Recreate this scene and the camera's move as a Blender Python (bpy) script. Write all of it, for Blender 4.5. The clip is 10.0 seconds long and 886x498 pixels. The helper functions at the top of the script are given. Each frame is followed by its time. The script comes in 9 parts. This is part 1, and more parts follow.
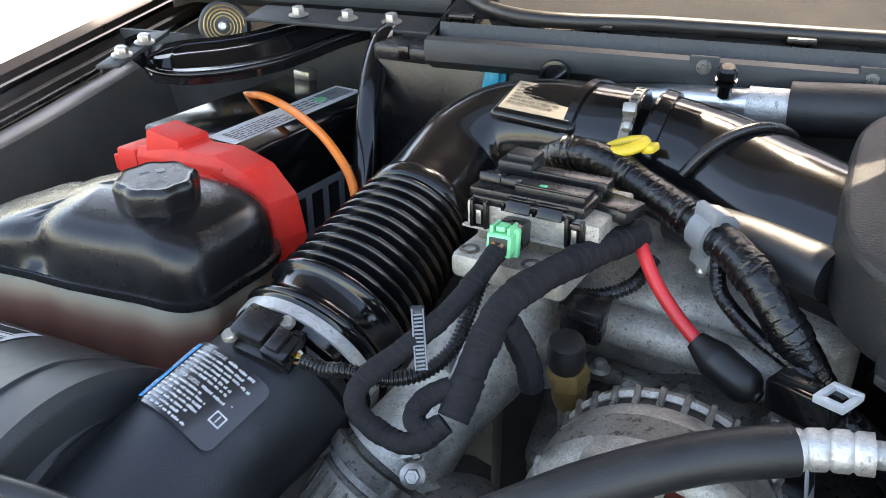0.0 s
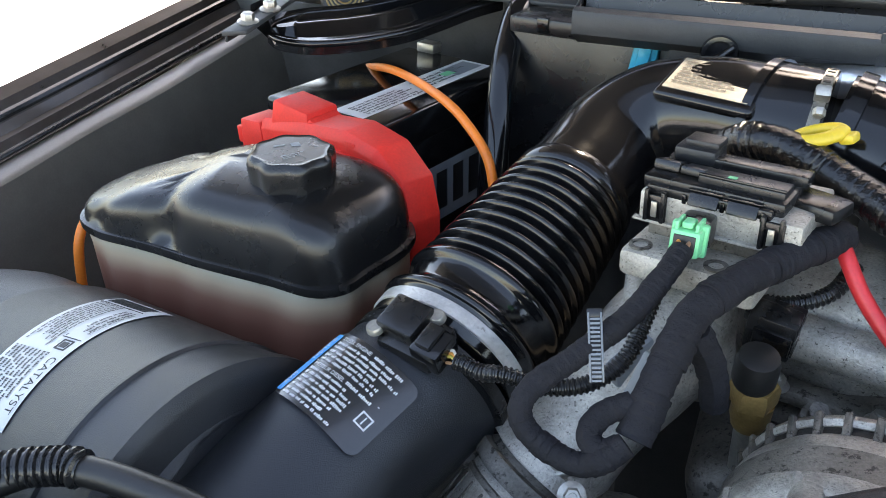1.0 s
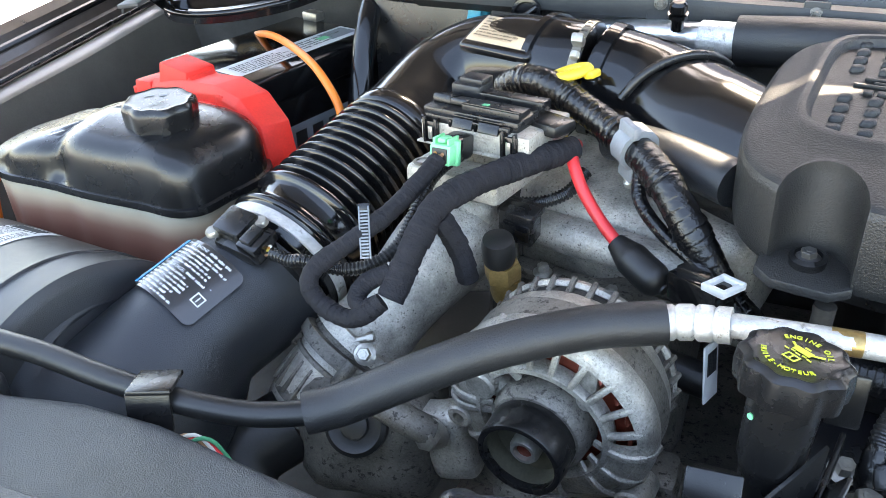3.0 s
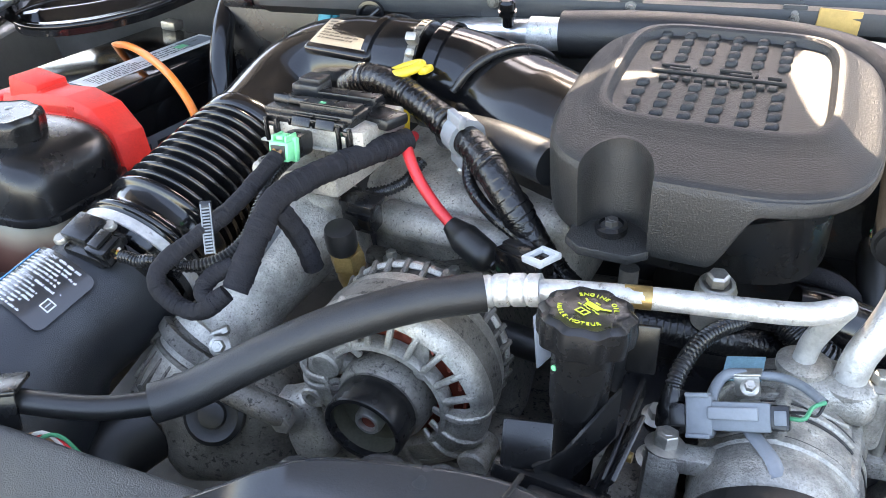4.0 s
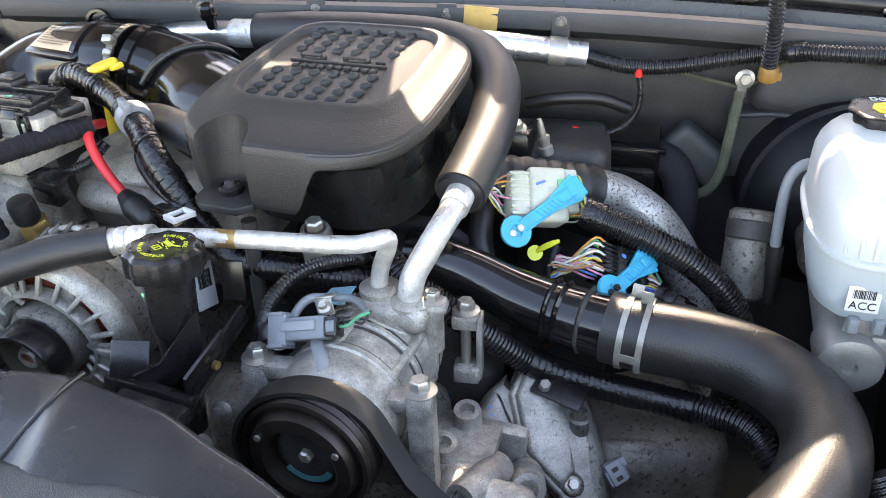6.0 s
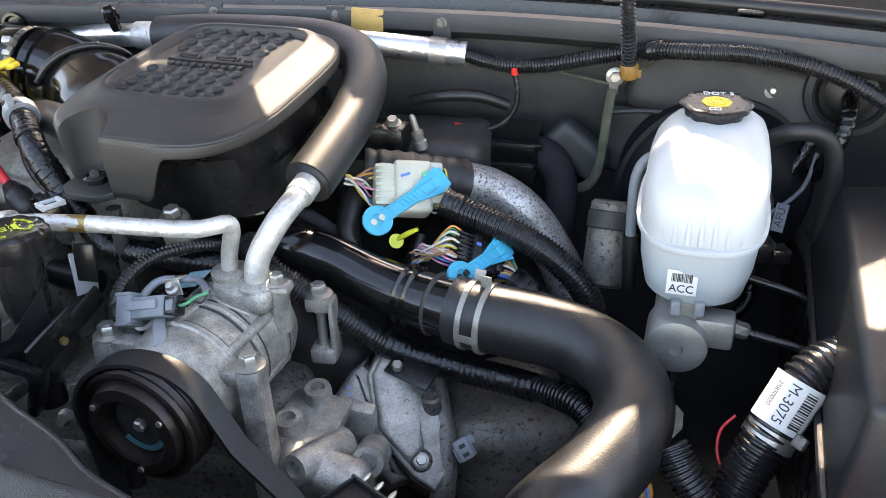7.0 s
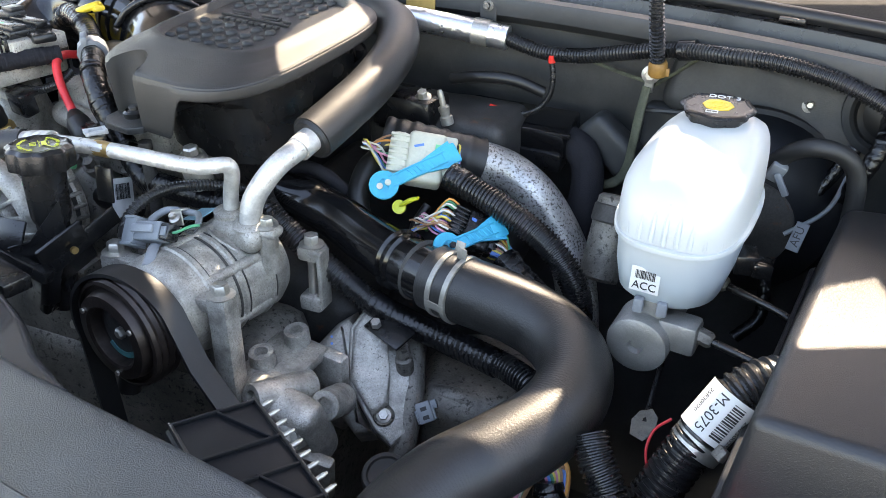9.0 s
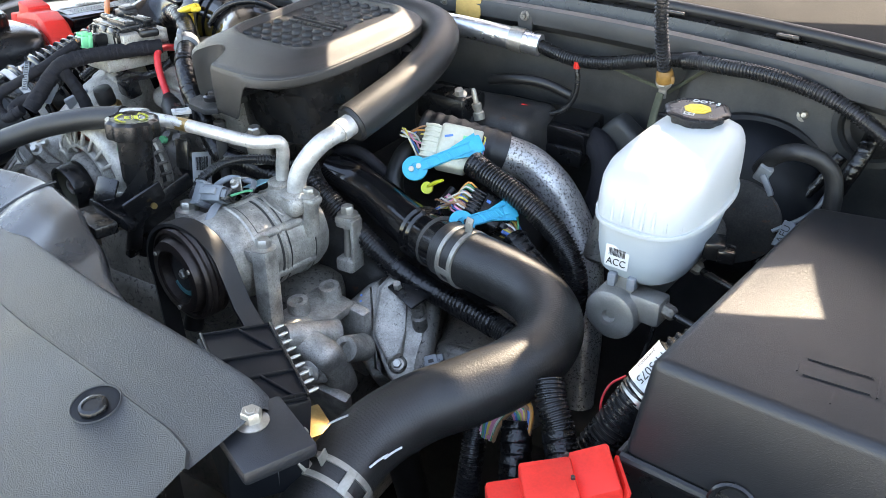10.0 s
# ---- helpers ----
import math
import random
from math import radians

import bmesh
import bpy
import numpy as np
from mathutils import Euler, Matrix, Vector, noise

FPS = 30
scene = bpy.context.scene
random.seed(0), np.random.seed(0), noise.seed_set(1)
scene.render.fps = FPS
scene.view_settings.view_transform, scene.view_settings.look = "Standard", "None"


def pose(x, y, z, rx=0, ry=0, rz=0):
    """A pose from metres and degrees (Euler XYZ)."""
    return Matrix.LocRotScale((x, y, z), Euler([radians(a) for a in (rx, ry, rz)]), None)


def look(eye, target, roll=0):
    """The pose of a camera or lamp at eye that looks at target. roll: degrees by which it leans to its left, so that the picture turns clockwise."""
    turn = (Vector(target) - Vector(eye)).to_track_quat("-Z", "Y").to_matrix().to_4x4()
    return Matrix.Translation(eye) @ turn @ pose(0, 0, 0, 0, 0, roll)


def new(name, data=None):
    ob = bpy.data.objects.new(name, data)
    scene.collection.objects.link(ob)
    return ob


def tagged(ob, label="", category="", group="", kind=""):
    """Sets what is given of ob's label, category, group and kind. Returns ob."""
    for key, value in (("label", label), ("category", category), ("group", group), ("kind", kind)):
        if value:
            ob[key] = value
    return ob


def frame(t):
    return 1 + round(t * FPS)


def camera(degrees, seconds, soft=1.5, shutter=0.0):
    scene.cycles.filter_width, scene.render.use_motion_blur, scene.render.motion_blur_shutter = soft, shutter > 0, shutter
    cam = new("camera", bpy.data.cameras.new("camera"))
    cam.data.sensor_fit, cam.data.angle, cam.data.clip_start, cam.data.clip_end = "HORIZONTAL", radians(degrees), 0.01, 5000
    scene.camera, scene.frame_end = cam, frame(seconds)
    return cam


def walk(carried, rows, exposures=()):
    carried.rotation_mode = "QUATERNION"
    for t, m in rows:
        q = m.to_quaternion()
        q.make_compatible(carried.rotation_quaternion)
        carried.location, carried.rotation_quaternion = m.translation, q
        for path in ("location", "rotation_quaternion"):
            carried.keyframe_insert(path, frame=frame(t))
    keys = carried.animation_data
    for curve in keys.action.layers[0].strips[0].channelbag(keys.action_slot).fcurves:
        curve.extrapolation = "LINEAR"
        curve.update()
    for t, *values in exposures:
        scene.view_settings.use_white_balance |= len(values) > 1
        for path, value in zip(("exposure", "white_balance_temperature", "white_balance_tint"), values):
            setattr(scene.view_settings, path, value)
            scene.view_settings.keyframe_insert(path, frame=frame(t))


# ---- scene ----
cam = camera(56.6, 10.0, 0.6)
METRES, EYE, TILT, LEAN, TURN = 1.3, 1.55, -28.0, 0.0, 18.0
ROWS = [
    (0.0, 0.0, 0.0, 0.0, 0.0, 0.0, -0.0),
    (0.5, -0.0309, 0.0307, 0.0048, 2.85, -0.68, -1.28),
    (1.0, -0.0519, 0.0472, 0.0053, 5.17, -1.54, -2.43),
    (1.5, -0.0589, 0.0441, 0.0071, 7.34, -2.55, -3.52),
    (2.0, -0.0309, 0.0093, -0.0045, 7.22, -3.01, -4.06),
    (2.5, 0.0276, -0.036, -0.0211, 5.08, -3.12, -3.61),
    (3.0, 0.0687, -0.0681, -0.0321, 3.69, -2.9, -0.75),
    (4.5, 0.1457, -0.1194, -0.0497, -6.29, -2.75, 3.46),
    (5.0, 0.1948, -0.1445, -0.0606, -8.29, -2.78, 4.38),
    (5.5, 0.2571, -0.1836, -0.0754, -7.99, -2.6, 4.93),
    (6.0, 0.3201, -0.2381, -0.0937, -7.5, -2.4, 5.16),
    (7.5, 0.4882, -0.3019, -0.1292, -4.98, -1.45, 4.19),
    (8.0, 0.5158, -0.2924, -0.1424, -2.23, -1.55, 1.85),
    (8.5, 0.5429, -0.2947, -0.1465, 0.85, -1.63, 0.01),
    (9.0, 0.5764, -0.3175, -0.1448, 3.88, -1.88, -2.62),
    (9.5, 0.6334, -0.3674, -0.1419, 9.31, -2.12, -5.06),
    (10.0, 0.6779, -0.4174, -0.1664, 11.42, -1.93, -6.07),
]
walk(cam, [(t, pose(0, 0, EYE, TILT, LEAN, TURN) @ pose(METRES * x, METRES * y, METRES * z, 90 + pitch, roll, yaw)) for t, x, y, z, yaw, pitch, roll in ROWS], [(0.0, 2.8, 8000, 13), (1.5, 2.6, 8000, 13), (2.0, 2.45, 8000, 12), (2.5, 2.8, 8000, 11), (3.0, 3.55, 8000, 12), (5.0, 3.4, 8250, 17), (5.5, 3.48, 8290, 17), (6.0, 3.28, 8330, 17), (7.5, 3.05, 8450, 17), (10.0, 3.2, 8000, 13)])

# ---- world, sun, exposure ----
SUN_ELEV, SUN_AZ = 50.0, 4.0   # the sun stands behind the firewall, over the cab
world = bpy.data.worlds.new("sky")
scene.world = world
world.use_nodes = True
wn = world.node_tree.nodes
sky = wn.new("ShaderNodeTexSky")
sky.sky_type, sky.sun_disc = "NISHITA", False
sky.sun_elevation, sky.sun_rotation = radians(SUN_ELEV), radians(SUN_AZ)
sky.air_density, sky.dust_density, sky.ozone_density = 1.0, 1.2, 0.6
world.node_tree.links.new(sky.outputs[0], wn["Background"].inputs[0])
wn["Background"].inputs[1].default_value = 0.15
sun = new("sun", bpy.data.lights.new("sun", "SUN"))
sun.data.energy, sun.data.angle, sun.data.color = 1.9, radians(0.5), (1.0, 0.93, 0.82)
sd = Vector((math.sin(radians(SUN_AZ)) * math.cos(radians(SUN_ELEV)), math.cos(radians(SUN_AZ)) * math.cos(radians(SUN_ELEV)), math.sin(radians(SUN_ELEV))))
sun.matrix_world = look(sd * 10, (0, 0, 0))


# ---- materials ----
def material(name, col, rough=0.5, metal=0.0, var=0.25, scale=25.0, bump=0.15, bscale=400.0, spots=None, coat=0.0, spec=0.5, rvar=0.12, dust=0.0):
    """A surface: base colour with broad stains and fine grain, uneven gloss, fine relief. spots: (colour, scale, amount)."""
    m = bpy.data.materials.new(name)
    m.use_nodes = True
    nt = m.node_tree
    nodes, link = nt.nodes, nt.links.new
    b = nodes["Principled BSDF"]
    tc = nodes.new("ShaderNodeTexCoord")

    def tex(sc, detail=4.0, rough_=0.6):
        n = nodes.new("ShaderNodeTexNoise")
        n.inputs["Scale"].default_value, n.inputs["Detail"].default_value, n.inputs["Roughness"].default_value = sc, detail, rough_
        link(tc.outputs["Object"], n.inputs["Vector"])
        return n

    def ramp(fac, stops):
        r = nodes.new("ShaderNodeValToRGB")
        els = r.color_ramp.elements
        els[0].position, els[0].color = stops[0][0], (*stops[0][1], 1)
        els[1].position, els[1].color = stops[-1][0], (*stops[-1][1], 1)
        for p, c in stops[1:-1]:
            e = els.new(p)
            e.color = (*c, 1)
        link(fac, r.inputs[0])
        return r

    def mix(fac, a, c):
        n = nodes.new("ShaderNodeMix")
        n.data_type = "RGBA"
        for s, v in ((0, fac), (6, a), (7, c)):
            if hasattr(v, "is_linked"):
                link(v, n.inputs[s])
            elif s == 0:
                n.inputs[s].default_value = v
            else:
                n.inputs[s].default_value = (*v, 1)
        return n.outputs[2]

    big, fine = tex(scale), tex(bscale, 3.0)
    lo = [c * (1 - var) for c in col]
    hi = [min(1, c * (1 + var)) for c in col]
    base = ramp(big.outputs[0], [(0.3, lo), (0.7, hi)]).outputs[0]
    g = ramp(fine.outputs[0], [(0.3, (0.82,) * 3), (0.7, (1.18,) * 3)])
    mul = nodes.new("ShaderNodeMix")
    mul.data_type, mul.blend_type = "RGBA", "MULTIPLY"
    mul.inputs[0].default_value = min(1.0, var * 2.5)
    link(base, mul.inputs[6])
    link(g.outputs[0], mul.inputs[7])
    base = mul.outputs[2]
    if spots:
        sc = tex(spots[1], 5.0, 0.7)
        f = ramp(sc.outputs[0], [(spots[2], (0, 0, 0)), (spots[2] + 0.07, (1, 1, 1))])
        base = mix(f.outputs[0], base, spots[0])
    if dust:
        sc = tex(9.0, 6.0, 0.7)
        f = ramp(sc.outputs[0], [(0.42, (0, 0, 0)), (0.75, (dust,) * 3)])
        base = mix(f.outputs[0], base, (0.3, 0.28, 0.25))
    link(base, b.inputs["Base Color"])
    mr = nodes.new("ShaderNodeMapRange")
    mr.inputs[3].default_value, mr.inputs[4].default_value = max(0.03, rough - rvar), min(1.0, rough + rvar)
    link(big.outputs[0], mr.inputs[0])
    link(mr.outputs[0], b.inputs["Roughness"])
    b.inputs["Metallic"].default_value = metal
    b.inputs["Coat Weight"].default_value = coat
    b.inputs["Coat Roughness"].default_value = 0.12
    b.inputs["Specular IOR Level"].default_value = spec
    if bump:
        bn = nodes.new("ShaderNodeBump")
        bn.inputs["Strength"].default_value, bn.inputs["Distance"].default_value = bump, 0.001
        link(fine.outputs[0], bn.inputs["Height"])
        link(bn.outputs[0], b.inputs["Normal"])
    return m


M = {}
M["gloss"] = material("gloss_black_plastic", (0.0055, 0.0055, 0.006), 0.12, var=0.2, bump=0.05, rvar=0.05)
M["satin"] = material("satin_black_plastic", (0.0085, 0.0085, 0.009), 0.27, var=0.2, bump=0.12, bscale=700)
M["matte"] = material("grained_black_plastic", (0.0145, 0.0165, 0.020), 0.36, var=0.15, bump=0.4, bscale=1000)
M["rubber"] = material("black_rubber", (0.009, 0.009, 0.0092), 0.42, var=0.25, bump=0.15, dust=0.015)
M["foam"] = material("black_foam_sleeve", (0.015, 0.0152, 0.0158), 0.46, var=0.2, bump=0.4, bscale=700, dust=0.02)
M["conduit"] = material("corrugated_conduit", (0.015, 0.015, 0.0155), 0.27, var=0.25, bump=0.1)
M["tape"] = material("vinyl_tape", (0.005, 0.005, 0.0055), 0.17, var=0.3, bump=1.0, bscale=260)
M["cloth"] = material("cloth_tape", (0.014, 0.014, 0.017), 0.8, var=0.25, bump=0.8, bscale=500, spec=0.2)
M["cast"] = material("cast_aluminium", (0.40, 0.378, 0.335), 0.44, metal=0.45, var=0.42, scale=34, bump=1.0, bscale=450, spots=((0.12, 0.11, 0.10), 330.0, 0.585))
M["smooth_cast"] = material("die_cast_aluminium", (0.36, 0.341, 0.303), 0.40, metal=0.5, var=0.45, scale=40, bump=1.0, bscale=480, spots=((0.21, 0.20, 0.18), 420.0, 0.565))
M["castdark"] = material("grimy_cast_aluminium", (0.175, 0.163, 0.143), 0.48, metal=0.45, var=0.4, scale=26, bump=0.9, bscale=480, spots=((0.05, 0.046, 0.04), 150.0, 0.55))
M["dull_cast"] = material("smooth_machined_casting", (0.27, 0.265, 0.25), 0.38, metal=0.5, var=0.16, scale=30, bump=0.5, bscale=600)
M["iron"] = material("dark_iron", (0.05, 0.048, 0.046), 0.6, metal=0.4, var=0.4, bump=0.5, spots=((0.10, 0.05, 0.03), 40.0, 0.62))
M["steel"] = material("zinc_steel", (0.46, 0.44, 0.395), 0.36, metal=0.8, var=0.2, bump=0.3)
M["alu"] = material("bare_aluminium_pipe", (0.58, 0.57, 0.545), 0.46, metal=0.6, var=0.2, scale=60, bump=0.9, bscale=330, spots=((0.30, 0.28, 0.25), 90.0, 0.60))
M["silver"] = material("corroded_silver_pipe", (0.50, 0.495, 0.48), 0.38, metal=0.6, var=0.25, bump=0.4, spots=((0.12, 0.11, 0.10), 280.0, 0.525))
M["foil"] = material("foil_wrap", (0.75, 0.75, 0.75), 0.3, metal=0.95, var=0.12, bump=0.9, bscale=130)
M["red"] = material("red_plastic", (0.74, 0.032, 0.022), 0.55, var=0.12, bump=0.1, spec=0.3)
M["redwire"] = material("red_cable", (0.62, 0.03, 0.035), 0.4, var=0.12, bump=0.1)
M["orange"] = material("orange_cable", (0.80, 0.19, 0.02), 0.45, var=0.12, bump=0.1)
M["green"] = material("green_connector", (0.16, 0.62, 0.30), 0.4, var=0.1, bump=0.1)
M["yellow"] = material("yellow_plastic", (0.72, 0.50, 0.04), 0.42, var=0.12, bump=0.1)
M["blue"] = material("sky_blue_plastic", (0.003, 0.37, 0.55), 0.38, var=0.1, bump=0.08)
M["cream"] = material("cream_connector", (0.496, 0.504, 0.416), 0.45, var=0.1, bump=0.1)
M["greyc"] = material("grey_connector", (0.155, 0.172, 0.187), 0.42, var=0.12, bump=0.1)
M["ltgrey"] = material("pale_grey_clip", (0.2, 0.215, 0.23), 0.45, var=0.1, bump=0.1)
M["white"] = material("white_label", (0.64, 0.64, 0.62), 0.5, var=0.05, bump=0.05)
M["blklabel"] = material("black_label", (0.012, 0.012, 0.013), 0.2, var=0.1, bump=0.02, coat=0.6)
M["bluelabel"] = material("blue_label", (0.03, 0.30, 0.65), 0.25, var=0.1, bump=0.02)
M["bluelabel2"] = material("faded_blue_sticker", (0.20, 0.38, 0.45), 0.45, var=0.25, bump=0.1)
M["teal"] = material("teal_paint", (0.05, 0.20, 0.22), 0.4, var=0.3, bump=0.1)
M["ink"] = material("black_ink_and_holes", (0.015, 0.015, 0.015), 0.5, var=0.1, bump=0.0)
M["wtext"] = material("white_print", (0.55, 0.56, 0.57), 0.45, var=0.1, bump=0.0)
M["ytext"] = material("yellow_print", (0.58, 0.60, 0.05), 0.45, var=0.1, bump=0.0)
M["brass"] = material("brass", (0.42, 0.28, 0.11), 0.35, metal=0.75, var=0.25, bump=0.2)
M["copper"] = material("copper_winding", (0.13, 0.022, 0.012), 0.3, metal=0.5, var=0.3, bump=0.4)
M["paint"] = material("brown_metallic_paint", (0.055, 0.042, 0.036), 0.32, metal=0.35, var=0.12, bump=0.05, bscale=1500, coat=0.8, dust=0.08)
M["primer"] = material("inner_fender_paint", (0.13, 0.118, 0.10), 0.36, metal=0.25, var=0.15, scale=8, bump=0.1, dust=0.18, coat=0.3)
M["firewall"] = material("firewall_mat", (0.034, 0.0345, 0.034), 0.55, var=0.25, scale=10, bump=0.4, bscale=300, dust=0.12)
M["cowl"] = material("cowl_grey_plastic", (0.024, 0.026, 0.0275), 0.55, var=0.14, scale=12, bump=0.25, dust=0.06)
M["cowlback"] = material("cowl_rear_plastic", (0.009, 0.0095, 0.010), 0.8, var=0.2, scale=10, bump=0.3, spec=0.2)
M["cover"] = material("engine_cover_plastic", (0.0165, 0.0165, 0.0163), 0.40, var=0.1, scale=14, bump=0.8, bscale=640, rvar=0.02)
M["shroud"] = material("grained_cover_plastic", (0.033, 0.036, 0.040), 0.36, var=0.4, scale=9, bump=1.5, bscale=950, rvar=0.05)
M["shroud_black"] = material("black_shroud_plastic", (0.022, 0.0235, 0.026), 0.27, var=0.12, scale=10, bump=0.12, bscale=700, rvar=0.04)
M["fuse"] = material("fuse_box_plastic", (0.0135, 0.0143, 0.016), 0.33, var=0.12, scale=9, bump=0.35, bscale=1000)
M["concrete"] = material("pale_concrete", (0.74, 0.72, 0.68), 0.85, var=0.12, scale=2.0, bump=0.5, bscale=60)
M["clamp"] = material("spring_steel_clamp", (0.30, 0.285, 0.25), 0.38, metal=0.5, var=0.2, bump=0.2)
M["braid"] = material("braided_strap", (0.09, 0.095, 0.065), 0.75, metal=0.3, var=0.4, bump=1.0, bscale=500)
M["pulley"] = material("worn_pulley_steel", (0.035, 0.027, 0.024), 0.36, metal=0.6, var=0.35, bump=0.25, bscale=200)
M["olive"] = material("dusty_olive_steel", (0.10, 0.095, 0.07), 0.5, metal=0.4, var=0.25, bump=0.2)
M["modblack"] = material("dusty_black_module", (0.005, 0.006, 0.008), 0.5, var=0.2, bump=0.1, bscale=600, spec=0.25)
M["tagyellow"] = material("yellow_green_plastic", (0.48, 0.50, 0.03), 0.4, var=0.12, bump=0.1)
M["silverlabel"] = material("silver_label", (0.42, 0.39, 0.33), 0.32, metal=0.6, var=0.1, bump=0.02)
M["glass"] = material("windscreen_glass", (0.02, 0.022, 0.024), 0.03, var=0.05, bump=0.0, spec=1.0, coat=1.0)
for key, c in (("w_y", (0.62, 0.50, 0.10)), ("w_p", (0.62, 0.24, 0.36)), ("w_b", (0.07, 0.20, 0.55)), ("w_g", (0.05, 0.30, 0.15)), ("w_o", (0.65, 0.28, 0.06)), ("w_w", (0.6, 0.58, 0.52)), ("w_v", (0.28, 0.14, 0.42)), ("w_n", (0.32, 0.17, 0.09))):
    M[key] = material("wire_" + key, c, 0.45, var=0.1, bump=0.05)


def tank_material(name, zs, cols, rough=0.35):
    """A milky tank wall: coloured by height (what stands inside shows through), a little light passes through."""
    m = material(name, cols[0], rough, var=0.06, bump=0.08)
    nt = m.node_tree
    b = nt.nodes["Principled BSDF"]
    geo = nt.nodes.new("ShaderNodeTexCoord")
    sep = nt.nodes.new("ShaderNodeSeparateXYZ")
    nz = nt.nodes.new("ShaderNodeTexNoise")
    nz.inputs["Scale"].default_value, nz.inputs["Detail"].default_value = 9.0, 5.0
    nt.links.new(geo.outputs["Object"], sep.inputs[0])
    nt.links.new(geo.outputs["Object"], nz.inputs["Vector"])
    ad = nt.nodes.new("ShaderNodeMath")
    ad.operation, ad.inputs[1].default_value = "MULTIPLY_ADD", 0.022
    nt.links.new(nz.outputs[0], ad.inputs[0])
    nt.links.new(sep.outputs[2], ad.inputs[2])
    mr = nt.nodes.new("ShaderNodeMapRange")
    mr.inputs[1].default_value, mr.inputs[2].default_value = zs[0], zs[1]
    nt.links.new(ad.outputs[0], mr.inputs[0])
    r = nt.nodes.new("ShaderNodeValToRGB")
    els = r.color_ramp.elements
    n = len(cols)
    els[0].color, els[1].color = (*cols[0], 1), (*cols[-1], 1)
    for i in range(1, n - 1):
        els.new(i / (n - 1)).color = (*cols[i], 1)
    nt.links.new(mr.outputs[0], r.inputs[0])
    nt.links.new(r.outputs[0], b.inputs["Base Color"])
    b.inputs["Subsurface Weight"].default_value = 0.35
    b.inputs["Subsurface Radius"].default_value = (0.02, 0.02, 0.02)
    b.inputs["Subsurface Scale"].default_value = 0.5
    return m


M["coolant"] = tank_material("milky_coolant_tank", (0.055, 0.178), [(0.15, 0.065, 0.048), (0.18, 0.075, 0.054), (0.20, 0.085, 0.060), (0.24, 0.12, 0.085), (0.40, 0.31, 0.22), (0.34, 0.355, 0.31), (0.34, 0.37, 0.36), (0.34, 0.37, 0.36)])
M["brake"] = tank_material("milky_brake_tank", (0.02, 0.15), [(0.34, 0.40, 0.42), (0.38, 0.43, 0.45), (0.46, 0.485, 0.485), (0.47, 0.49, 0.49)])


# ---- mesh tools: a mesh is a pair (points as an n x 3 array, faces as lists) ----
def join(*ms):
    vs, fs, k = [], [], 0
    for v, f in ms:
        vs.append(np.asarray(v, float))
        fs += [[i + k for i in face] for face in f]
        k += len(v)
    return np.vstack(vs), fs


def moved(mesh, m):
    v = np.asarray(mesh[0], float)
    a = np.array(m)
    return v @ a[:3, :3].T + a[:3, 3], mesh[1]


def axes(p, d, up=(0, 0, 1)):
    """A frame at p whose z runs along d and whose x lies square to up."""
    z = Vector(d).normalized()
    u = Vector(up)
    x = u.cross(z)
    if x.length < 1e-4:
        x = Vector((1, 0, 0))
    x.normalize()
    y = z.cross(x)
    m = Matrix((x, y, z)).transposed().to_4x4()
    m.translation = Vector(p)
    return m


def rbox(sx, sy, sz, bevel=0.003, seg=2, taper=1.0):
    """A box round the origin with rounded edges; taper narrows its top."""
    bm = bmesh.new()
    bmesh.ops.create_cube(bm, size=1.0)
    for v in bm.verts:
        k = taper if v.co.z > 0 else 1.0
        v.co = Vector((v.co.x * sx * k, v.co.y * sy * k, v.co.z * sz))
    if bevel > 0:
        bmesh.ops.bevel(bm, geom=bm.edges[:], offset=min(bevel, 0.45 * min(sx, sy, sz)), segments=seg, affect="EDGES", profile=0.5)
    out = from_bm(bm)
    return out


def from_bm(bm):
    bm.verts.index_update()
    bm.verts.ensure_lookup_table()
    v = np.array([tuple(x.co) for x in bm.verts])
    f = [[w.index for w in face.verts] for face in bm.faces]
    bm.free()
    return v, f


def prism(outline, z0, z1, bevel=0.003, seg=2):
    """A slab with the given outline (counter-clockwise) and rounded upper edges."""
    bm = bmesh.new()
    lo = [bm.verts.new((x, y, z0)) for x, y in outline]
    hi = [bm.verts.new((x, y, z1)) for x, y in outline]
    n = len(lo)
    bm.faces.new(lo[::-1])
    top = bm.faces.new(hi)
    for i in range(n):
        bm.faces.new((lo[i], lo[(i + 1) % n], hi[(i + 1) % n], hi[i]))
    if bevel > 0:
        bmesh.ops.bevel(bm, geom=[e for e in top.edges], offset=bevel, segments=seg, affect="EDGES", profile=0.5)
    return from_bm(bm)


def smooth_path(pts, step):
    """Points at even steps along a smooth curve through pts."""
    P = [np.array(p, float) for p in pts]
    P = [2 * P[0] - P[1]] + P + [2 * P[-1] - P[-2]]
    out = []
    for i in range(1, len(P) - 2):
        a, b, c, d = P[i - 1:i + 3]
        for t in np.linspace(0, 1, 24, endpoint=False):
            out.append(0.5 * (2 * b + (c - a) * t + (2 * a - 5 * b + 4 * c - d) * t * t + (3 * b - a - 3 * c + d) * t ** 3))
    out.append(P[-2])
    out = np.array(out)
    s = np.concatenate(([0], np.cumsum(np.linalg.norm(np.diff(out, axis=0), axis=1))))
    n = max(2, int(round(s[-1] / step)) + 1)
    q = np.linspace(0, s[-1], n)
    return np.stack([np.interp(q, s, out[:, k]) for k in range(3)], 1), q


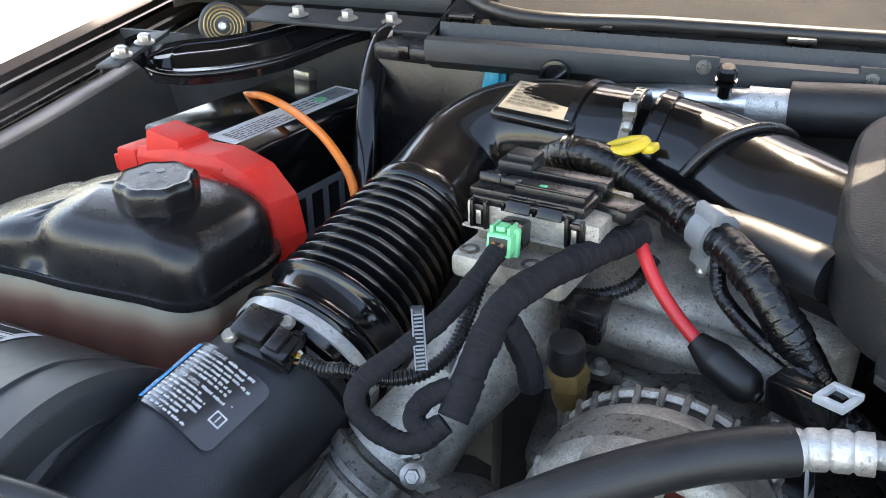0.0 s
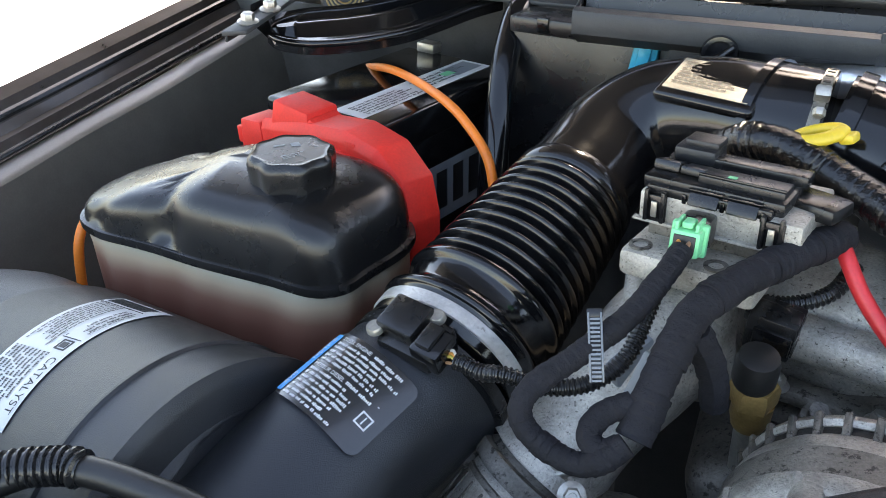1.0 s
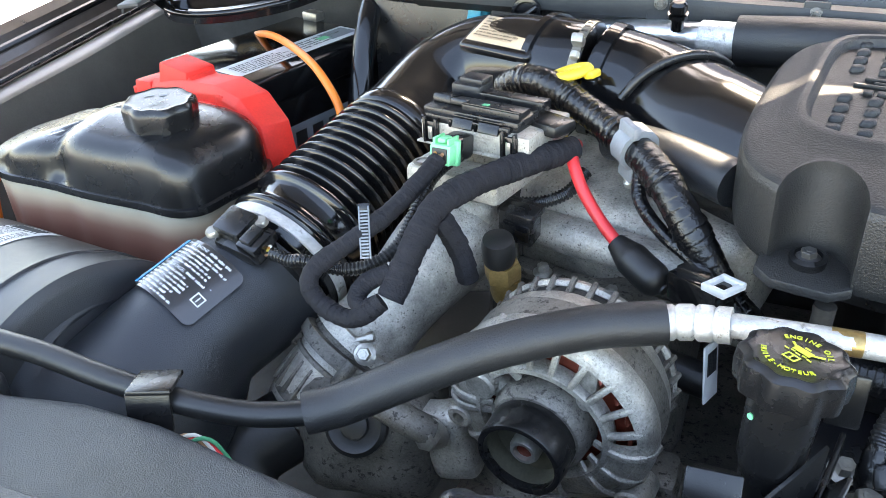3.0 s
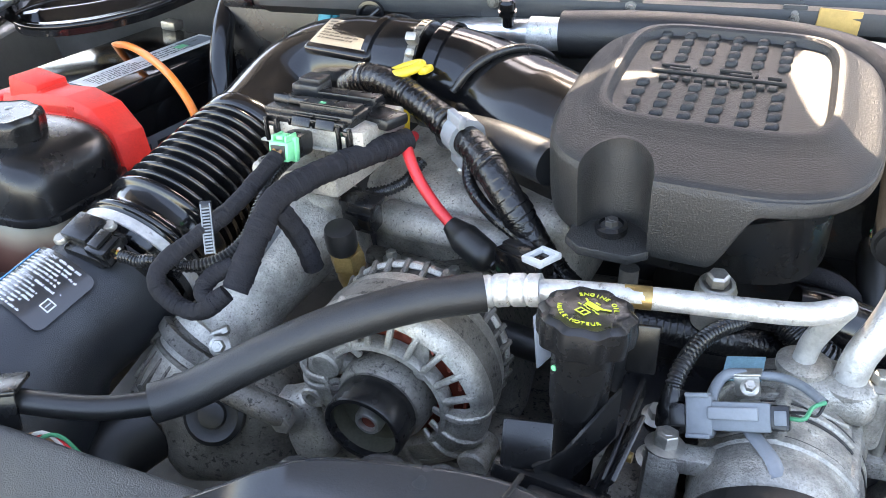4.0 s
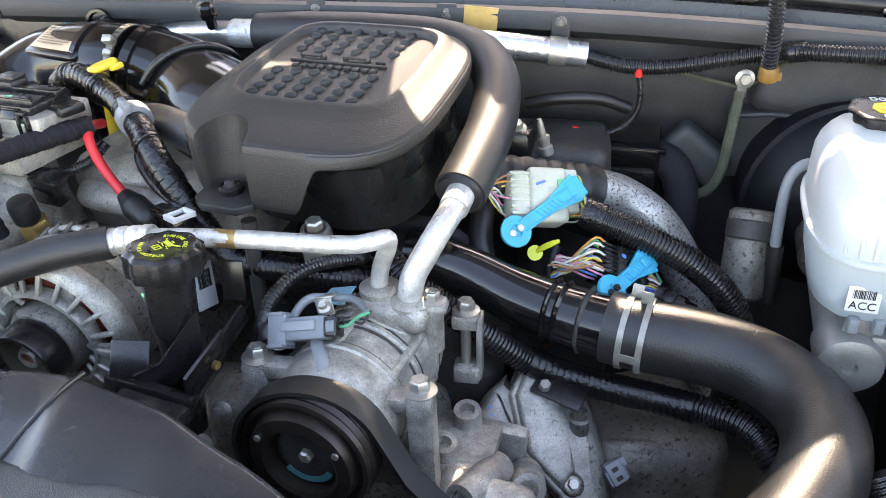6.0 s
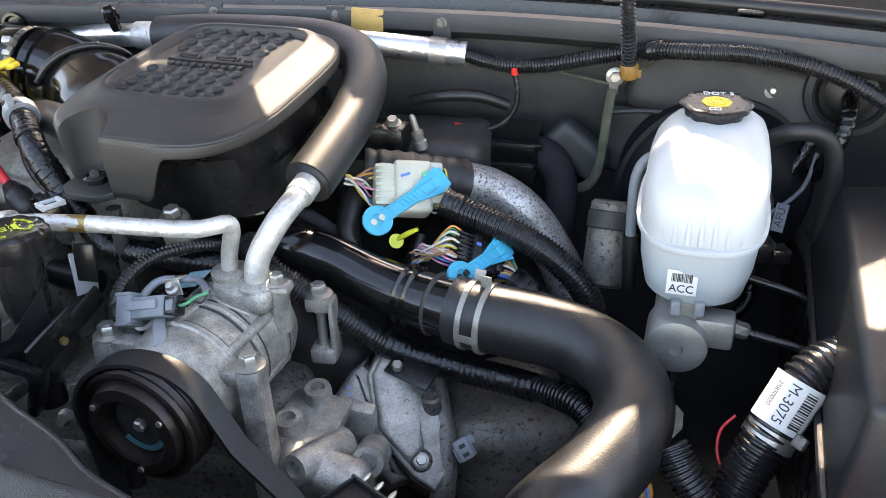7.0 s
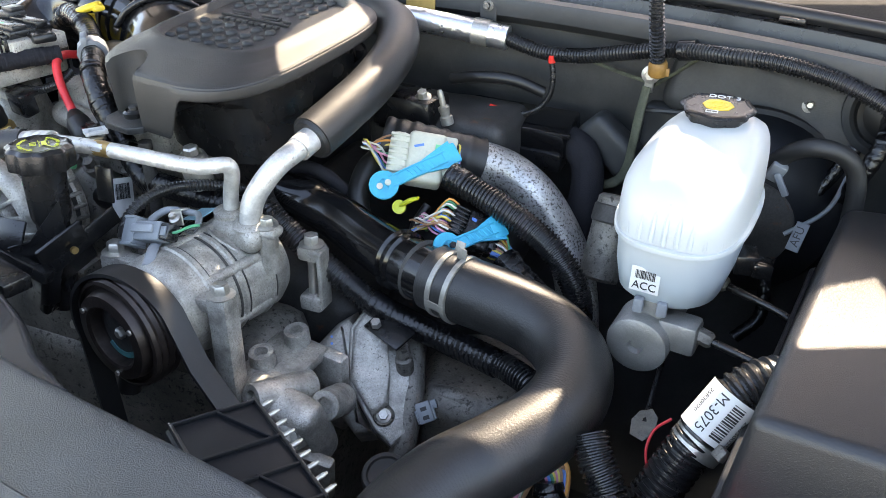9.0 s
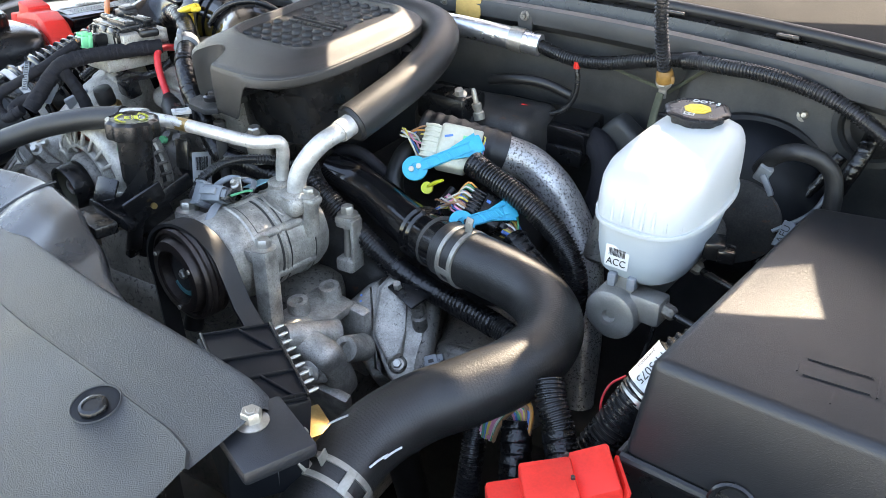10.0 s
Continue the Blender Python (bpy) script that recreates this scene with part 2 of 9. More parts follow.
def tube(pts, r, n=14, step=0.006, shape=None, flat=(1.0, 1.0), caps=True):
    """A pipe through pts. r: radius, or a function of the length along it; shape(s, angle): factor on the radius; flat: width and height of its section."""
    c, s = smooth_path(pts, step)
    t = np.gradient(c, axis=0)
    t /= np.linalg.norm(t, axis=1)[:, None]
    u = np.cross(t[0], (0, 0, 1.0))
    if np.linalg.norm(u) < 0.1:
        u = np.cross(t[0], (1.0, 0, 0))
    ang = np.linspace(0, 2 * math.pi, n, endpoint=False)
    V = []
    for i in range(len(c)):
        u = u - t[i] * (u @ t[i])
        u /= np.linalg.norm(u)
        w = np.cross(u, t[i])
        rr = r(s[i]) if callable(r) else r
        k = np.array([shape(s[i], a) for a in ang]) if shape else 1.0
        V.append(c[i] + (np.cos(ang) * rr * k * flat[0])[:, None] * u + (np.sin(ang) * rr * k * flat[1])[:, None] * w)
    V = np.vstack(V)
    F = []
    for i in range(len(c) - 1):
        for j in range(n):
            a, b = i * n + j, i * n + (j + 1) % n
            F.append([a, b, b + n, a + n])
    if caps:
        F.append(list(range(n))[::-1])
        F.append([len(V) - n + j for j in range(n)])
    return V, F


def corrugated(pts, r, pitch=0.0036, depth=0.13, n=14):
    """A corrugated conduit: square-shouldered rings along its length."""
    q = pitch / 4
    prof = [0, 0, -1.35 * depth, -1.35 * depth]
    return tube(pts, r, n, q, shape=lambda s, a: 1 + prof[int(round(s / q)) % 4])


def wrapped(pts, r, pitch=0.012, n=16, lift=0.07, rough=0.05, step=0.0014, seed=0.0):
    """A cable bundle wound with tape: overlapping turns and an uneven core."""
    def shape(s, a):
        t = (s / pitch + a / (2 * math.pi)) % 1.0
        return 1 + 1.3 * lift * (t - 0.5) + 0.25 * rough * noise.noise((s * 260 + a * 2 + seed, math.cos(a) * 2, math.sin(a) * 2)) + rough * noise.noise((s * 60 + seed, math.cos(a) * 1.3, math.sin(a) * 1.3))
    return tube(pts, r, n, step, shape=shape)


def harness(name, label, category, pts, r, pitch, n, lift, rough, step, seed, mat, bands, bandmat):
    """A wound cable bundle with separate turns of tape at the given shares of its length."""
    c, s = smooth_path(pts, 0.002)
    t = thing(name, tuple(c[len(c) // 2] - np.array((0, 0, r))), label, category)
    part("wound_core", wrapped(pts, r, pitch, n, lift, rough, step, seed), mat, t, angle=25)
    for k, (share, w) in enumerate(bands):
        i = int(share * (len(c) - 1))
        j = min(len(c) - 1, i + max(2, int(w / 0.002)))
        part("tape_turn", wrapped([tuple(c[i]), tuple(c[(i + j) // 2]), tuple(c[j])], r * 1.07, w * 0.45, n, 0.06, 0.05, step, seed + k), bandmat, t, angle=25)
    return t


def lathe(profile, m=None, n=28, lobes=0, lobe=0.0, caps=True):
    """A turned body from (radius, height) pairs about z. lobes: grips round its rim."""
    ang = np.linspace(0, 2 * math.pi, n, endpoint=False)
    V, F = [], []
    for r, h in profile:
        k = 1.0 + (lobe * np.cos(lobes * ang) if lobes and r > 0.6 * max(p[0] for p in profile) else 0)
        rr = np.ones(n) * r * k
        V.append(np.stack([rr * np.cos(ang), rr * np.sin(ang), np.full(n, h)], 1))
    V = np.vstack(V)
    for i in range(len(profile) - 1):
        for j in range(n):
            a, b = i * n + j, i * n + (j + 1) % n
            F.append([a, b, b + n, a + n])
    if caps:
        F.append(list(range(n))[::-1])
        F.append([len(V) - n + j for j in range(n)])
    out = (V, F)
    return moved(out, m) if m is not None else out


def rod(a, b, r, n=16, bevel=0.0):
    a, b = Vector(a), Vector(b)
    L = (b - a).length
    e = min(bevel, r * 0.4, L * 0.4)
    prof = [(r - e, 0), (r, e), (r, L - e), (r - e, L)] if e else [(r, 0), (r, L)]
    return lathe(prof, axes(a, b - a), n)


def hexbolt(p, d, s=0.0065, h=0.007, flange=True):
    """A flanged hexagon head at p, pointing along d; s: half its width over corners."""
    ms = []
    if flange:
        ms.append(lathe([(s * 1.55, 0), (s * 1.6, 0.0012), (s * 1.05, 0.003)], None, 20))
    k = 0.003 if flange else 0
    ms.append(lathe([(s, k), (s, k + h * 0.85), (s * 0.86, k + h)], None, 6))
    ms.append(lathe([(s * 0.5, k + h), (s * 0.45, k + h + 0.0004)], None, 12))
    return moved(join(*ms), axes(p, d))


def thing(name, at, label="", category="", group="", kind=""):
    e = new(name)
    e.location = at
    e.empty_display_size = 0.02
    return tagged(e, label, category, group, kind)


def data_of(name, mesh, mat, angle=40.0, off=(0, 0, 0)):
    me = bpy.data.meshes.new(name)
    v = np.asarray(mesh[0], float) - np.array(off)
    me.from_pydata(v.tolist(), [], mesh[1])
    me.materials.append(M[mat] if isinstance(mat, str) else mat)
    me.polygons.foreach_set("use_smooth", [True] * len(me.polygons))
    me.set_sharp_from_angle(angle=radians(angle))
    me.update()
    return me


def root_of(ob):
    p = Vector((0, 0, 0))
    while ob is not None:
        p += ob.location
        ob = ob.parent
    return p


def part(name, mesh, mat, parent, label="", angle=40.0):
    """One mesh object under a thing or a part; the mesh is given in the world's metres."""
    ob = new(name, data_of(name, mesh, mat, angle, tuple(root_of(parent))))
    ob.parent = parent
    return tagged(ob, label)


def solid(name, mesh, mat, label="", category="", group="", kind="", angle=40.0):
    """A thing of one piece; its origin at the middle of its base."""
    v = np.asarray(mesh[0], float)
    off = ((v[:, 0].min() + v[:, 0].max()) / 2, (v[:, 1].min() + v[:, 1].max()) / 2, v[:, 2].min())
    ob = new(name, data_of(name, mesh, mat, angle, off))
    ob.location = off
    return tagged(ob, label, category, group, kind)


def lettering(name, text, size, m, mat, parent, align="CENTER", thick=0.0003):
    """Flat raised letters in the built-in font, laid at the frame m."""
    cu = bpy.data.curves.new(name, "FONT")
    cu.body, cu.size, cu.align_x, cu.align_y, cu.extrude = text, size, align, "CENTER", thick
    tmp = bpy.data.objects.new(name, cu)
    me = bpy.data.meshes.new_from_object(tmp)
    v = np.array([tuple(x.co) for x in me.vertices])
    f = [list(p.vertices) for p in me.polygons]
    bpy.data.objects.remove(tmp)
    return part(name, moved((v, f), m), mat, parent)


def bar(m, w, h, x=0.0, y=0.0, z=0.0, t=0.0004):
    return moved(rbox(w, h, t, 0), m @ pose(x, y, z))


def lines_of_print(m, w, h, rows, fill=0.8, seed=1, left=True):
    """Unreadable print: rows of words, each a run of small marks, over w x h."""
    rnd = random.Random(seed)
    V, F = [], []
    lh = h / rows
    lw = lh * 0.36
    for i in range(rows):
        y = h / 2 - (i + 0.5) * lh
        x, end = -w / 2, -w / 2 + w * rnd.uniform(0.72, 1.0)
        while x < end:
            for k in range(rnd.randint(2, 8)):
                up, dn = rnd.choice((0.2, 0.2, 0.34)) * lh, rnd.choice((0.22, 0.22, 0.3)) * lh
                n = len(V)
                V += [tuple(m @ Vector(p)) for p in ((x, y - dn, 0.0002), (x + lw * 0.74, y - dn, 0.0002), (x + lw * 0.74, y + up, 0.0002), (x, y + up, 0.0002))]
                F.append([n, n + 1, n + 2, n + 3])
                x += lw
                if x > end:
                    break
            x += lw * 0.9
    return np.array(V), F


def barcode(m, w, h, seed=3):
    rnd = random.Random(seed)
    ms, x = [], -w / 2
    while x < w / 2:
        k = rnd.choice((0.02, 0.03, 0.05)) * w
        ms.append(bar(m, k, h, x + k / 2, 0))
        x += k + rnd.choice((0.02, 0.03, 0.04)) * w
    return join(*ms)


def curved(mesh, fn):
    return np.array([fn(*map(float, p)) for p in mesh[0]]), mesh[1]


def extrude_section(sec, ys, shift):
    """A sheet: the section (x, z) carried along y; shift(y) moves it by (dx, dz)."""
    V, F, n = [], [], len(sec)
    for y in ys:
        dx, dz = shift(y)
        V += [(x + dx, y, z + dz) for x, z in sec]
    for i in range(len(ys) - 1):
        for j in range(n - 1):
            a = i * n + j
            F.append([a, a + n, a + n + 1, a + 1])
    return np.array(V), F


def thick(mesh, t):
    """Gives a sheet thickness t along its normals."""
    bm = bmesh.new()
    vs = [bm.verts.new(p) for p in mesh[0]]
    for f in mesh[1]:
        bm.faces.new([vs[i] for i in f])
    bm.normal_update()
    bmesh.ops.solidify(bm, geom=bm.faces[:], thickness=t)
    return from_bm(bm)


# ---- the setting: ground, body, firewall, cowl, hood ----
tagged(new("ground", data_of("ground", ([(-60, -60, 0), (60, -60, 0), (60, 60, 0), (-60, 60, 0)], [[0, 1, 2, 3]]), "concrete")), "pale sunlit concrete ground", "ground", kind="structure")


def fender_shift(y):
    return (0.0, 0.094 * (y - 0.71))


# left wing: crown, weather groove, flange and inner panel in one pressed section
sec = [(-1.06, 0.75), (-1.05, 1.05), (-1.03, 1.15), (-1.005, 1.19), (-0.985, 1.2), (-0.972, 1.192), (-0.967, 1.176), (-0.957, 1.172), (-0.952, 1.16), (-0.944, 1.158), (-0.94, 1.146), (-0.93, 1.142)]
solid("fender", thick(extrude_section(sec, np.linspace(-0.3, 2.6, 30), fender_shift), 0.0025), "paint", "brown metallic front wing with folded edge", "fender", kind="structure")
sec = [(-0.931, 1.139), (-0.905, 1.137), (-0.899, 1.133), (-0.896, 1.12), (-0.885, 1.04), (-0.87, 0.96), (-0.80, 0.80), (-0.72, 0.55)]
inner = extrude_section(sec, np.linspace(-0.3, 1.45, 36), fender_shift)
inner = curved(inner, lambda x, y, z: (x + 0.006 * noise.noise((y * 6, z * 8, 0.0)), y, z))
solid("inner_fender", thick(inner, 0.002), "primer", "dusty grey-brown painted inner wing panel", "inner fender", kind="structure")
hole = thing("drain_hole", (-0.874, 1.225, 1.06), "rimmed black disc for the shaded opening in the inner wing panel", "opening", kind="structure")
part("rim", lathe([(0.021, -0.002), (0.0225, 0.001), (0.021, 0.003), (0.0195, 0.0)], axes((-0.874, 1.225, 1.083), (1, 0.0, 0.15)), 32, caps=False), "primer", hole)
# no hole is cut: a black disc carries the opening's shade as colour
part("dark", lathe([(0.0205, -0.002), (0.0205, 0.0012)], axes((-0.874, 1.225, 1.083), (1, 0.0, 0.15)), 32), "ink", hole)
rails = thing("weather_strip", (-0.95, 0.6, 1.18), "dark rubber strip along the wing edge", "weather strip", kind="structure")
part("bead", tube([(-0.962, y, 1.179 + 0.094 * (y - 0.71)) for y in (-0.3, 0.2, 0.7, 1.2, 1.6)], 0.006, 8, 0.05), "gloss", rails)
part("lip", tube([(-0.935, y, 1.147 + 0.094 * (y - 0.71)) for y in (-0.3, 0.2, 0.7, 1.2, 1.6)], 0.0045, 8, 0.05), "satin", rails)

# right wing and inner panel
secr = [(1.62, 0.75), (1.61, 1.1), (1.59, 1.19), (1.56, 1.215), (1.53, 1.2), (1.50, 1.17), (1.47, 1.16), (1.45, 1.05), (1.36, 0.8), (1.28, 0.55)]
solid("fender", thick(extrude_section(secr[::-1], np.linspace(-0.3, 1.7, 21), fender_shift), 0.0025), "paint", "brown metallic front wing beside the fuse box", "fender", kind="structure")

# firewall: a ribbed steel panel with its sound mat
V, F = [], []
xs, zs = np.linspace(-1.0, 1.5, 64), np.linspace(0.3, 1.315, 34)
for z in zs:
    for x in xs:
        y = 0.895 + 0.012 * noise.noise((x * 5, z * 6, 0.0)) + (0.02 if z < 1.16 + 0.03 * math.sin(4 * x) else 0.0)
        y -= 0.09 * max(0.0, x - 0.62) ** 1.0 * (1.0 if z > 1.2 else 0.4)
        if x < -0.22:
            y += min(0.28, (-0.22 - x) * 4)
        V.append((x, y, min(z, 1.315 - 0.09 * min(1.0, max(0.0, (-0.60 - x) / 0.06)))))
for i in range(len(zs) - 1):
    for j in range(len(xs) - 1):
        a = i * len(xs) + j
        F.append([a, a + 1, a + 1 + len(xs), a + len(xs)])
solid("firewall", (np.array(V), F), "firewall", "dark grey firewall with dusty sound mat", "firewall", kind="structure", angle=60)


def cowl_y(x):
    """The front edge of the cowl: it bows forward towards the right wing."""
    return 0.872 - 0.33 * max(0.0, x - 0.30) ** 2.1 + 0.24 * min(1.0, max(0.0, (-0.31 - x) / 0.03))


def cowl_sheet(profile, x0=-0.98, x1=1.45, n=120):
    """A strip along the cowl; profile: (behind the edge, height)."""
    V, F, k = [], [], len(profile)
    for x in np.linspace(x0, x1, n):
        V += [(x, cowl_y(x) + dy, z) for dy, z in profile]
    for i in range(n - 1):
        for j in range(k - 1):
            a = i * k + j
            F.append([a, a + k, a + k + 1, a + 1])
    return np.array(V), F


cowl = thing("cowl", (0.2, 0.95, 1.3), "grey plastic cowl panel below the windscreen, sunlit on top", "cowl", kind="structure")
part("front_lip", thick(cowl_sheet([(0.03, 1.285), (0.004, 1.30), (0.0, 1.318), (0.003, 1.324), (0.016, 1.326), (0.02, 1.321), (0.03, 1.32)]), 0.002), "cowl", cowl)
part("channel", thick(cowl_sheet([(0.03, 1.32), (0.04, 1.313), (0.055, 1.313), (0.06, 1.332), (0.07, 1.336)]), 0.002), "satin", cowl, "black drain channel")
part("seal", tube([(x, cowl_y(x) + 0.075, 1.343) for x in np.linspace(-0.98, 1.45, 14)], 0.009, 10, 0.03), "rubber", cowl, "black rubber hood seal")
part("top_panel", thick(cowl_sheet([(0.08, 1.336), (0.13, 1.342), (0.25, 1.362), (0.50, 1.39)]), 0.003), "cowlback", cowl)
clip_mesh = rbox(0.03, 0.016, 0.006, 0.0015)
for x in (-0.62, -0.28, -0.12, 0.09, 0.32, 0.56, 0.70, 0.86, 1.02):
    part("clip", moved(clip_mesh, pose(x, cowl_y(x) + 0.064, 1.339, 0, 0, -20 * max(0, x - 0.3))), "satin", cowl)
screen = [(-0.95, 1.36, 1.39), (1.45, 1.22, 1.39), (1.3, 1.75, 1.95), (-0.8, 1.8, 1.95)]
solid("windscreen", thick((np.array(screen), [[0, 1, 2, 3]]), 0.005), "glass", "dark sloping windscreen", "windscreen", kind="structure")
roof = [(-0.8, 1.8, 1.95), (1.3, 1.75, 1.95), (1.3, 3.2, 1.98), (-0.8, 3.2, 1.98), (-0.9, 3.2, 0.4), (1.4, 3.2, 0.4), (1.5, 1.1, 0.4), (-1.0, 1.15, 0.4), (-0.95, 1.36, 1.39), (1.45, 1.22, 1.39)]
solid("cab", thick((np.array(roof), [[0, 1, 2, 3], [3, 2, 5, 4], [0, 3, 4, 7, 8], [1, 9, 6, 5, 2]]), 0.004), "paint", "brown metallic cab body behind the windscreen", "cab", kind="structure")

# the raised hood, out of view: skin and added sheets shade the bay, leaving gaps for sun patches
hood = thing("hood", (0.25, 0.7, 1.45), "unseen raised brown metallic hood with added flat sheets that shape the sunlight", "hood", kind="structure")
V, F = [], []
hx, hs = np.linspace(-1.14, 1.62, 22), np.linspace(0, 1.25, 14)
for s in hs:
    for x in hx:
        V.append((x, 0.785 - s * math.cos(radians(62)) + 0.04 * math.sin(s * 2.5), 1.76 + s * math.sin(radians(62))))
for i in range(len(hs) - 1):
    for j in range(len(hx) - 1):
        a = i * len(hx) + j
        F.append([a, a + 1, a + 1 + len(hx), a + len(hx)])
part("skin", thick((np.array(V), F), 0.02), "paint", hood)
part("liner", thick((np.array(V) * (0.97, 1, 1) + (0.007, 0.034, -0.018), F), 0.008), "cowlback", hood, "dark fibre hood liner")


LIFT = 0.3


def rail(pts):
    """A flat unseen sheet added to mask the sun, at the height of the hood's raised rear edge."""
    return prism([(x + 0.06 * LIFT, y + 0.837 * LIFT) for x, y in pts], 1.455 + LIFT, 1.47 + LIFT, 0.004)


# added sun masks: outlines follow the wanted sun patches, paler paint bounces some light
part("side_sun_mask", rail([(-1.14, 0.53), (-0.25, 0.53), (-0.25, 1.33), (-1.14, 1.33)]), "primer", hood)
part("front_sun_mask", rail([(-0.251, 0.53), (0.30, 0.53), (0.30, 0.81), (0.215, 0.81), (0.2, 0.78), (0.12, 0.76), (0.10, 0.74), (0.02, 0.755), (0.01, 0.865), (-0.085, 0.865), (-0.095, 0.80), (-0.2, 0.82), (-0.251, 0.84)]), "primer", hood)
part("web", rail([(0.299, 0.53), (0.335, 0.53), (0.335, 0.605), (0.299, 0.605)]), "primer", hood)
part("lip", rail([(0.334, 0.53), (0.76, 0.53), (0.76, 0.575), (0.334, 0.557)]), "primer", hood)
part("cross_sun_mask", rail([(0.299, 0.60), (0.69, 0.636), (0.76, 0.664), (0.76, 0.772), (0.575, 0.772), (0.57, 0.81), (0.44, 0.81), (0.446, 0.727), (0.427, 0.684), (0.385, 0.672), (0.365, 0.662), (0.325, 0.70), (0.31, 0.81), (0.299, 0.81)]), "primer", hood)
part("corner_sun_mask", rail([(0.755, 0.53), (1.62, 0.53), (1.62, 1.12), (1.02, 1.12), (0.985, 0.738), (0.999, 0.685), (1.019, 0.635), (0.928, 0.591), (0.86, 0.66), (0.80, 0.70), (0.775, 0.70), (0.77, 0.76), (0.755, 0.76)]), "primer", hood)
part("rear_sun_mask", rail([(-0.251, 0.93), (-0.05, 0.90), (0.0, 0.885), (0.10, 0.82), (0.14, 0.80), (0.31, 0.80), (0.333, 0.865), (0.40, 0.83), (0.43, 0.778), (0.45, 0.80), (0.77, 0.80), (0.80, 0.755), (0.86, 0.72), (0.939, 0.698), (0.986, 0.738), (1.021, 1.0), (0.9, 1.0), (-0.251, 1.0)]), "primer", hood)
for x in (-0.62, 1.2):
    part("hinge_arm", tube([(x, 1.24, 1.27), (x, 1.20, 1.45), (x, 1.10, 1.62), (x, 1.04, 1.76)], 0.018, 12, 0.02), "paint", hood)

# radiator support: long cover panel, fan shroud, front closing panel
edge = [(-0.86, 0.25), (-0.42, 0.246), (-0.358, 0.243), (-0.295, 0.256), (-0.227, 0.257), (-0.146, 0.245), (-0.035, 0.231), (0.05, 0.212), (0.12, 0.19), (0.178, 0.176), (0.21, 0.178), (0.30, 0.157), (0.391, 0.137), (0.522, 0.119), (0.60, 0.107), (0.627, 0.098), (0.64, 0.084)]
rc = thing("radiator_cover", (0.1, 0.0, 1.0), "grained dark grey plastic radiator cover panel", "cover panel", kind="structure")


def cover_z(x, y, ey):
    """Height of the cover: flat at the back, creased and falling towards the grille."""
    d = ey - y
    z = 1.168 + 0.022 * min(1.0, max(0.0, (x - 0.0) / 0.4))
    if d < 0.012:
        z -= 0.012 - 0.012 * math.sqrt(max(0.0, 1 - ((0.012 - d) / 0.012) ** 2))
    return z + (0.004 if d > 0.086 else 0.0) - max(0.0, d - 0.088) * 0.16


def edge_y(x):
    return float(np.interp(x, [e[0] for e in edge], [e[1] for e in edge]))


V, F = [], []
cx = np.linspace(-0.86, 0.64, 120)
cd = [0.0, 0.0008, 0.003, 0.007, 0.012, 0.03, 0.05, 0.07, 0.085, 0.088, 0.10, 0.14, 0.18, 0.22, 0.28, 0.34]
for d in [None] + cd:
    for x in cx:
        ey = edge_y(x)
        V.append((x, ey, 1.10) if d is None else (x, ey - d, cover_z(x, ey - d, ey)))
for i in range(len(cd)):
    for j in range(len(cx) - 1):
        a = i * len(cx) + j
        F.append([a, a + 1, a + 1 + len(cx), a + len(cx)])
HC = Vector((0.526, 0.012, cover_z(0.526, 0.012, edge_y(0.526))))
part("panel", (np.array(V), F), "shroud", rc, angle=30)
# flat black disc: the shade inside the round hole is put into its colour
part("recess", lathe([(0.0195, -0.002), (0.0195, 0.0006), (0.018, 0.0009), (0.016, 0.0008)], axes(HC, (0.0, -0.16, 1)), 36), "modblack", rc, "black disc for the shaded round recess in the panel")
part("recess_rim", lathe([(0.0195, -0.001), (0.0205, 0.0008), (0.0198, 0.0018), (0.0190, 0.0012), (0.0188, -0.001)], axes(HC, (0.0, -0.16, 1)), 36, caps=False), "shroud", rc)
part("push_pin", lathe([(0.0115, 0.0), (0.0115, 0.002), (0.0105, 0.0034), (0.008, 0.0040), (0.0075, 0.0026)], axes(HC + Vector((0.002, -0.004, 0.001)), (0.0, -0.16, 1)), 24), "satin", rc, "black push pin")
solid("grille_panel", rbox(1.9, 0.04, 0.9, 0.01) and moved(rbox(1.9, 0.04, 0.9, 0.01), pose(0.25, -0.14, 0.66)), "satin", "dark front panel below the radiator cover", "grille panel", kind="structure")
tab = thing("bracket", (0.638, 0.066, 1.17), "black plastic bracket tab with a zinc bolt", "bracket")
part("tab", moved(rbox(0.07, 0.06, 0.014, 0.004), pose(0.652, 0.062, 1.176, 0, 0, -25)), "matte", tab)
part("bolt", hexbolt((0.638, 0.066, 1.183), (0, 0, 1), 0.0085, 0.009), "steel", tab, "zinc flange bolt")

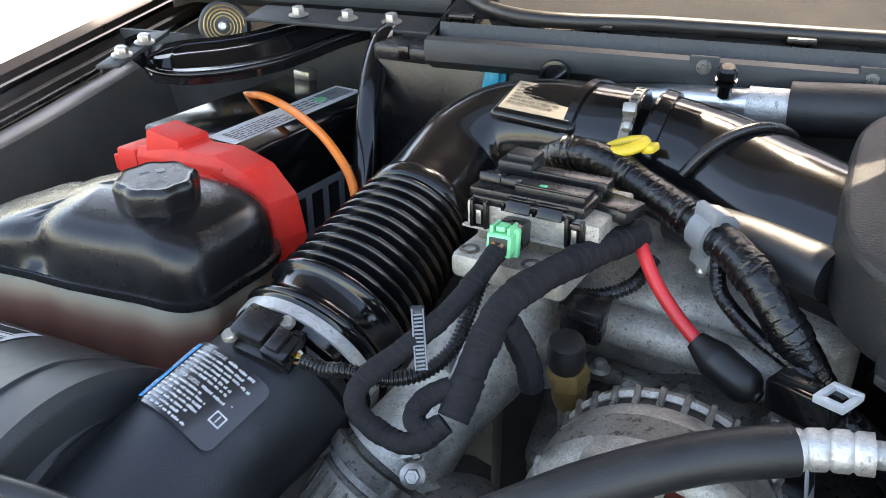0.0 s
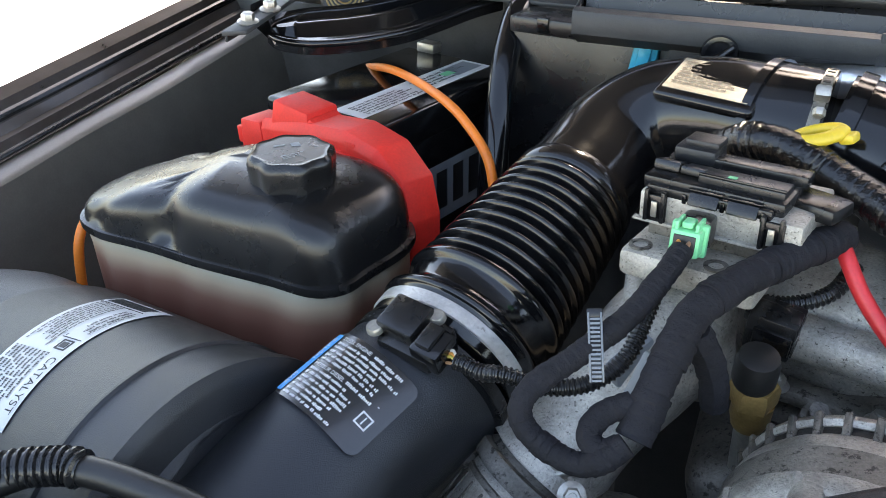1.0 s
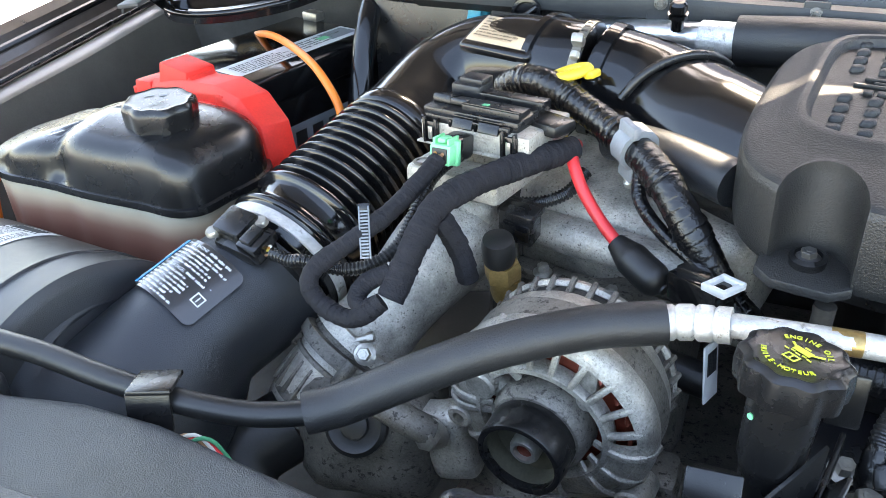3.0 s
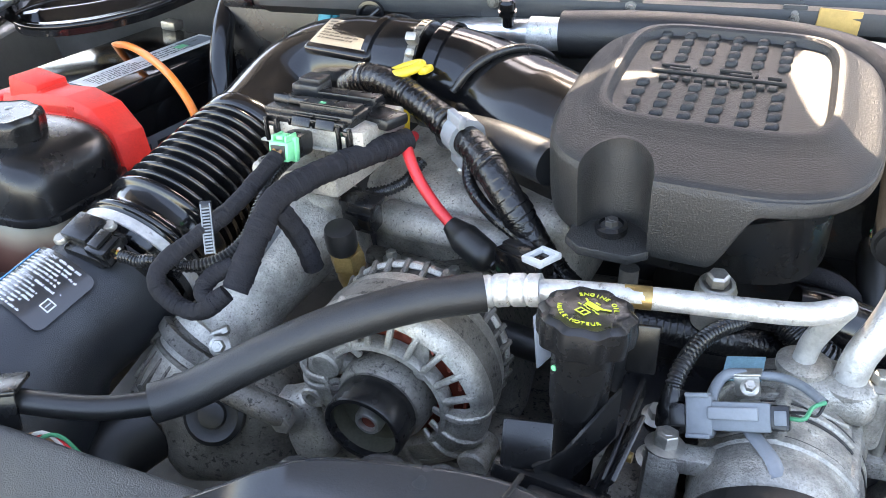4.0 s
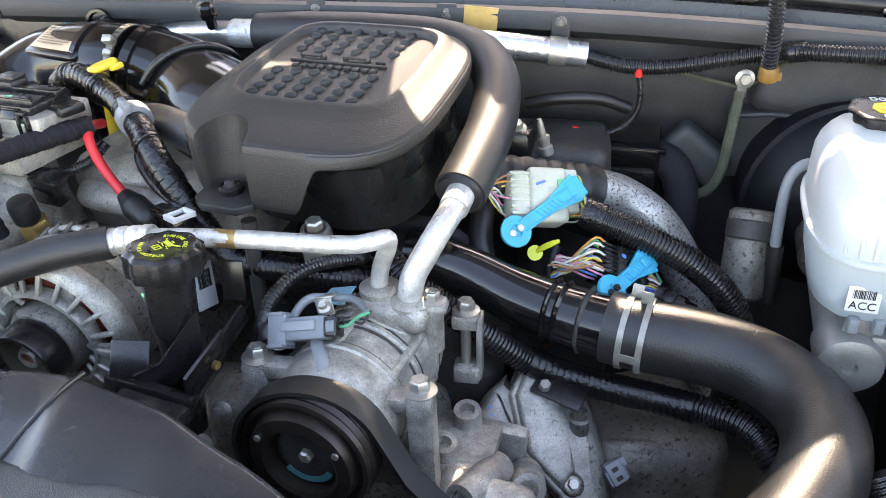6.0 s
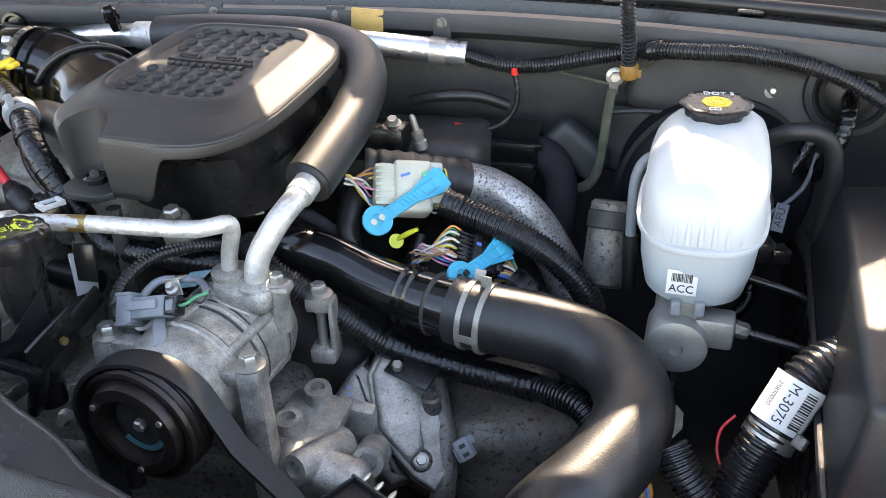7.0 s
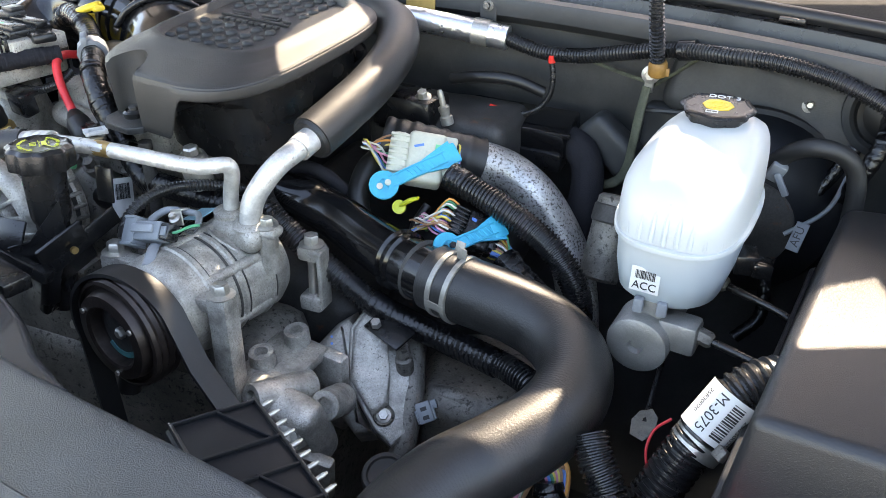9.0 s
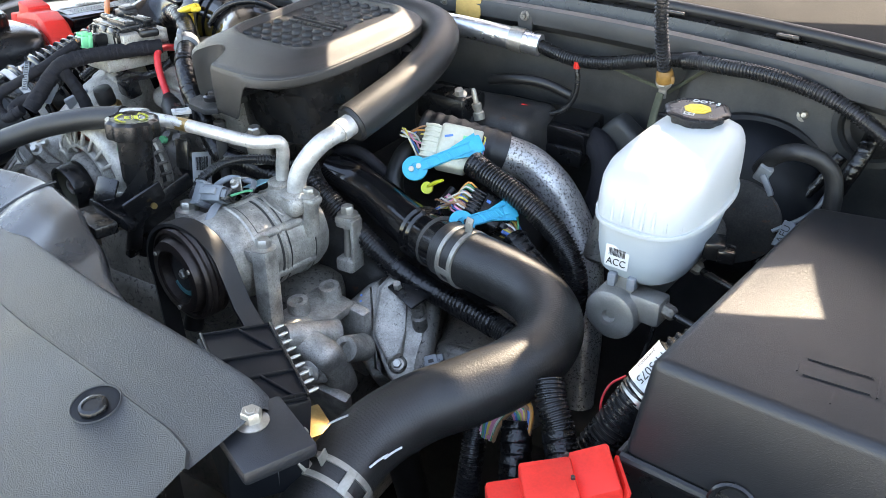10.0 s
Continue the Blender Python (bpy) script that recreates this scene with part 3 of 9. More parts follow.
arc = [(-0.075, 0.188), (-0.05, 0.211), (-0.033, 0.226), (-0.014, 0.243), (0.011, 0.256), (0.058, 0.263), (0.095, 0.266), (0.118, 0.2655), (0.138, 0.262), (0.162, 0.254), (0.217, 0.237), (0.261, 0.216), (0.297, 0.201), (0.321, 0.186), (0.349, 0.167), (0.40, 0.145), (0.45, 0.125)]
sh = thing("fan_shroud", (0.15, 0.2, 0.7), "black plastic fan shroud with a moulded rib", "fan shroud")
arc3, _ = smooth_path([(x, y, 0.0) for x, y in arc], 0.008)
V, F, k = [], [], 8
for x, y, _ in arc3:
    fy = edge_y(x) - 0.03
    fy = min(fy, y - 0.012)
    lev = min(1.0, max(0.0, (x - 0.12) / 0.02))
    low = min(1.0, max(0.0, (x - 0.22) / 0.08))
    zt = 1.1905 - 0.014 * low
    zm, zf = 1.1775 + 0.008 * lev, 1.154 + 0.014 * lev
    zm, zf = zm + (zt - 0.002 - zm) * low, zf + (zt - 0.004 - zf) * low
    V += [(x, y + 0.002, 0.75), (x, y + 0.002, zt - 0.0145), (x, y + 0.0005, zt - 0.0055), (x, y - 0.003, zt - 0.001), (x, y - 0.008, zt), (x, y + (fy - y) * 0.5, zm), (x, fy, zf), (x, fy, 0.75)]
for i in range(len(arc3) - 1):
    for j in range(k - 1):
        q = i * k + j
        F.append([q, q + k, q + k + 1, q + 1])
part("shell", (np.array(V), F), "shroud_black", sh, angle=50)
part("rib", tube([(0.138, 0.266, 1.191), (0.130, 0.245, 1.189), (0.118, 0.215, 1.178), (0.108, 0.190, 1.166)], 0.002, 8, 0.008), "satin", sh)
for x, y, r in ((-0.010, 0.262, 0.016), (0.045, 0.275, 0.020), (0.085, 0.277, 0.015)):
    part("knuckle", lathe([(r, -0.03), (r, -0.012), (r * 0.85, -0.004), (r * 0.5, 0.0)], axes((x, y, 1.172), (0, 0.25, 1)), 20), "shroud_black", sh, "", 60)
part("tray", moved(rbox(0.07, 0.03, 0.016, 0.003), pose(0.168, 0.285, 1.135, 0, 0, -14)), "satin", sh, "black tray on the shroud")
# far bay closing walls and an added dark sheet that blocks the sunlit ground below
solid("underbody_blocker", moved(rbox(2.9, 2.2, 0.02, 0), pose(0.25, 0.95, 0.42)), "iron", "dark underbody sheet added to block the bright ground", "panel", kind="structure")


# ---- left bay: coolant tank, battery, air intake ----
def coolant_tank():
    t = thing("coolant_tank", (-0.53, 0.62, 1.03), "black-topped milky coolant tank with reddish fluid stains", "coolant tank")
    # outline of the seam, seen from above, with three soft lobes on its front
    out = [(-0.385, 0.56), (-0.375, 0.61), (-0.385, 0.645), (-0.42, 0.668), (-0.50, 0.675), (-0.58, 0.672), (-0.65, 0.66), (-0.69, 0.63), (-0.70, 0.58), (-0.685, 0.54), (-0.65, 0.524), (-0.61, 0.5225), (-0.58, 0.5215), (-0.53, 0.517), (-0.46, 0.516), (-0.415, 0.514), (-0.392, 0.53)]
    loop, _ = smooth_path([(x, y, 0.0) for x, y in out + [out[0]]], 0.008)
    loop2 = loop[:-1, :2]
    c = loop2.mean(axis=0)
    n = len(loop2)

    def ring(scale, z, flute=0.0, cc=None):
        k = c if cc is None else np.array(cc)
        d = loop2 - k
        s = scale * (1 - flute * (0.5 + 0.5 * np.cos(np.arange(n) / n * 2 * math.pi * 16)))
        return [(*(k + d[i] * s[i]), z - 0.010) for i in range(n)]

    def loft(rings, top=True, bottom=True):
        V = np.array([p for r in rings for p in r])
        F = [[i * n + j, i * n + (j + 1) % n, (i + 1) * n + (j + 1) % n, (i + 1) * n + j] for i in range(len(rings) - 1) for j in range(n)]
        if top:
            F.append([(len(rings) - 1) * n + j for j in range(n)])
        if bottom:
            F.append(list(range(n))[::-1])
        return V, F

    low = loft([ring(0.90, 1.035, 0.03), ring(0.955, 1.045, 0.03), ring(0.965, 1.06, 0.035), ring(0.985, 1.15, 0.03), ring(0.99, 1.168, 0.0)])
    part("lower_shell", low, "coolant", t, "milky shell stained red-brown by the coolant")
    part("seam", loft([ring(0.99, 1.168), ring(1.02, 1.169), ring(1.025, 1.173), ring(1.02, 1.177), ring(0.99, 1.178)]), "satin", t)
    rings = []
    prof = [(0.99, 1.178), (0.985, 1.19), (0.975, 1.205), (0.955, 1.217), (0.91, 1.228), (0.82, 1.236), (0.68, 1.241), (0.5, 1.244), (0.3, 1.246), (0.12, 1.247)]
    for s, z in prof:
        rings.append(ring(s, z))
    V, F = loft(rings, True, False)
    V2 = []
    for x, y, z in V:
        lobe = (0.030 * math.exp(-(abs(x + 0.592 + 0.32 * (y - 0.59)) / 0.013) ** 1.5) + 0.012 * math.exp(-((x + 0.655) / 0.014) ** 2)) * min(1, max(0, (z - 1.168) / 0.02)) * max(0.0, 1 - 0.7 * (z - 1.168) / 0.07)
        hgt = (z - 1.168) * (0.94 - 0.60 * min(1, max(0, (-0.535 - x) / 0.15)))
        V2.append((x, y + lobe * 0.5, 1.168 + hgt - lobe * 0.45))
    part("upper_shell", (np.array(V2), F), "satin", t, "satin black upper half", 60)
    cap = axes((-0.468, 0.584, 1.223), (0.02, -0.02, 1))
    part("neck", lathe([(0.035, -0.01), (0.034, 0.008), (0.03, 0.010)], cap, 28), "satin", t)
    lid = part("cap", lathe([(0.033, 0.004), (0.0365, 0.006), (0.0375, 0.024), (0.036, 0.0295), (0.0325, 0.032), (0.0315, 0.0315), (0.028, 0.0315)], cap, 64, 8, 0.045), "satin", t, "ribbed black pressure cap")
    disc = cap @ pose(0, 0, 0.0318)
    part("print", join(lines_of_print(disc @ pose(0, -0.012, 0, 0, 0, 10), 0.022, 0.009, 3, seed=5), bar(disc, 0.008, 0.008, 0.006, 0.01), bar(disc, 0.010, 0.003, -0.008, 0.012)), "greyc", lid, "pale worn cap marking")
    return t


coolant_tank()


def battery(at, turn, label):
    """A car battery: ribbed case, lid, paper label, terminals."""
    m = pose(*at, 0, 0, turn)
    t = thing("battery", at, label, "battery")
    part("case", moved(rbox(0.175, 0.26, 0.15, 0.004), m @ pose(0, 0, -0.115)), "gloss", t, "black battery case")
    part("lid", moved(rbox(0.18, 0.265, 0.042, 0.006, 3), m @ pose(0, 0, -0.021)), "gloss", t)
    part("hold_down", moved(rbox(0.03, 0.02, 0.014, 0.003), m @ pose(-0.05, 0.13, 0.006)), "steel", t, "steel hold-down clamp")
    lab = m @ pose(0.035, 0.0, 0.0006)
    lb = part("label", bar(lab, 0.046, 0.245), "white", t, "white printed paper strip")
    part("print", lines_of_print(lab @ pose(0.004, -0.06, 0.0006, 0, 0, 90), 0.10, 0.034, 6, seed=8), "ink", lb)
    part("print", lines_of_print(lab @ pose(0, 0.05, 0.0006, 0, 0, 90), 0.10, 0.03, 4, seed=9), "ink", lb)
    part("panel", bar(lab, 0.03, 0.05, -0.001, 0.09, 0.0006), "ltgrey", lb)
    part("badge", bar(lab, 0.012, 0.018, 0.0, 0.06, 0.0012), "green", lb, "green mark")
    side = m @ pose(0.0885, 0, -0.12, 90, 0, 90)
    sl = part("side_label", bar(side, 0.22, 0.075, 0, 0.004, 0.0004), "ltgrey", t, "pale grey side label")
    # the maker's name: plain white blocks
    for i in range(6):
        part("block", bar(side, 0.021, 0.05, -0.088 + i * 0.033, 0.006, 0.001), "ink", sl)
    return t


battery((-0.535, 0.915, 1.208), -14, "black car battery with white label strip")

rc_path = [(-0.655, 0.765, 1.178), (-0.60, 0.756, 1.190), (-0.53, 0.732, 1.202), (-0.47, 0.710, 1.211), (-0.432, 0.694, 1.206), (-0.409, 0.684, 1.188), (-0.401, 0.678, 1.160), (-0.400, 0.674, 1.118)]
rcov = thing("terminal_cover", (-0.5, 0.7, 1.15), "red plastic battery terminal cover over the positive clamp", "terminal cover")


def faceted(pts, sec):
    """A moulded cover with flat facets: the section (across, up) at each point of the way, unsmoothed."""
    P = [Vector(p) for p in pts]
    V, F, n = [], [], len(sec)
    for i, p in enumerate(P):
        t = (P[min(i + 1, len(P) - 1)] - P[max(i - 1, 0)]).normalized()
        side = Vector((0.33, 0.94, 0.0)).normalized()
        side = (side - t * side.dot(t)).normalized()
        up = side.cross(t) * -1
        if up.z < -0.2:
            up = -up
        V += [tuple(p + side * a + up * b) for a, b in sec]
    for i in range(len(P) - 1):
        for j in range(n):
            F.append([i * n + j, i * n + (j + 1) % n, (i + 1) * n + (j + 1) % n, (i + 1) * n + j])
    F.append(list(range(n))[::-1])
    F.append([len(V) - n + j for j in range(n)])
    bm = bmesh.new()
    vs = [bm.verts.new(v) for v in V]
    for f in F:
        bm.faces.new([vs[i] for i in f])
    bmesh.ops.recalc_face_normals(bm, faces=bm.faces[:])
    bmesh.ops.bevel(bm, geom=bm.edges[:], offset=0.0016, segments=2, affect="EDGES", profile=0.5)
    return from_bm(bm)


part("shell", faceted([rc_path[1], rc_path[2], rc_path[3], rc_path[4], rc_path[5], rc_path[6], rc_path[7]], [(-0.025, -0.024), (-0.025, 0.010), (-0.019, 0.021), (0.020, 0.021), (0.026, 0.010), (0.026, -0.024)]), "red", rcov, angle=20)
part("flange", faceted([rc_path[2], rc_path[3], rc_path[4], rc_path[5], rc_path[6]], [(-0.031, -0.024), (-0.031, 0.002), (-0.025, 0.002), (-0.025, -0.024)]), "red", rcov, angle=20)
part("hood_box", moved(rbox(0.064, 0.050, 0.046, 0.003, 2, 0.86), pose(-0.558, 0.745, 1.211, 0, 4, -17)), "red", rcov)
part("hood_step", moved(rbox(0.03, 0.046, 0.030, 0.003, 2, 0.86), pose(-0.524, 0.733, 1.209, 0, 24, -17)), "red", rcov)
for x in (-0.517, -0.492, -0.468):
    part("latch", moved(rbox(0.015, 0.005, 0.011, 0.0012), pose(x, 0.7045 - 0.40 * (x + 0.517), 1.211 + 0.14 * (x + 0.517), 0, 0, -21)), "red", rcov)
part("ear", moved(rbox(0.040, 0.046, 0.034, 0.003, 2, 0.9), pose(-0.620, 0.758, 1.188, 0, -6, -18)), "red", rcov)
part("ear_lip", moved(rbox(0.012, 0.036, 0.020, 0.002), pose(-0.643, 0.764, 1.182, 0, -6, -18)), "red", rcov)
part("tail", moved(rbox(0.012, 0.018, 0.05, 0.003), pose(-0.394, 0.668, 1.105, 0, 8, -20)), "red", rcov)

solid("cable", tube([(-0.668, 0.985, 1.150), (-0.640, 0.985, 1.182), (-0.600, 0.965, 1.204), (-0.545, 0.918, 1.222), (-0.486, 0.868, 1.230), (-0.424, 0.815, 1.230), (-0.385, 0.782, 1.221), (-0.350, 0.752, 1.200), (-0.335, 0.738, 1.16)], 0.0052, 14, 0.006), "orange", "orange insulated cable arching over the battery", "cable")
solid("cable", tube([(-0.712, 0.63, 1.155), (-0.722, 0.59, 1.147), (-0.728, 0.565, 1.12), (-0.73, 0.555, 1.06), (-0.728, 0.545, 0.98)], 0.0052, 12, 0.006), "orange", "orange cable dropping beside the coolant tank", "cable")

# air filter housing: a lying drum with a domed end and an elbow that becomes the airflow meter tube
AX = Vector((1.0, -0.213, 0.097)).normalized()
A0 = Vector((-0.396, 0.356, 1.041))
DR = 0.142
am = axes(A0, AX)
air = thing("air_filter_housing", (-0.55, 0.4, 0.94), "round grained black air filter housing with printed labels", "air filter housing")
prof = [(0.02, -0.40), (0.09, -0.398), (0.115, -0.385), (0.129, -0.36), (0.134, -0.33), (0.134, -0.252), (0.139, -0.246), (0.1395, -0.242), (DR - 0.0015, -0.24), (DR - 0.0015, -0.055), (DR, -0.05), (DR, -0.047), (DR - 0.0022, -0.045), (DR - 0.0022, -0.014), (DR, -0.012), (DR, 0.0), (DR - 0.006, 0.004), (DR - 0.012, 0.006), (0.02, 0.006)]
part("drum", lathe(prof, am, 72), "matte", air, angle=30)


def on_drum(mesh, along, around, r=DR - 0.0011):
    """Bends a flat mesh (x along the drum, y round it) onto the drum."""
    def f(x, y, z):
        a = around - y / r
        p = A0 + AX * (along + x) + (r + z) * (math.cos(a) * Vector(am.col[0][:3]) + math.sin(a) * Vector(am.col[1][:3]))
        return tuple(p)
    return curved(mesh, f)


def rounded_patch(w, h, nx, ny, z, r):
    """A flat grid whose corners are rounded off."""
    v, f = patch(w, h, nx, ny, z)
    for p in v:
        dx, dy = abs(p[0]) - (w / 2 - r), abs(p[1]) - (h / 2 - r)
        if dx > 0 and dy > 0:
            k = max(dx, dy) / math.hypot(dx, dy)
            p[0], p[1] = math.copysign(w / 2 - r + dx * k, p[0]), math.copysign(h / 2 - r + dy * k, p[1])
    return v, f


def patch(w, h, nx, ny, z=0.0):
    V = [(-w / 2 + w * i / nx, -h / 2 + h * j / ny, z) for j in range(ny + 1) for i in range(nx + 1)]
    F = [[j * (nx + 1) + i, j * (nx + 1) + i + 1, (j + 1) * (nx + 1) + i + 1, (j + 1) * (nx + 1) + i] for j in range(ny) for i in range(nx)]
    return np.array(V), F


LA, LS = math.radians(92), -0.147
SK = pose(0, 0, 0, 0, 0, 7)
lab = part("label", on_drum(moved(patch(0.058, 0.170, 2, 40, 0.0003), SK), LS, LA), "white", air, "white emission information label")


def label_print(mesh, name="print"):
    part(name, on_drum(moved(mesh, SK @ pose(0, 0, 0.0006)), LS, LA), "ink", lab)


label_print(lines_of_print(pose(-0.011, 0.022, 0, 0, 0, -90), 0.075, 0.028, 8, seed=2))
label_print(lines_of_print(pose(-0.006, -0.048, 0, 0, 0, -90), 0.055, 0.04, 9, seed=4))
label_print(lines_of_print(pose(0.016, 0.03, 0, 0, 0, -90), 0.045, 0.014, 3, seed=6))
label_print(join(bar(pose(-0.004, 0.06, 0), 0.05, 0.0006), bar(pose(0.006, 0.03, 0), 0.0006, 0.06), bar(pose(0.015, -0.002, 0), 0.02, 0.0006)), "rule")
label_print(barcode(pose(-0.004, 0.072, 0, 0, 0, -90), 0.016, 0.042), "barcode")
label_print(join(bar(pose(0.016, -0.010, 0), 0.011, 0.0012, 0, 0.005), bar(pose(0.016, -0.010, 0), 0.011, 0.0012, 0, -0.005), bar(pose(0.016, -0.010, 0), 0.0012, 0.011, 0.005), bar(pose(0.016, -0.010, 0), 0.0012, 0.011, -0.005), bar(pose(0.016, -0.010, 0), 0.006, 0.006)), "sign")


def word_mesh(text, size):
    """Flat letters in the built-in font, as a mesh about the origin."""
    cu = bpy.data.curves.new("word", "FONT")
    cu.body, cu.size, cu.align_x, cu.align_y = text, size, "CENTER", "CENTER"
    tmp = bpy.data.objects.new("word", cu)
    me = bpy.data.meshes.new_from_object(tmp)
    v = np.array([tuple(x.co) for x in me.vertices])
    f = [list(p.vertices) for p in me.polygons]
    bpy.data.objects.remove(tmp)
    return v, f


label_print(moved(word_mesh("CATALYST", 0.0105), pose(0.0215, -0.048, 0, 0, 0, -90)), "word")
label_print(moved(word_mesh("IMPORTANT ENGINE", 0.0046), pose(0.0225, 0.028, 0, 0, 0, -90)), "word")

RING = Vector((-0.294, 0.512, 1.13))
BELL = Vector((-0.250, 0.70, 1.197))
T0 = (BELL - RING).normalized()
LD = Vector((0.36, 0.89, 0.28)).normalized()
elbow = [A0 - AX * 0.02, A0 + AX * 0.02, A0 + AX * 0.04 + Vector((0.0, 0.012, 0.01)), RING + LD * -0.11, RING - LD * 0.055, RING - T0 * 0.012]
part("elbow", tube(elbow, lambda s: 0.122 - 0.056 * min(1.0, s / 0.15) ** 0.8, 48, 0.008), "matte", air, "elbow of the airflow meter tube", 50)
part("collar", moved(lathe([(0.064, 0), (0.071, 0.002), (0.071, 0.012), (0.066, 0.014)], None, 56), axes(RING - T0 * 0.026, T0)), "satin", air)


# dark warning label wrapped on the tube
def on_tube(mesh, p, d, r, around, up=(0, 0, 1)):
    mm = axes(p, d, up)

    def f(x, y, z):
        a = around + x / r
        return tuple(mm @ Vector(((r + z) * math.cos(a), (r + z) * math.sin(a), y)))
    return curved(mesh, f)


LP, LR, LT = RING - LD * 0.088, 0.0725, math.radians(98)
wl = part("warning_label", on_tube(rounded_patch(0.088, 0.066, 44, 33, 0.0004, 0.008), LP, LD, LR, LT), "blklabel", air, "black warning label with white print and a blue band")
part("band", on_tube(patch(0.007, 0.06, 4, 1, 0.0009), LP, LD, LR, LT - 0.039 / LR), "bluelabel", wl)


def warn_print(name, mesh, mat="wtext"):
    part(name, on_tube(moved(mesh, pose(0, 0, 0.001)), LP, LD, LR, LT), mat, wl)


warn_print("word", moved(word_mesh("NOTICE", 0.0062), pose(-0.039, 0.014, 0.0006, 0, 0, 90)))
warn_print("word", moved(word_mesh("AVIS", 0.0062), pose(-0.039, -0.018, 0.0006, 0, 0, 90)))
warn_print("word", moved(word_mesh("DIESEL ENGINE", 0.0046), pose(-0.016, 0.0275, 0)))
warn_print("word", moved(word_mesh("MOTEUR DIESEL", 0.0046), pose(-0.016, 0.0005, 0)))
warn_print("print", lines_of_print(pose(0.018, 0.0275, 0), 0.03, 0.0044, 1, seed=11))
warn_print("print", lines_of_print(pose(0.001, 0.0145, 0), 0.066, 0.0205, 5, seed=12))
warn_print("print", lines_of_print(pose(0.018, 0.0005, 0), 0.03, 0.0044, 1, seed=13))
warn_print("print", lines_of_print(pose(-0.006, -0.0165, 0), 0.052, 0.029, 7, seed=14))
warn_print("rule", bar(pose(-0.001, 0.0035, 0), 0.066, 0.0005))
warn_print("book_sign", join(bar(pose(0.031, -0.010, 0), 0.010, 0.0012, 0, 0.0045), bar(pose(0.031, -0.010, 0), 0.010, 0.0012, 0, -0.0045), bar(pose(0.031, -0.010, 0), 0.0012, 0.010, 0.0045, 0), bar(pose(0.031, -0.010, 0), 0.0012, 0.010, -0.0045, 0), bar(pose(0.031, -0.010, 0), 0.001, 0.006)))

# airflow sensor with its plug
maf = thing("airflow_sensor", RING - T0 * 0.05 + Vector((0, 0, 0.06)), "black airflow sensor with a plug on the intake tube", "sensor")
fm = axes(RING - T0 * 0.027, T0)
top = fm @ pose(0, 0, 0, 0, 0, 4)


def maf_at(x, y, z):
    return top @ pose(x, y, z)


part("base", moved(rbox(0.046, 0.014, 0.036, 0.003), maf_at(-0.008, 0.068, 0)), "satin", maf)
part("body", moved(rbox(0.032, 0.016, 0.03, 0.003), maf_at(0.002, 0.079, 0.004)), "satin", maf)
part("plug", moved(rbox(0.024, 0.02, 0.026, 0.003), maf_at(-0.027, 0.074, -0.004)), "gloss", maf, "black wire plug")
part("latch", moved(rbox(0.012, 0.004, 0.02, 0.001), maf_at(-0.025, 0.086, -0.003)), "satin", maf)
PLUG = maf_at(-0.039, 0.073, -0.004).translation
for sx, sz in ((0.018, -0.012), (-0.016, 0.017)):
    q = maf_at(sx, 0.077, sz)
    part("screw", lathe([(0.0065, 0), (0.0065, 0.003), (0.005, 0.005), (0.002, 0.005)], axes(q.translation, q.col[1][:3]), 20), "steel", maf, "pale pan-head screw")

clampt = thing("band_clamp", RING, "wide bright steel band clamp round the intake bellows", "hose clamp")
part("band", moved(lathe([(0.0695, 0.001), (0.0708, 0.0018), (0.0708, 0.0125), (0.0695, 0.0133)], None, 64), axes(RING, T0)), "alu", clampt)

# rubber bellows
NR = 10
LB = (BELL - RING).length
bw = thing("intake_bellows", RING - Vector((0, 0, 0.07)), "glossy black ribbed rubber intake bellows", "intake bellows")
bmx = axes(RING, T0)
part("cuff", lathe([(0.066, -0.008), (0.069, -0.006), (0.069, 0.0165), (0.0715, 0.0175), (0.0735, 0.0195), (0.0735, 0.0225), (0.0715, 0.0245), (0.068, 0.026), (0.066, 0.034), (0.0655, 0.048), (0.067, 0.0505), (0.0705, 0.052), (0.072, 0.055), (0.0715, 0.059), (0.069, 0.061), (0.062, 0.063)], bmx, 72), "gloss", bw, angle=70)
s0, s1 = 0.063, LB - 0.010
wr = (s1 - s0) / NR
for i in range(NR):
    k = 1 - 0.15 * i / NR
    pr = []
    for q in np.linspace(0, 1, 13):
        h = 0.5 - 0.5 * math.cos(2 * math.pi * q)
        pr.append((k * (0.0605 + 0.0095 * h ** 0.7), s0 + wr * (i + q)))
    part("rib", lathe(pr, bmx, 72), "gloss", bw, angle=75)
part("collar", lathe([(0.052, LB - 0.012), (0.057, LB - 0.010), (0.059, LB - 0.006), (0.059, LB + 0.004), (0.0575, LB + 0.008), (0.052, LB + 0.010)], bmx, 72), "gloss", bw, angle=60)

# glossy elbow, joint and resonator mouth
duct = thing("intake_duct", (-0.15, 0.78, 1.18), "glossy black intake elbow with a printed plate", "intake duct")
part("elbow", tube([BELL + Vector((0, 0.004, 0.002)), BELL + T0 * 0.03, (-0.228, 0.778, 1.228), (-0.19, 0.80, 1.25), (-0.14, 0.79, 1.262), (-0.095, 0.772, 1.266)], lambda s: 0.055 - 0.02 * max(0, s - 0.1), 44, 0.006), "gloss", duct, angle=60)
pm = Matrix(((0.93, 0.30, -0.20, -0.146), (-0.34, 0.90, -0.28, 0.748), (0.10, 0.32, 0.94, 1.302), (0, 0, 0, 1)))
px = Vector((0.089, -0.035, 0.003)).normalized()
py = Vector((-0.005, 0.048, 0.018)).normalized()
pz = px.cross(py).normalized()
py = pz.cross(px)
pm = Matrix((px, py, pz)).transposed().to_4x4()
pm.translation = Vector((-0.1455, 0.757, 1.3035))
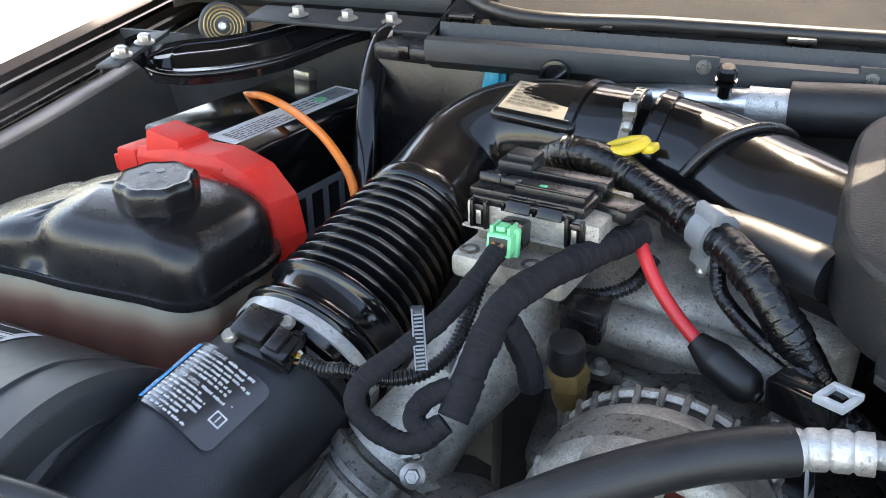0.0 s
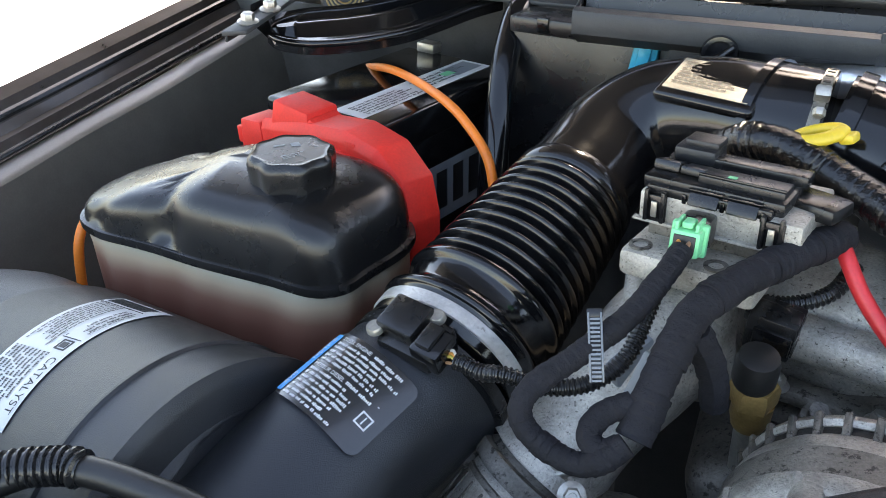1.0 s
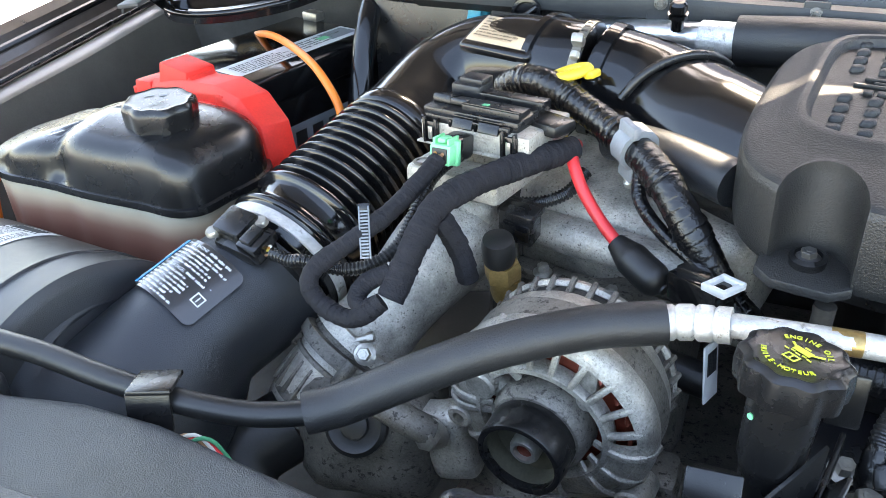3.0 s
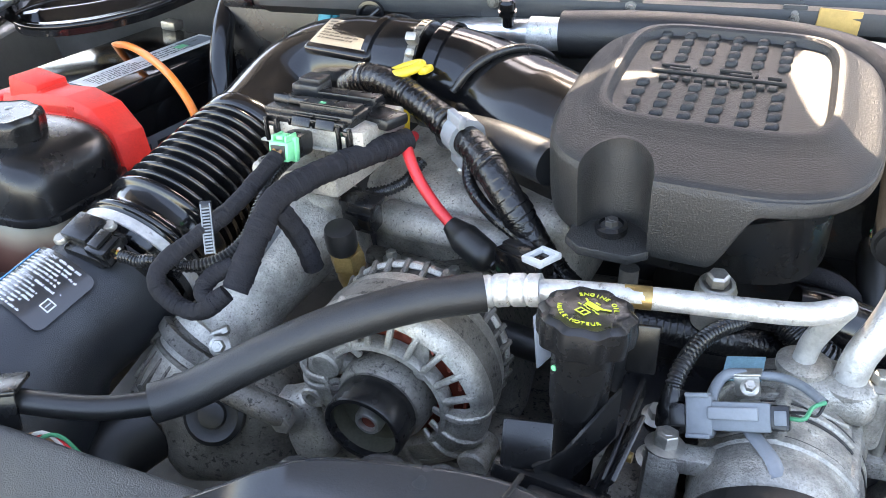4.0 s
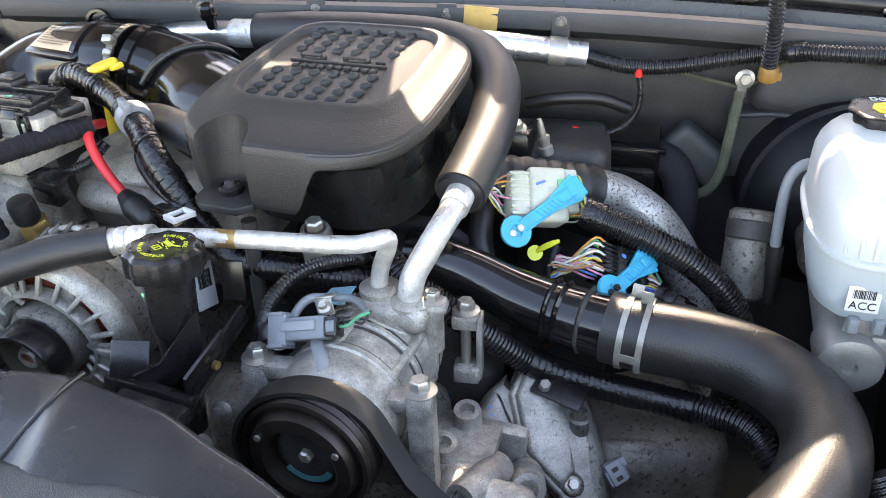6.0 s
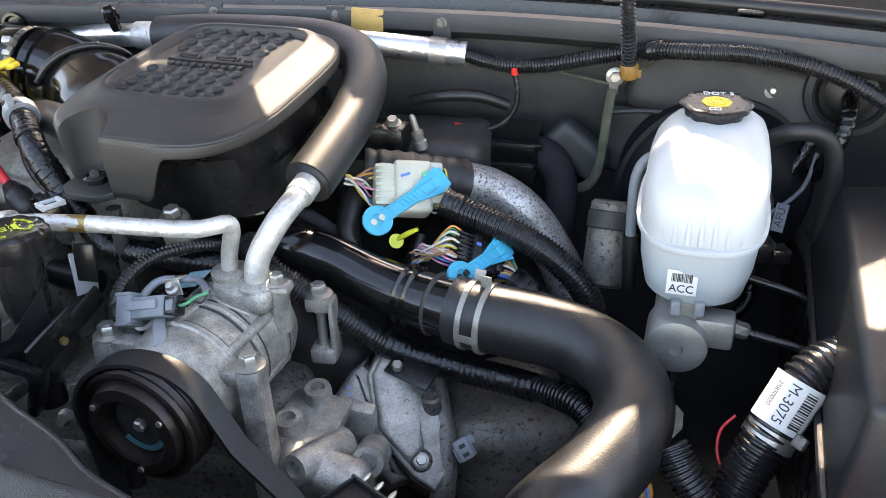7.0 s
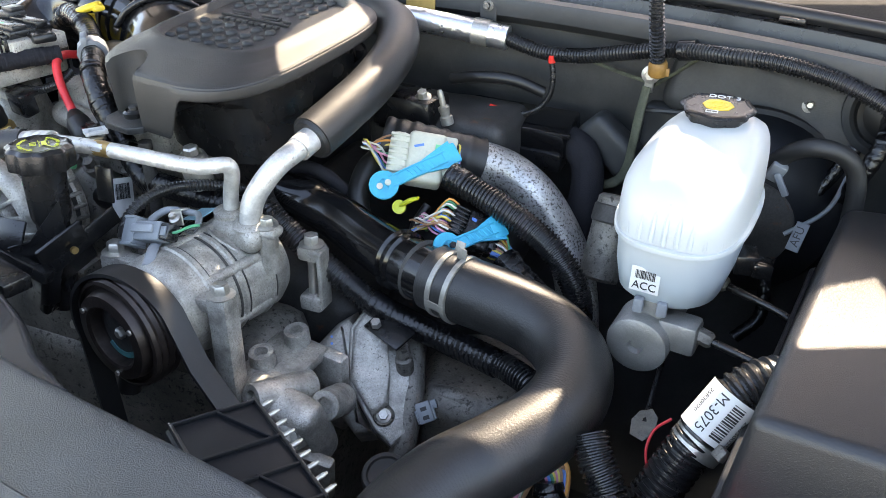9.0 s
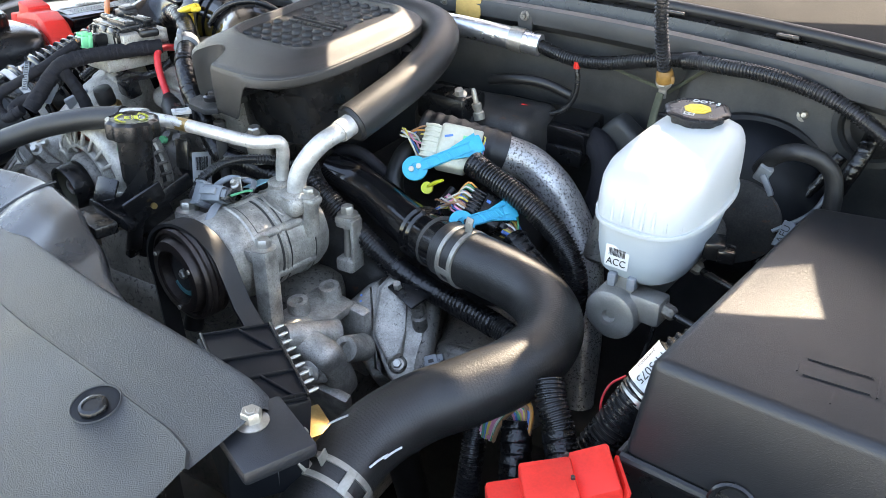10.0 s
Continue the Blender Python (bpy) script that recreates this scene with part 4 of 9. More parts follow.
plate = part("plate", moved(rbox(0.094, 0.056, 0.012, 0.006, 3), pm @ pose(0, 0, -0.006)), "gloss", duct, "raised printed plate")
part("sticker", moved(rbox(0.080, 0.042, 0.0006, 0), pm @ pose(0, 0.002, 0.0006)), "silverlabel", plate, "silver printed label")
part("print", lines_of_print(pm @ pose(0, 0.004, 0.0014), 0.07, 0.032, 7, seed=21), "ink", plate)
part("cuff", tube([(-0.098, 0.773, 1.266), (-0.075, 0.766, 1.266), (-0.052, 0.763, 1.265)], 0.0555, 44, 0.008), "gloss", duct, "rubber joint cuff")
part("lip", tube([(-0.102, 0.774, 1.266), (-0.094, 0.771, 1.266)], 0.0585, 44, 0.004), "gloss", duct)
wc = thing("worm_clamp", (-0.058, 0.764, 1.21), "steel worm-drive hose clamp with its screw housing", "hose clamp")
part("band", tube([(-0.0625, 0.7641, 1.2654), (-0.0535, 0.763, 1.265)], 0.0568, 44, 0.003), "castdark", wc)
# dark bars on the band stand in for the shaded slots
for k in range(12):
    q = axes((-0.058, 0.7635, 1.2652), (0.99, -0.12, -0.04)) @ pose(0, 0, 0, 0, 0, 20 + k * 9)
    part("slot", moved(rbox(0.0012, 0.0022, 0.006, 0), q @ pose(0.0569, 0, 0)), "iron", wc)
part("housing", moved(rbox(0.012, 0.022, 0.01, 0.002), pose(-0.06, 0.728, 1.312, -40, 0, 0)), "steel", wc)
part("screw", hexbolt((-0.06, 0.716, 1.304), (0, -0.7, -0.6), 0.005, 0.006, False), "steel", wc)

mo = thing("intake_mouth", (0.05, 0.70, 1.17), "glossy black intake mouthpiece leading under the engine cover", "intake duct")
part("throat", tube([(-0.045, 0.762, 1.264), (-0.02, 0.757, 1.260), (0.03, 0.738, 1.249), (0.09, 0.69, 1.236), (0.16, 0.65, 1.226)], lambda s: 0.056 + 0.012 * min(1, s / 0.15), 44, 0.007), "gloss", mo, angle=60)
part("rim", tube([(-0.042, 0.762, 1.264), (-0.030, 0.760, 1.262)], 0.0605, 44, 0.004), "gloss", mo)
sm = axes((0.062, 0.713, 1.2415), (0.78, -0.60, -0.16))
part("strap", tube([sm @ Vector((0.0672 * math.cos(a), 0.0672 * math.sin(a), 0.016 * math.cos(1.15 * (a - 0.5)) - 0.03)) for a in [math.radians(-40 + 22 * i) for i in range(10)]], 0.0045, 10, 0.005), "satin", mo, "moulded strap ridge")
part("skirt", tube([(-0.005, 0.672, 1.238), (0.05, 0.632, 1.247), (0.11, 0.588, 1.248)], 0.022, 24, 0.008, flat=(1.0, 0.9)), "matte", mo, "grained sunlit lower flange")

# alum service tube on the firewall, foam sleeve, charge port
ac = thing("suction_line", (0.15, 0.85, 1.26), "aluminium and foam-sleeved refrigerant line along the firewall", "refrigerant pipe")
part("tube", tube([(-0.11, 0.905, 1.268), (-0.07, 0.895, 1.275), (0.0, 0.868, 1.285), (0.05, 0.856, 1.289), (0.085, 0.85, 1.291)], 0.0165, 20, 0.006), "foil", ac, "bare aluminium tube")
part("ferrule", tube([(0.045, 0.857, 1.289), (0.084, 0.85, 1.291)], 0.019, 20, 0.006), "alu", ac)
part("port", join(rod((0.02, 0.846, 1.30), (0.02, 0.838, 1.318), 0.007), rod((0.02, 0.838, 1.318), (0.02, 0.834, 1.332), 0.0095, bevel=0.003), rod((0.02, 0.84, 1.314), (0.02, 0.839, 1.318), 0.011)), "gloss", ac, "black charge port cap")
part("sleeve", tube([(0.084, 0.85, 1.291), (0.16, 0.838, 1.298), (0.25, 0.828, 1.300), (0.33, 0.81, 1.300), (0.385, 0.77, 1.296), (0.412, 0.71, 1.283), (0.415, 0.64, 1.263), (0.406, 0.58, 1.246), (0.395, 0.53, 1.231)], 0.0265, 28, 0.008), "foam", ac, "black foam insulation sleeve", 50)
part("sleeve_end", tube([(0.3962, 0.535, 1.2325), (0.3942, 0.526, 1.2298)], lambda s: 0.0262 - 0.4 * s, 28, 0.002), "foam", ac)
part("pipe", tube([(0.397, 0.54, 1.234), (0.394, 0.51, 1.229), (0.384, 0.478, 1.219), (0.372, 0.461, 1.20), (0.361, 0.455, 1.178), (0.357, 0.453, 1.155)], 0.0122, 20, 0.005), "alu", ac, "bare aluminium pipe")
part("ferrule", tube([(0.397, 0.528, 1.233), (0.3925, 0.505, 1.227)], 0.0145, 20, 0.004), "alu", ac)
part("saddle", join(moved(rbox(0.03, 0.005, 0.036, 0.002), pose(-0.003, 0.876, 1.312))), "cowl", ac, "steel pipe saddle")
part("bolt", hexbolt((-0.003, 0.872, 1.319), (0, -1, 0.1), 0.0048, 0.006), "castdark", ac)

# brace, hinge plate, stay
br = thing("brace_bar", (-0.4, 0.9, 1.0), "glossy black tubular brace bolted to the hinge plate", "brace bar")
part("bar", tube([(-0.41, 1.045, 1.292), (-0.409, 1.00, 1.282), (-0.402, 0.945, 1.245), (-0.392, 0.895, 1.18), (-0.386, 0.86, 1.10), (-0.384, 0.84, 1.0)], 0.0165, 20, 0.008, flat=(1.0, 0.8)), "gloss", br)
hp = thing("hinge_plate", (-0.47, 1.04, 1.28), "grey steel plate with three zinc bolts", "bracket")
part("plate", moved(rbox(0.30, 0.06, 0.006, 0.002), pose(-0.47, 1.045, 1.298, 6, 0, -1)), "cowl", hp)
for x in (-0.548, -0.474, -0.41):
    part("bolt", hexbolt((x, 1.04, 1.301), (0, -0.1, 1), 0.0088, 0.009), "steel", hp)
st = thing("hood_hinge", (-0.62, 0.98, 1.23), "glossy black pressed-steel hood hinge", "hinge")
near, _ = smooth_path([(-0.700, 0.893, 1.252), (-0.672, 0.876, 1.250), (-0.628, 0.875, 1.250), (-0.580, 0.900, 1.252), (-0.534, 0.937, 1.258), (-0.508, 0.977, 1.264), (-0.475, 1.023, 1.275), (-0.446, 1.051, 1.282)], 0.004)
far, _ = smooth_path([(-0.700, 0.893, 1.256), (-0.703, 0.920, 1.259), (-0.692, 0.962, 1.261), (-0.647, 0.995, 1.263), (-0.609, 1.030, 1.267), (-0.575, 1.058, 1.275), (-0.525, 1.066, 1.283)], 0.004)
V, F, n = [], [], 40
for i in range(n):
    a, b = near[int(i * (len(near) - 1) / (n - 1))], far[int(i * (len(far) - 1) / (n - 1))]
    for k, h in ((0.0, -0.008), (0.0, 0.004), (0.12, 0.006), (0.3, -0.006), (0.45, -0.006), (0.55, 0.007), (0.68, 0.007), (0.78, -0.004), (0.9, -0.002), (1.0, 0.007), (1.0, -0.006)):
        p = a + (b - a) * k
        V.append((p[0], p[1], p[2] + h))
for i in range(n - 1):
    for j in range(10):
        q = i * 11 + j
        F.append([q, q + 1, q + 12, q + 11])
part("arm", thick((np.array(V), F), 0.002), "gloss", st, "", 50)
part("rim", tube([tuple(p + np.array((0, 0, 0.005))) for p in near[::6]], 0.0045, 10, 0.005), "gloss", st)
part("rim", tube([tuple(p + np.array((0, 0, 0.005))) for p in far[::6]], 0.0045, 10, 0.005), "gloss", st)
fb = thing("hinge_bracket", (-0.72, 0.85, 1.25), "grey steel bracket with two zinc bolts on the wing", "bracket")
part("plate", moved(rbox(0.035, 0.12, 0.006, 0.002), pose(-0.683, 0.855, 1.288, 6, -8, 4)), "cowl", fb)
part("web", moved(rbox(0.004, 0.11, 0.016, 0.0015), pose(-0.700, 0.862, 1.279, 6, 20, 4)), "cowl", fb)
for y in (0.822, 0.868):
    part("bolt", hexbolt((-0.676, y, 1.29 + 0.1 * (y - 0.83)), (0.1, -0.1, 1), 0.008, 0.008), "steel", fb)
sp = thing("hinge_spring", (-0.70, 1.07, 1.22), "dark flat-wound hinge spring with brassy coils", "spring")
spm = axes((-0.69, 1.075, 1.268), (0.35, -0.9, 0.25))
part("disc", lathe([(0.036, -0.012), (0.038, -0.008), (0.038, 0.006), (0.034, 0.01)], spm, 40), "rubber", sp)
sp_pts = [tuple(spm @ Vector((r * math.cos(a), r * math.sin(a), 0.011))) for a, r in [(i * 0.35, 0.031 - 0.00028 * i) for i in range(74)]]
part("coil", tube(sp_pts, 0.0013, 6, 0.003), "brass", sp)
part("pin", rod(spm @ Vector((0, 0, 0.008)), spm @ Vector((0, 0, 0.018)), 0.007, 14, 0.002), "steel", sp)

bb = thing("control_box", (-0.33, 0.97, 1.1), "flat black control box with a clipped lid", "control box")
part("body", moved(rbox(0.16, 0.05, 0.2, 0.005), pose(-0.318, 0.975, 1.185, 0, 0, -6)), "satin", bb)
part("lid", moved(rbox(0.166, 0.056, 0.02, 0.004), pose(-0.318, 0.975, 1.283, 0, 0, -6)), "satin", bb)
for x in (-0.36, -0.30, -0.26):
    part("clip", moved(rbox(0.014, 0.008, 0.018, 0.002), pose(x, 0.948 - 0.1 * (x + 0.318), 1.286)), "gloss", bb)
bc = thing("blue_connector", (-0.237, 0.945, 1.24), "sky-blue wire connector with coloured leads", "connector")
part("body", moved(rbox(0.028, 0.02, 0.042, 0.004), pose(-0.237, 0.935, 1.268, 0, 8, 0)), "blue", bc)
part("latch", moved(rbox(0.014, 0.006, 0.03, 0.002), pose(-0.237, 0.923, 1.27, 0, 8, 0)), "blue", bc)
part("lead", tube([(-0.24, 0.935, 1.285), (-0.26, 0.94, 1.292), (-0.285, 0.95, 1.285)], 0.003, 8, 0.005), "redwire", bc)
part("lead", tube([(-0.23, 0.935, 1.285), (-0.22, 0.94, 1.292), (-0.20, 0.95, 1.27)], 0.005, 8, 0.005), "rubber", bc)
gr = axes((-0.155, 0.868, 1.297), (0.1, -1, 0.15))
gp = thing("grommet", (-0.155, 0.87, 1.28), "round black rubber grommet in the firewall", "grommet")
part("ring", lathe([(0.012, -0.006), (0.017, -0.006), (0.0185, 0.0), (0.017, 0.006), (0.013, 0.006), (0.011, 0.0)], gr, 28), "gloss", gp)
part("strap", tube([gr @ Vector((0.012, 0.008, 0.006)), gr @ Vector((0, -0.002, 0.008)), gr @ Vector((-0.012, -0.008, 0.006))], 0.003, 8, 0.004), "satin", gp)


# ---- engine: castings, alternator, oil filler, harness ----
block = thing("engine_block", (0.15, 0.62, 0.5), "grimy cast engine block deep in the bay", "engine block")
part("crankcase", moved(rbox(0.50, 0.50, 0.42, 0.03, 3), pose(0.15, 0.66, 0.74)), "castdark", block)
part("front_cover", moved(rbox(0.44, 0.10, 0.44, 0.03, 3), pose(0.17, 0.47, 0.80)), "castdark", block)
part("left_head", moved(rbox(0.17, 0.36, 0.16, 0.025, 3), pose(0.0, 0.70, 1.03, 0, -24, 0)), "castdark", block)
part("right_head", moved(rbox(0.20, 0.36, 0.14, 0.025, 3), pose(0.33, 0.70, 0.99, 0, 24, 0)), "iron", block)


def lump(size, m, bevel, amp, freq, seed=0.0):
    """A cast lump: a rounded box with an uneven skin."""
    bm = bmesh.new()
    bmesh.ops.create_cube(bm, size=1.0)
    for v in bm.verts:
        v.co = Vector((v.co.x * size[0], v.co.y * size[1], v.co.z * size[2]))
    bmesh.ops.bevel(bm, geom=bm.edges[:], offset=bevel, segments=3, affect="EDGES", profile=0.5)
    bmesh.ops.subdivide_edges(bm, edges=[e for e in bm.edges if e.calc_length() > 0.02], cuts=4, use_grid_fill=True)
    bm.normal_update()
    for v in bm.verts:
        v.co += v.normal * amp * noise.noise(v.co * freq + Vector((seed, 0, 0)))
    return moved(from_bm(bm), m)


vc = thing("valve_cover", (0.04, 0.66, 1.08), "mottled cast-aluminium valve cover", "valve cover")
part("shell", lump((0.24, 0.20, 0.12), pose(0.045, 0.70, 1.155, 10, 0, -14), 0.025, 0.004, 20), "cast", vc)
part("ridge", tube([(-0.055, 0.61, 1.165), (-0.02, 0.592, 1.17), (0.04, 0.575, 1.172), (0.10, 0.565, 1.168)], 0.018, 18, 0.008), "cast", vc)
part("flange", moved(rbox(0.23, 0.022, 0.014, 0.004), pose(0.03, 0.585, 1.118, 0, 0, -12)), "castdark", vc)
for x, y in ((-0.05, 0.592), (0.02, 0.575), (0.09, 0.56)):
    part("bolt", hexbolt((x, y, 1.125), (0, -0.1, 1), 0.006, 0.007), "steel", vc)

ho = thing("thermostat_housing", (-0.18, 0.52, 1.0), "mottled cast coolant outlet housing with a clamped neck", "coolant housing")
part("tower", lump((0.085, 0.06, 0.12), pose(-0.128, 0.60, 1.150, 14, -6, 6), 0.014, 0.003, 30, 3.0), "cast", ho)
part("elbow", tube([(-0.125, 0.60, 1.17), (-0.138, 0.575, 1.155), (-0.162, 0.53, 1.125), (-0.19, 0.495, 1.085), (-0.215, 0.465, 1.05), (-0.24, 0.44, 1.015)], lambda s: 0.044 + 0.004 * math.sin(s * 40), 28, 0.007), "cast", ho)
part("flange", tube([(-0.192, 0.492, 1.083), (-0.198, 0.485, 1.075)], 0.053, 28, 0.004), "cast", ho)
throat = axes((-0.198, 0.485, 1.075), (-0.45, -0.55, -0.7))
part("throat", lathe([(0.046, 0.0), (0.0515, 0.012), (0.0535, 0.013), (0.0535, 0.019), (0.0470, 0.020), (0.0470, 0.026), (0.0505, 0.027), (0.0505, 0.031), (0.0455, 0.033), (0.0440, 0.075)], throat, 56), "castdark", ho, "grooved dark throat")
for k in range(22):
    part("fin", moved(rbox(0.005, 0.0030, 0.036, 0.001), throat @ pose(0, 0, 0, 0, 0, k * 360 / 22) @ pose(0.0465, 0, 0.053)), "castdark", ho)
for k in range(4):
    part("lug", moved(lathe([(0.0065, 0.0), (0.0065, 0.030), (0.0055, 0.032), (0.003, 0.032)], None, 16), throat @ pose(0, 0, 0, 0, 0, 35 + k * 90) @ pose(0.0535, 0, 0.004)), "castdark", ho)
for p in ((-0.166, 0.437, 1.108), (-0.22, 0.515, 1.075)):
    part("bolt", hexbolt(p, (0.2, -0.7, 0.6), 0.0062, 0.008), "steel", ho)
part("plate", moved(rbox(0.012, 0.04, 0.03, 0.002), pose(-0.15, 0.52, 1.165, 20, 0, -30)), "ltgrey", ho, "pale plastic tag")
part("clamp_band", lathe([(0.0535, -0.006), (0.056, -0.0055), (0.056, 0.0055), (0.0535, 0.006)], axes((-0.2035, 0.479, 1.0685), (-0.45, -0.55, -0.7)), 44), "castdark", ho, "flat steel clamp band")
part("clamp_bolt", join(rod((-0.192, 0.447, 1.105), (-0.172, 0.455, 1.112), 0.0035), hexbolt((-0.172, 0.455, 1.112), (0.9, 0.3, 0.3), 0.005, 0.006, False)), "steel", ho, "small clamp bolt")
inj = thing("injector_plug", (-0.062, 0.548, 1.18), "square black plug hanging on the valve cover", "connector")
part("body", moved(rbox(0.034, 0.022, 0.034, 0.004), pose(-0.063, 0.552, 1.199, 10, 4, -10)), "satin", inj)
part("collar", moved(rbox(0.037, 0.025, 0.007, 0.002), pose(-0.063, 0.5535, 1.211, 10, 4, -10)), "satin", inj)
part("lip", moved(rbox(0.026, 0.004, 0.018, 0.0015), pose(-0.063, 0.541, 1.196, 10, 4, -10)), "gloss", inj)
wp = thing("water_pump", (-0.155, 0.40, 0.97), "grimy cast water pump with a black round plug", "water pump")
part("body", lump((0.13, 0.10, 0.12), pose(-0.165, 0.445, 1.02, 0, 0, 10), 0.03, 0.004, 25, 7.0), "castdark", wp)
part("plug", lathe([(0.028, 0), (0.028, 0.008), (0.024, 0.011), (0.021, 0.009), (0.013, 0.009), (0.012, 0.013), (0.009, 0.014)], axes((-0.158, 0.40, 1.062), (0.1, -0.8, 0.55)), 36), "rubber", wp, "black rubber plug")
part("arm", tube([(-0.15, 0.41, 1.085), (-0.11, 0.405, 1.075), (-0.095, 0.41, 1.065)], 0.013, 14, 0.006), "castdark", wp)
part("hose", tube([(-0.24, 0.42, 1.02), (-0.27, 0.38, 1.0), (-0.26, 0.33, 0.96)], 0.036, 24, 0.008), "rubber", wp, "black rubber coolant hose")

# alternator
AC = Vector((0.006, 0.434, 1.111))
AD = Vector((-0.15, -0.98, -0.08)).normalized()
alm = axes(AC, AD)
ALM = alm @ Matrix.Scale(1.2, 4)
PLM = axes(AC + AD * 0.001, AD) @ Matrix.Scale(0.9, 4)
al = thing("alternator", (0.02, 0.46, 1.03), "cast-aluminium alternator with slotted ends and copper windings", "alternator")
part("rear_shell", lathe([(0.03, -0.042), (0.056, -0.041), (0.064, -0.036), (0.069, -0.028), (0.0705, -0.018)], ALM, 60), "smooth_cast", al)
part("stator", lathe([(0.0700, -0.018), (0.0715, -0.017), (0.0715, 0.002), (0.0705, 0.003)], ALM, 60), "castdark", al, "dark stator ring")
part("winding", lathe([(0.036, -0.004), (0.052, 0.0), (0.056, 0.002), (0.060, 0.007), (0.055, 0.012), (0.045, 0.013)], ALM, 60), "copper", al, "copper windings behind the slots")
for k in range(44):
    a = k * math.pi / 22
    q = [ALM @ Vector((0.057 * math.cos(a + d), 0.057 * math.sin(a + d), h)) for d, h in ((0, 0.006), (0.05, 0.017), (0.11, 0.008))]
    if k % 2 == 0:
        part("coil", tube(q, 0.002, 6, 0.004), "copper", al)
part("front_ring", lathe([(0.0655, 0.002), (0.0725, 0.003), (0.0735, 0.008), (0.0725, 0.015), (0.069, 0.0195), (0.0635, 0.0215), (0.0630, 0.016), (0.0655, 0.002)], ALM, 60, caps=False), "smooth_cast", al, "cast front shield rim")
part("inner_ring", lathe([(0.0475, 0.014), (0.048, 0.0245), (0.0465, 0.0265), (0.0435, 0.027), (0.042, 0.0245), (0.042, 0.010), (0.0475, 0.014)], ALM, 60, caps=False), "smooth_cast", al)
part("nose", lathe([(0.036, 0.006), (0.035, 0.012), (0.033, 0.030), (0.030, 0.034), (0.012, 0.036)], ALM, 40), "castdark", al)


def shield(a0, a1):
    """A closed sector of the front shield between two angles."""
    V, F, n = [], [], 14
    prof_ = [(0.044, 0.0250), (0.0520, 0.0245), (0.0600, 0.0225), (0.0650, 0.0195)]
    for i in range(n + 1):
        a = a0 + (a1 - a0) * i / n
        V += [tuple(ALM @ Vector((r * math.cos(a), r * math.sin(a), h))) for r, h in prof_]
    for i in range(n):
        for j in range(3):
            q = i * 4 + j
            F.append([q, q + 1, q + 5, q + 4])
    return thick((np.array(V), F), 0.004)


part("shield", shield(math.radians(108), math.radians(240)), "smooth_cast", al)
part("shield", shield(math.radians(239), math.radians(364)), "smooth_cast", al)
for k in range(6):
    part("spoke", moved(rbox(0.0225, 0.0046, 0.0048, 0.0016), ALM @ pose(0, 0, 0, 0, 0, 14 + k * 17) @ pose(0.0568, 0, 0.0218, 0, 18, 0)), "smooth_cast", al)
for a in (118, 150, 178, 188, 215, 250, 285, 318, 336, 358):
    a = math.radians(a)
    q = [ALM @ Vector((r * math.cos(a), r * math.sin(a), h)) for r, h in ((0.036, 0.022), (0.049, 0.0255), (0.061, 0.0245), (0.0705, 0.0165), (0.0735, 0.006))]
    part("rib", tube(q, 0.0027, 8, 0.004, flat=(1.0, 1.2)), "smooth_cast", al)
for a in (114, 200):
    a = math.radians(a)
    part("bolt_boss", lathe([(0.0095, -0.006), (0.0095, 0.005), (0.008, 0.0065), (0.0045, 0.0066), (0.004, 0.001)], ALM @ pose(0.066 * math.cos(a), 0.066 * math.sin(a), 0.019), 22), "smooth_cast", al)
# solid drum in dark iron between the fins paints the slots' shade
part("slot_shade", lathe([(0.052, -0.050), (0.060, -0.048), (0.0655, -0.040), (0.0660, -0.022)], ALM, 48), "iron", al, "dark drum standing in for the shade in the rear slots")
for k in range(30):
    part("rear_fin", moved(rbox(0.0060, 0.0042, 0.026, 0.0014), ALM @ pose(0, 0, 0, 0, 0, k * 12) @ pose(0.0655, 0, -0.033, 0, -14, 0)), "castdark", al)
part("rear_rim", lathe([(0.0590, -0.050), (0.0640, -0.050), (0.0675, -0.046), (0.0690, -0.041), (0.0670, -0.038), (0.0590, -0.042)], ALM, 48), "smooth_cast", al)
part("lug", join(lathe([(0.012, 0), (0.013, 0.002), (0.013, 0.026), (0.011, 0.028)], axes((-0.045, 0.43, 1.135), AD), 24), moved(rbox(0.04, 0.02, 0.018, 0.005), pose(-0.03, 0.42, 1.128))), "smooth_cast", al)
part("lug", join(lathe([(0.013, 0), (0.014, 0.002), (0.014, 0.03), (0.012, 0.032)], axes((0.082, 0.43, 1.055), AD), 24), moved(rbox(0.05, 0.02, 0.02, 0.006), pose(0.06, 0.42, 1.062))), "smooth_cast", al)
part("strut", moved(rbox(0.016, 0.012, 0.05, 0.004), pose(0.035, 0.408, 1.158)), "smooth_cast", al)
pu = part("pulley", lathe([(0.012, 0.052), (0.0315, 0.052), (0.0325, 0.056), (0.0325, 0.0765), (0.0345, 0.0775), (0.0375, 0.077), (0.0385, 0.074), (0.0385, 0.046), (0.035, 0.040), (0.012, 0.04)], PLM, 56), "satin", al, "black grooved pulley")
part("cup", lathe([(0.012, 0.0525), (0.0312, 0.0528), (0.0322, 0.0565), (0.0322, 0.070)], PLM, 48, caps=False), "olive", pu, "dull olive inner cup")
part("hub", lathe([(0.0135, 0.05), (0.0135, 0.064), (0.0115, 0.068), (0.0085, 0.068), (0.008, 0.060)], PLM, 28), "steel", pu, "steel pulley nut")
part("socket", lathe([(0.0075, 0.058), (0.007, 0.0645)], PLM, 12), "copper", pu)
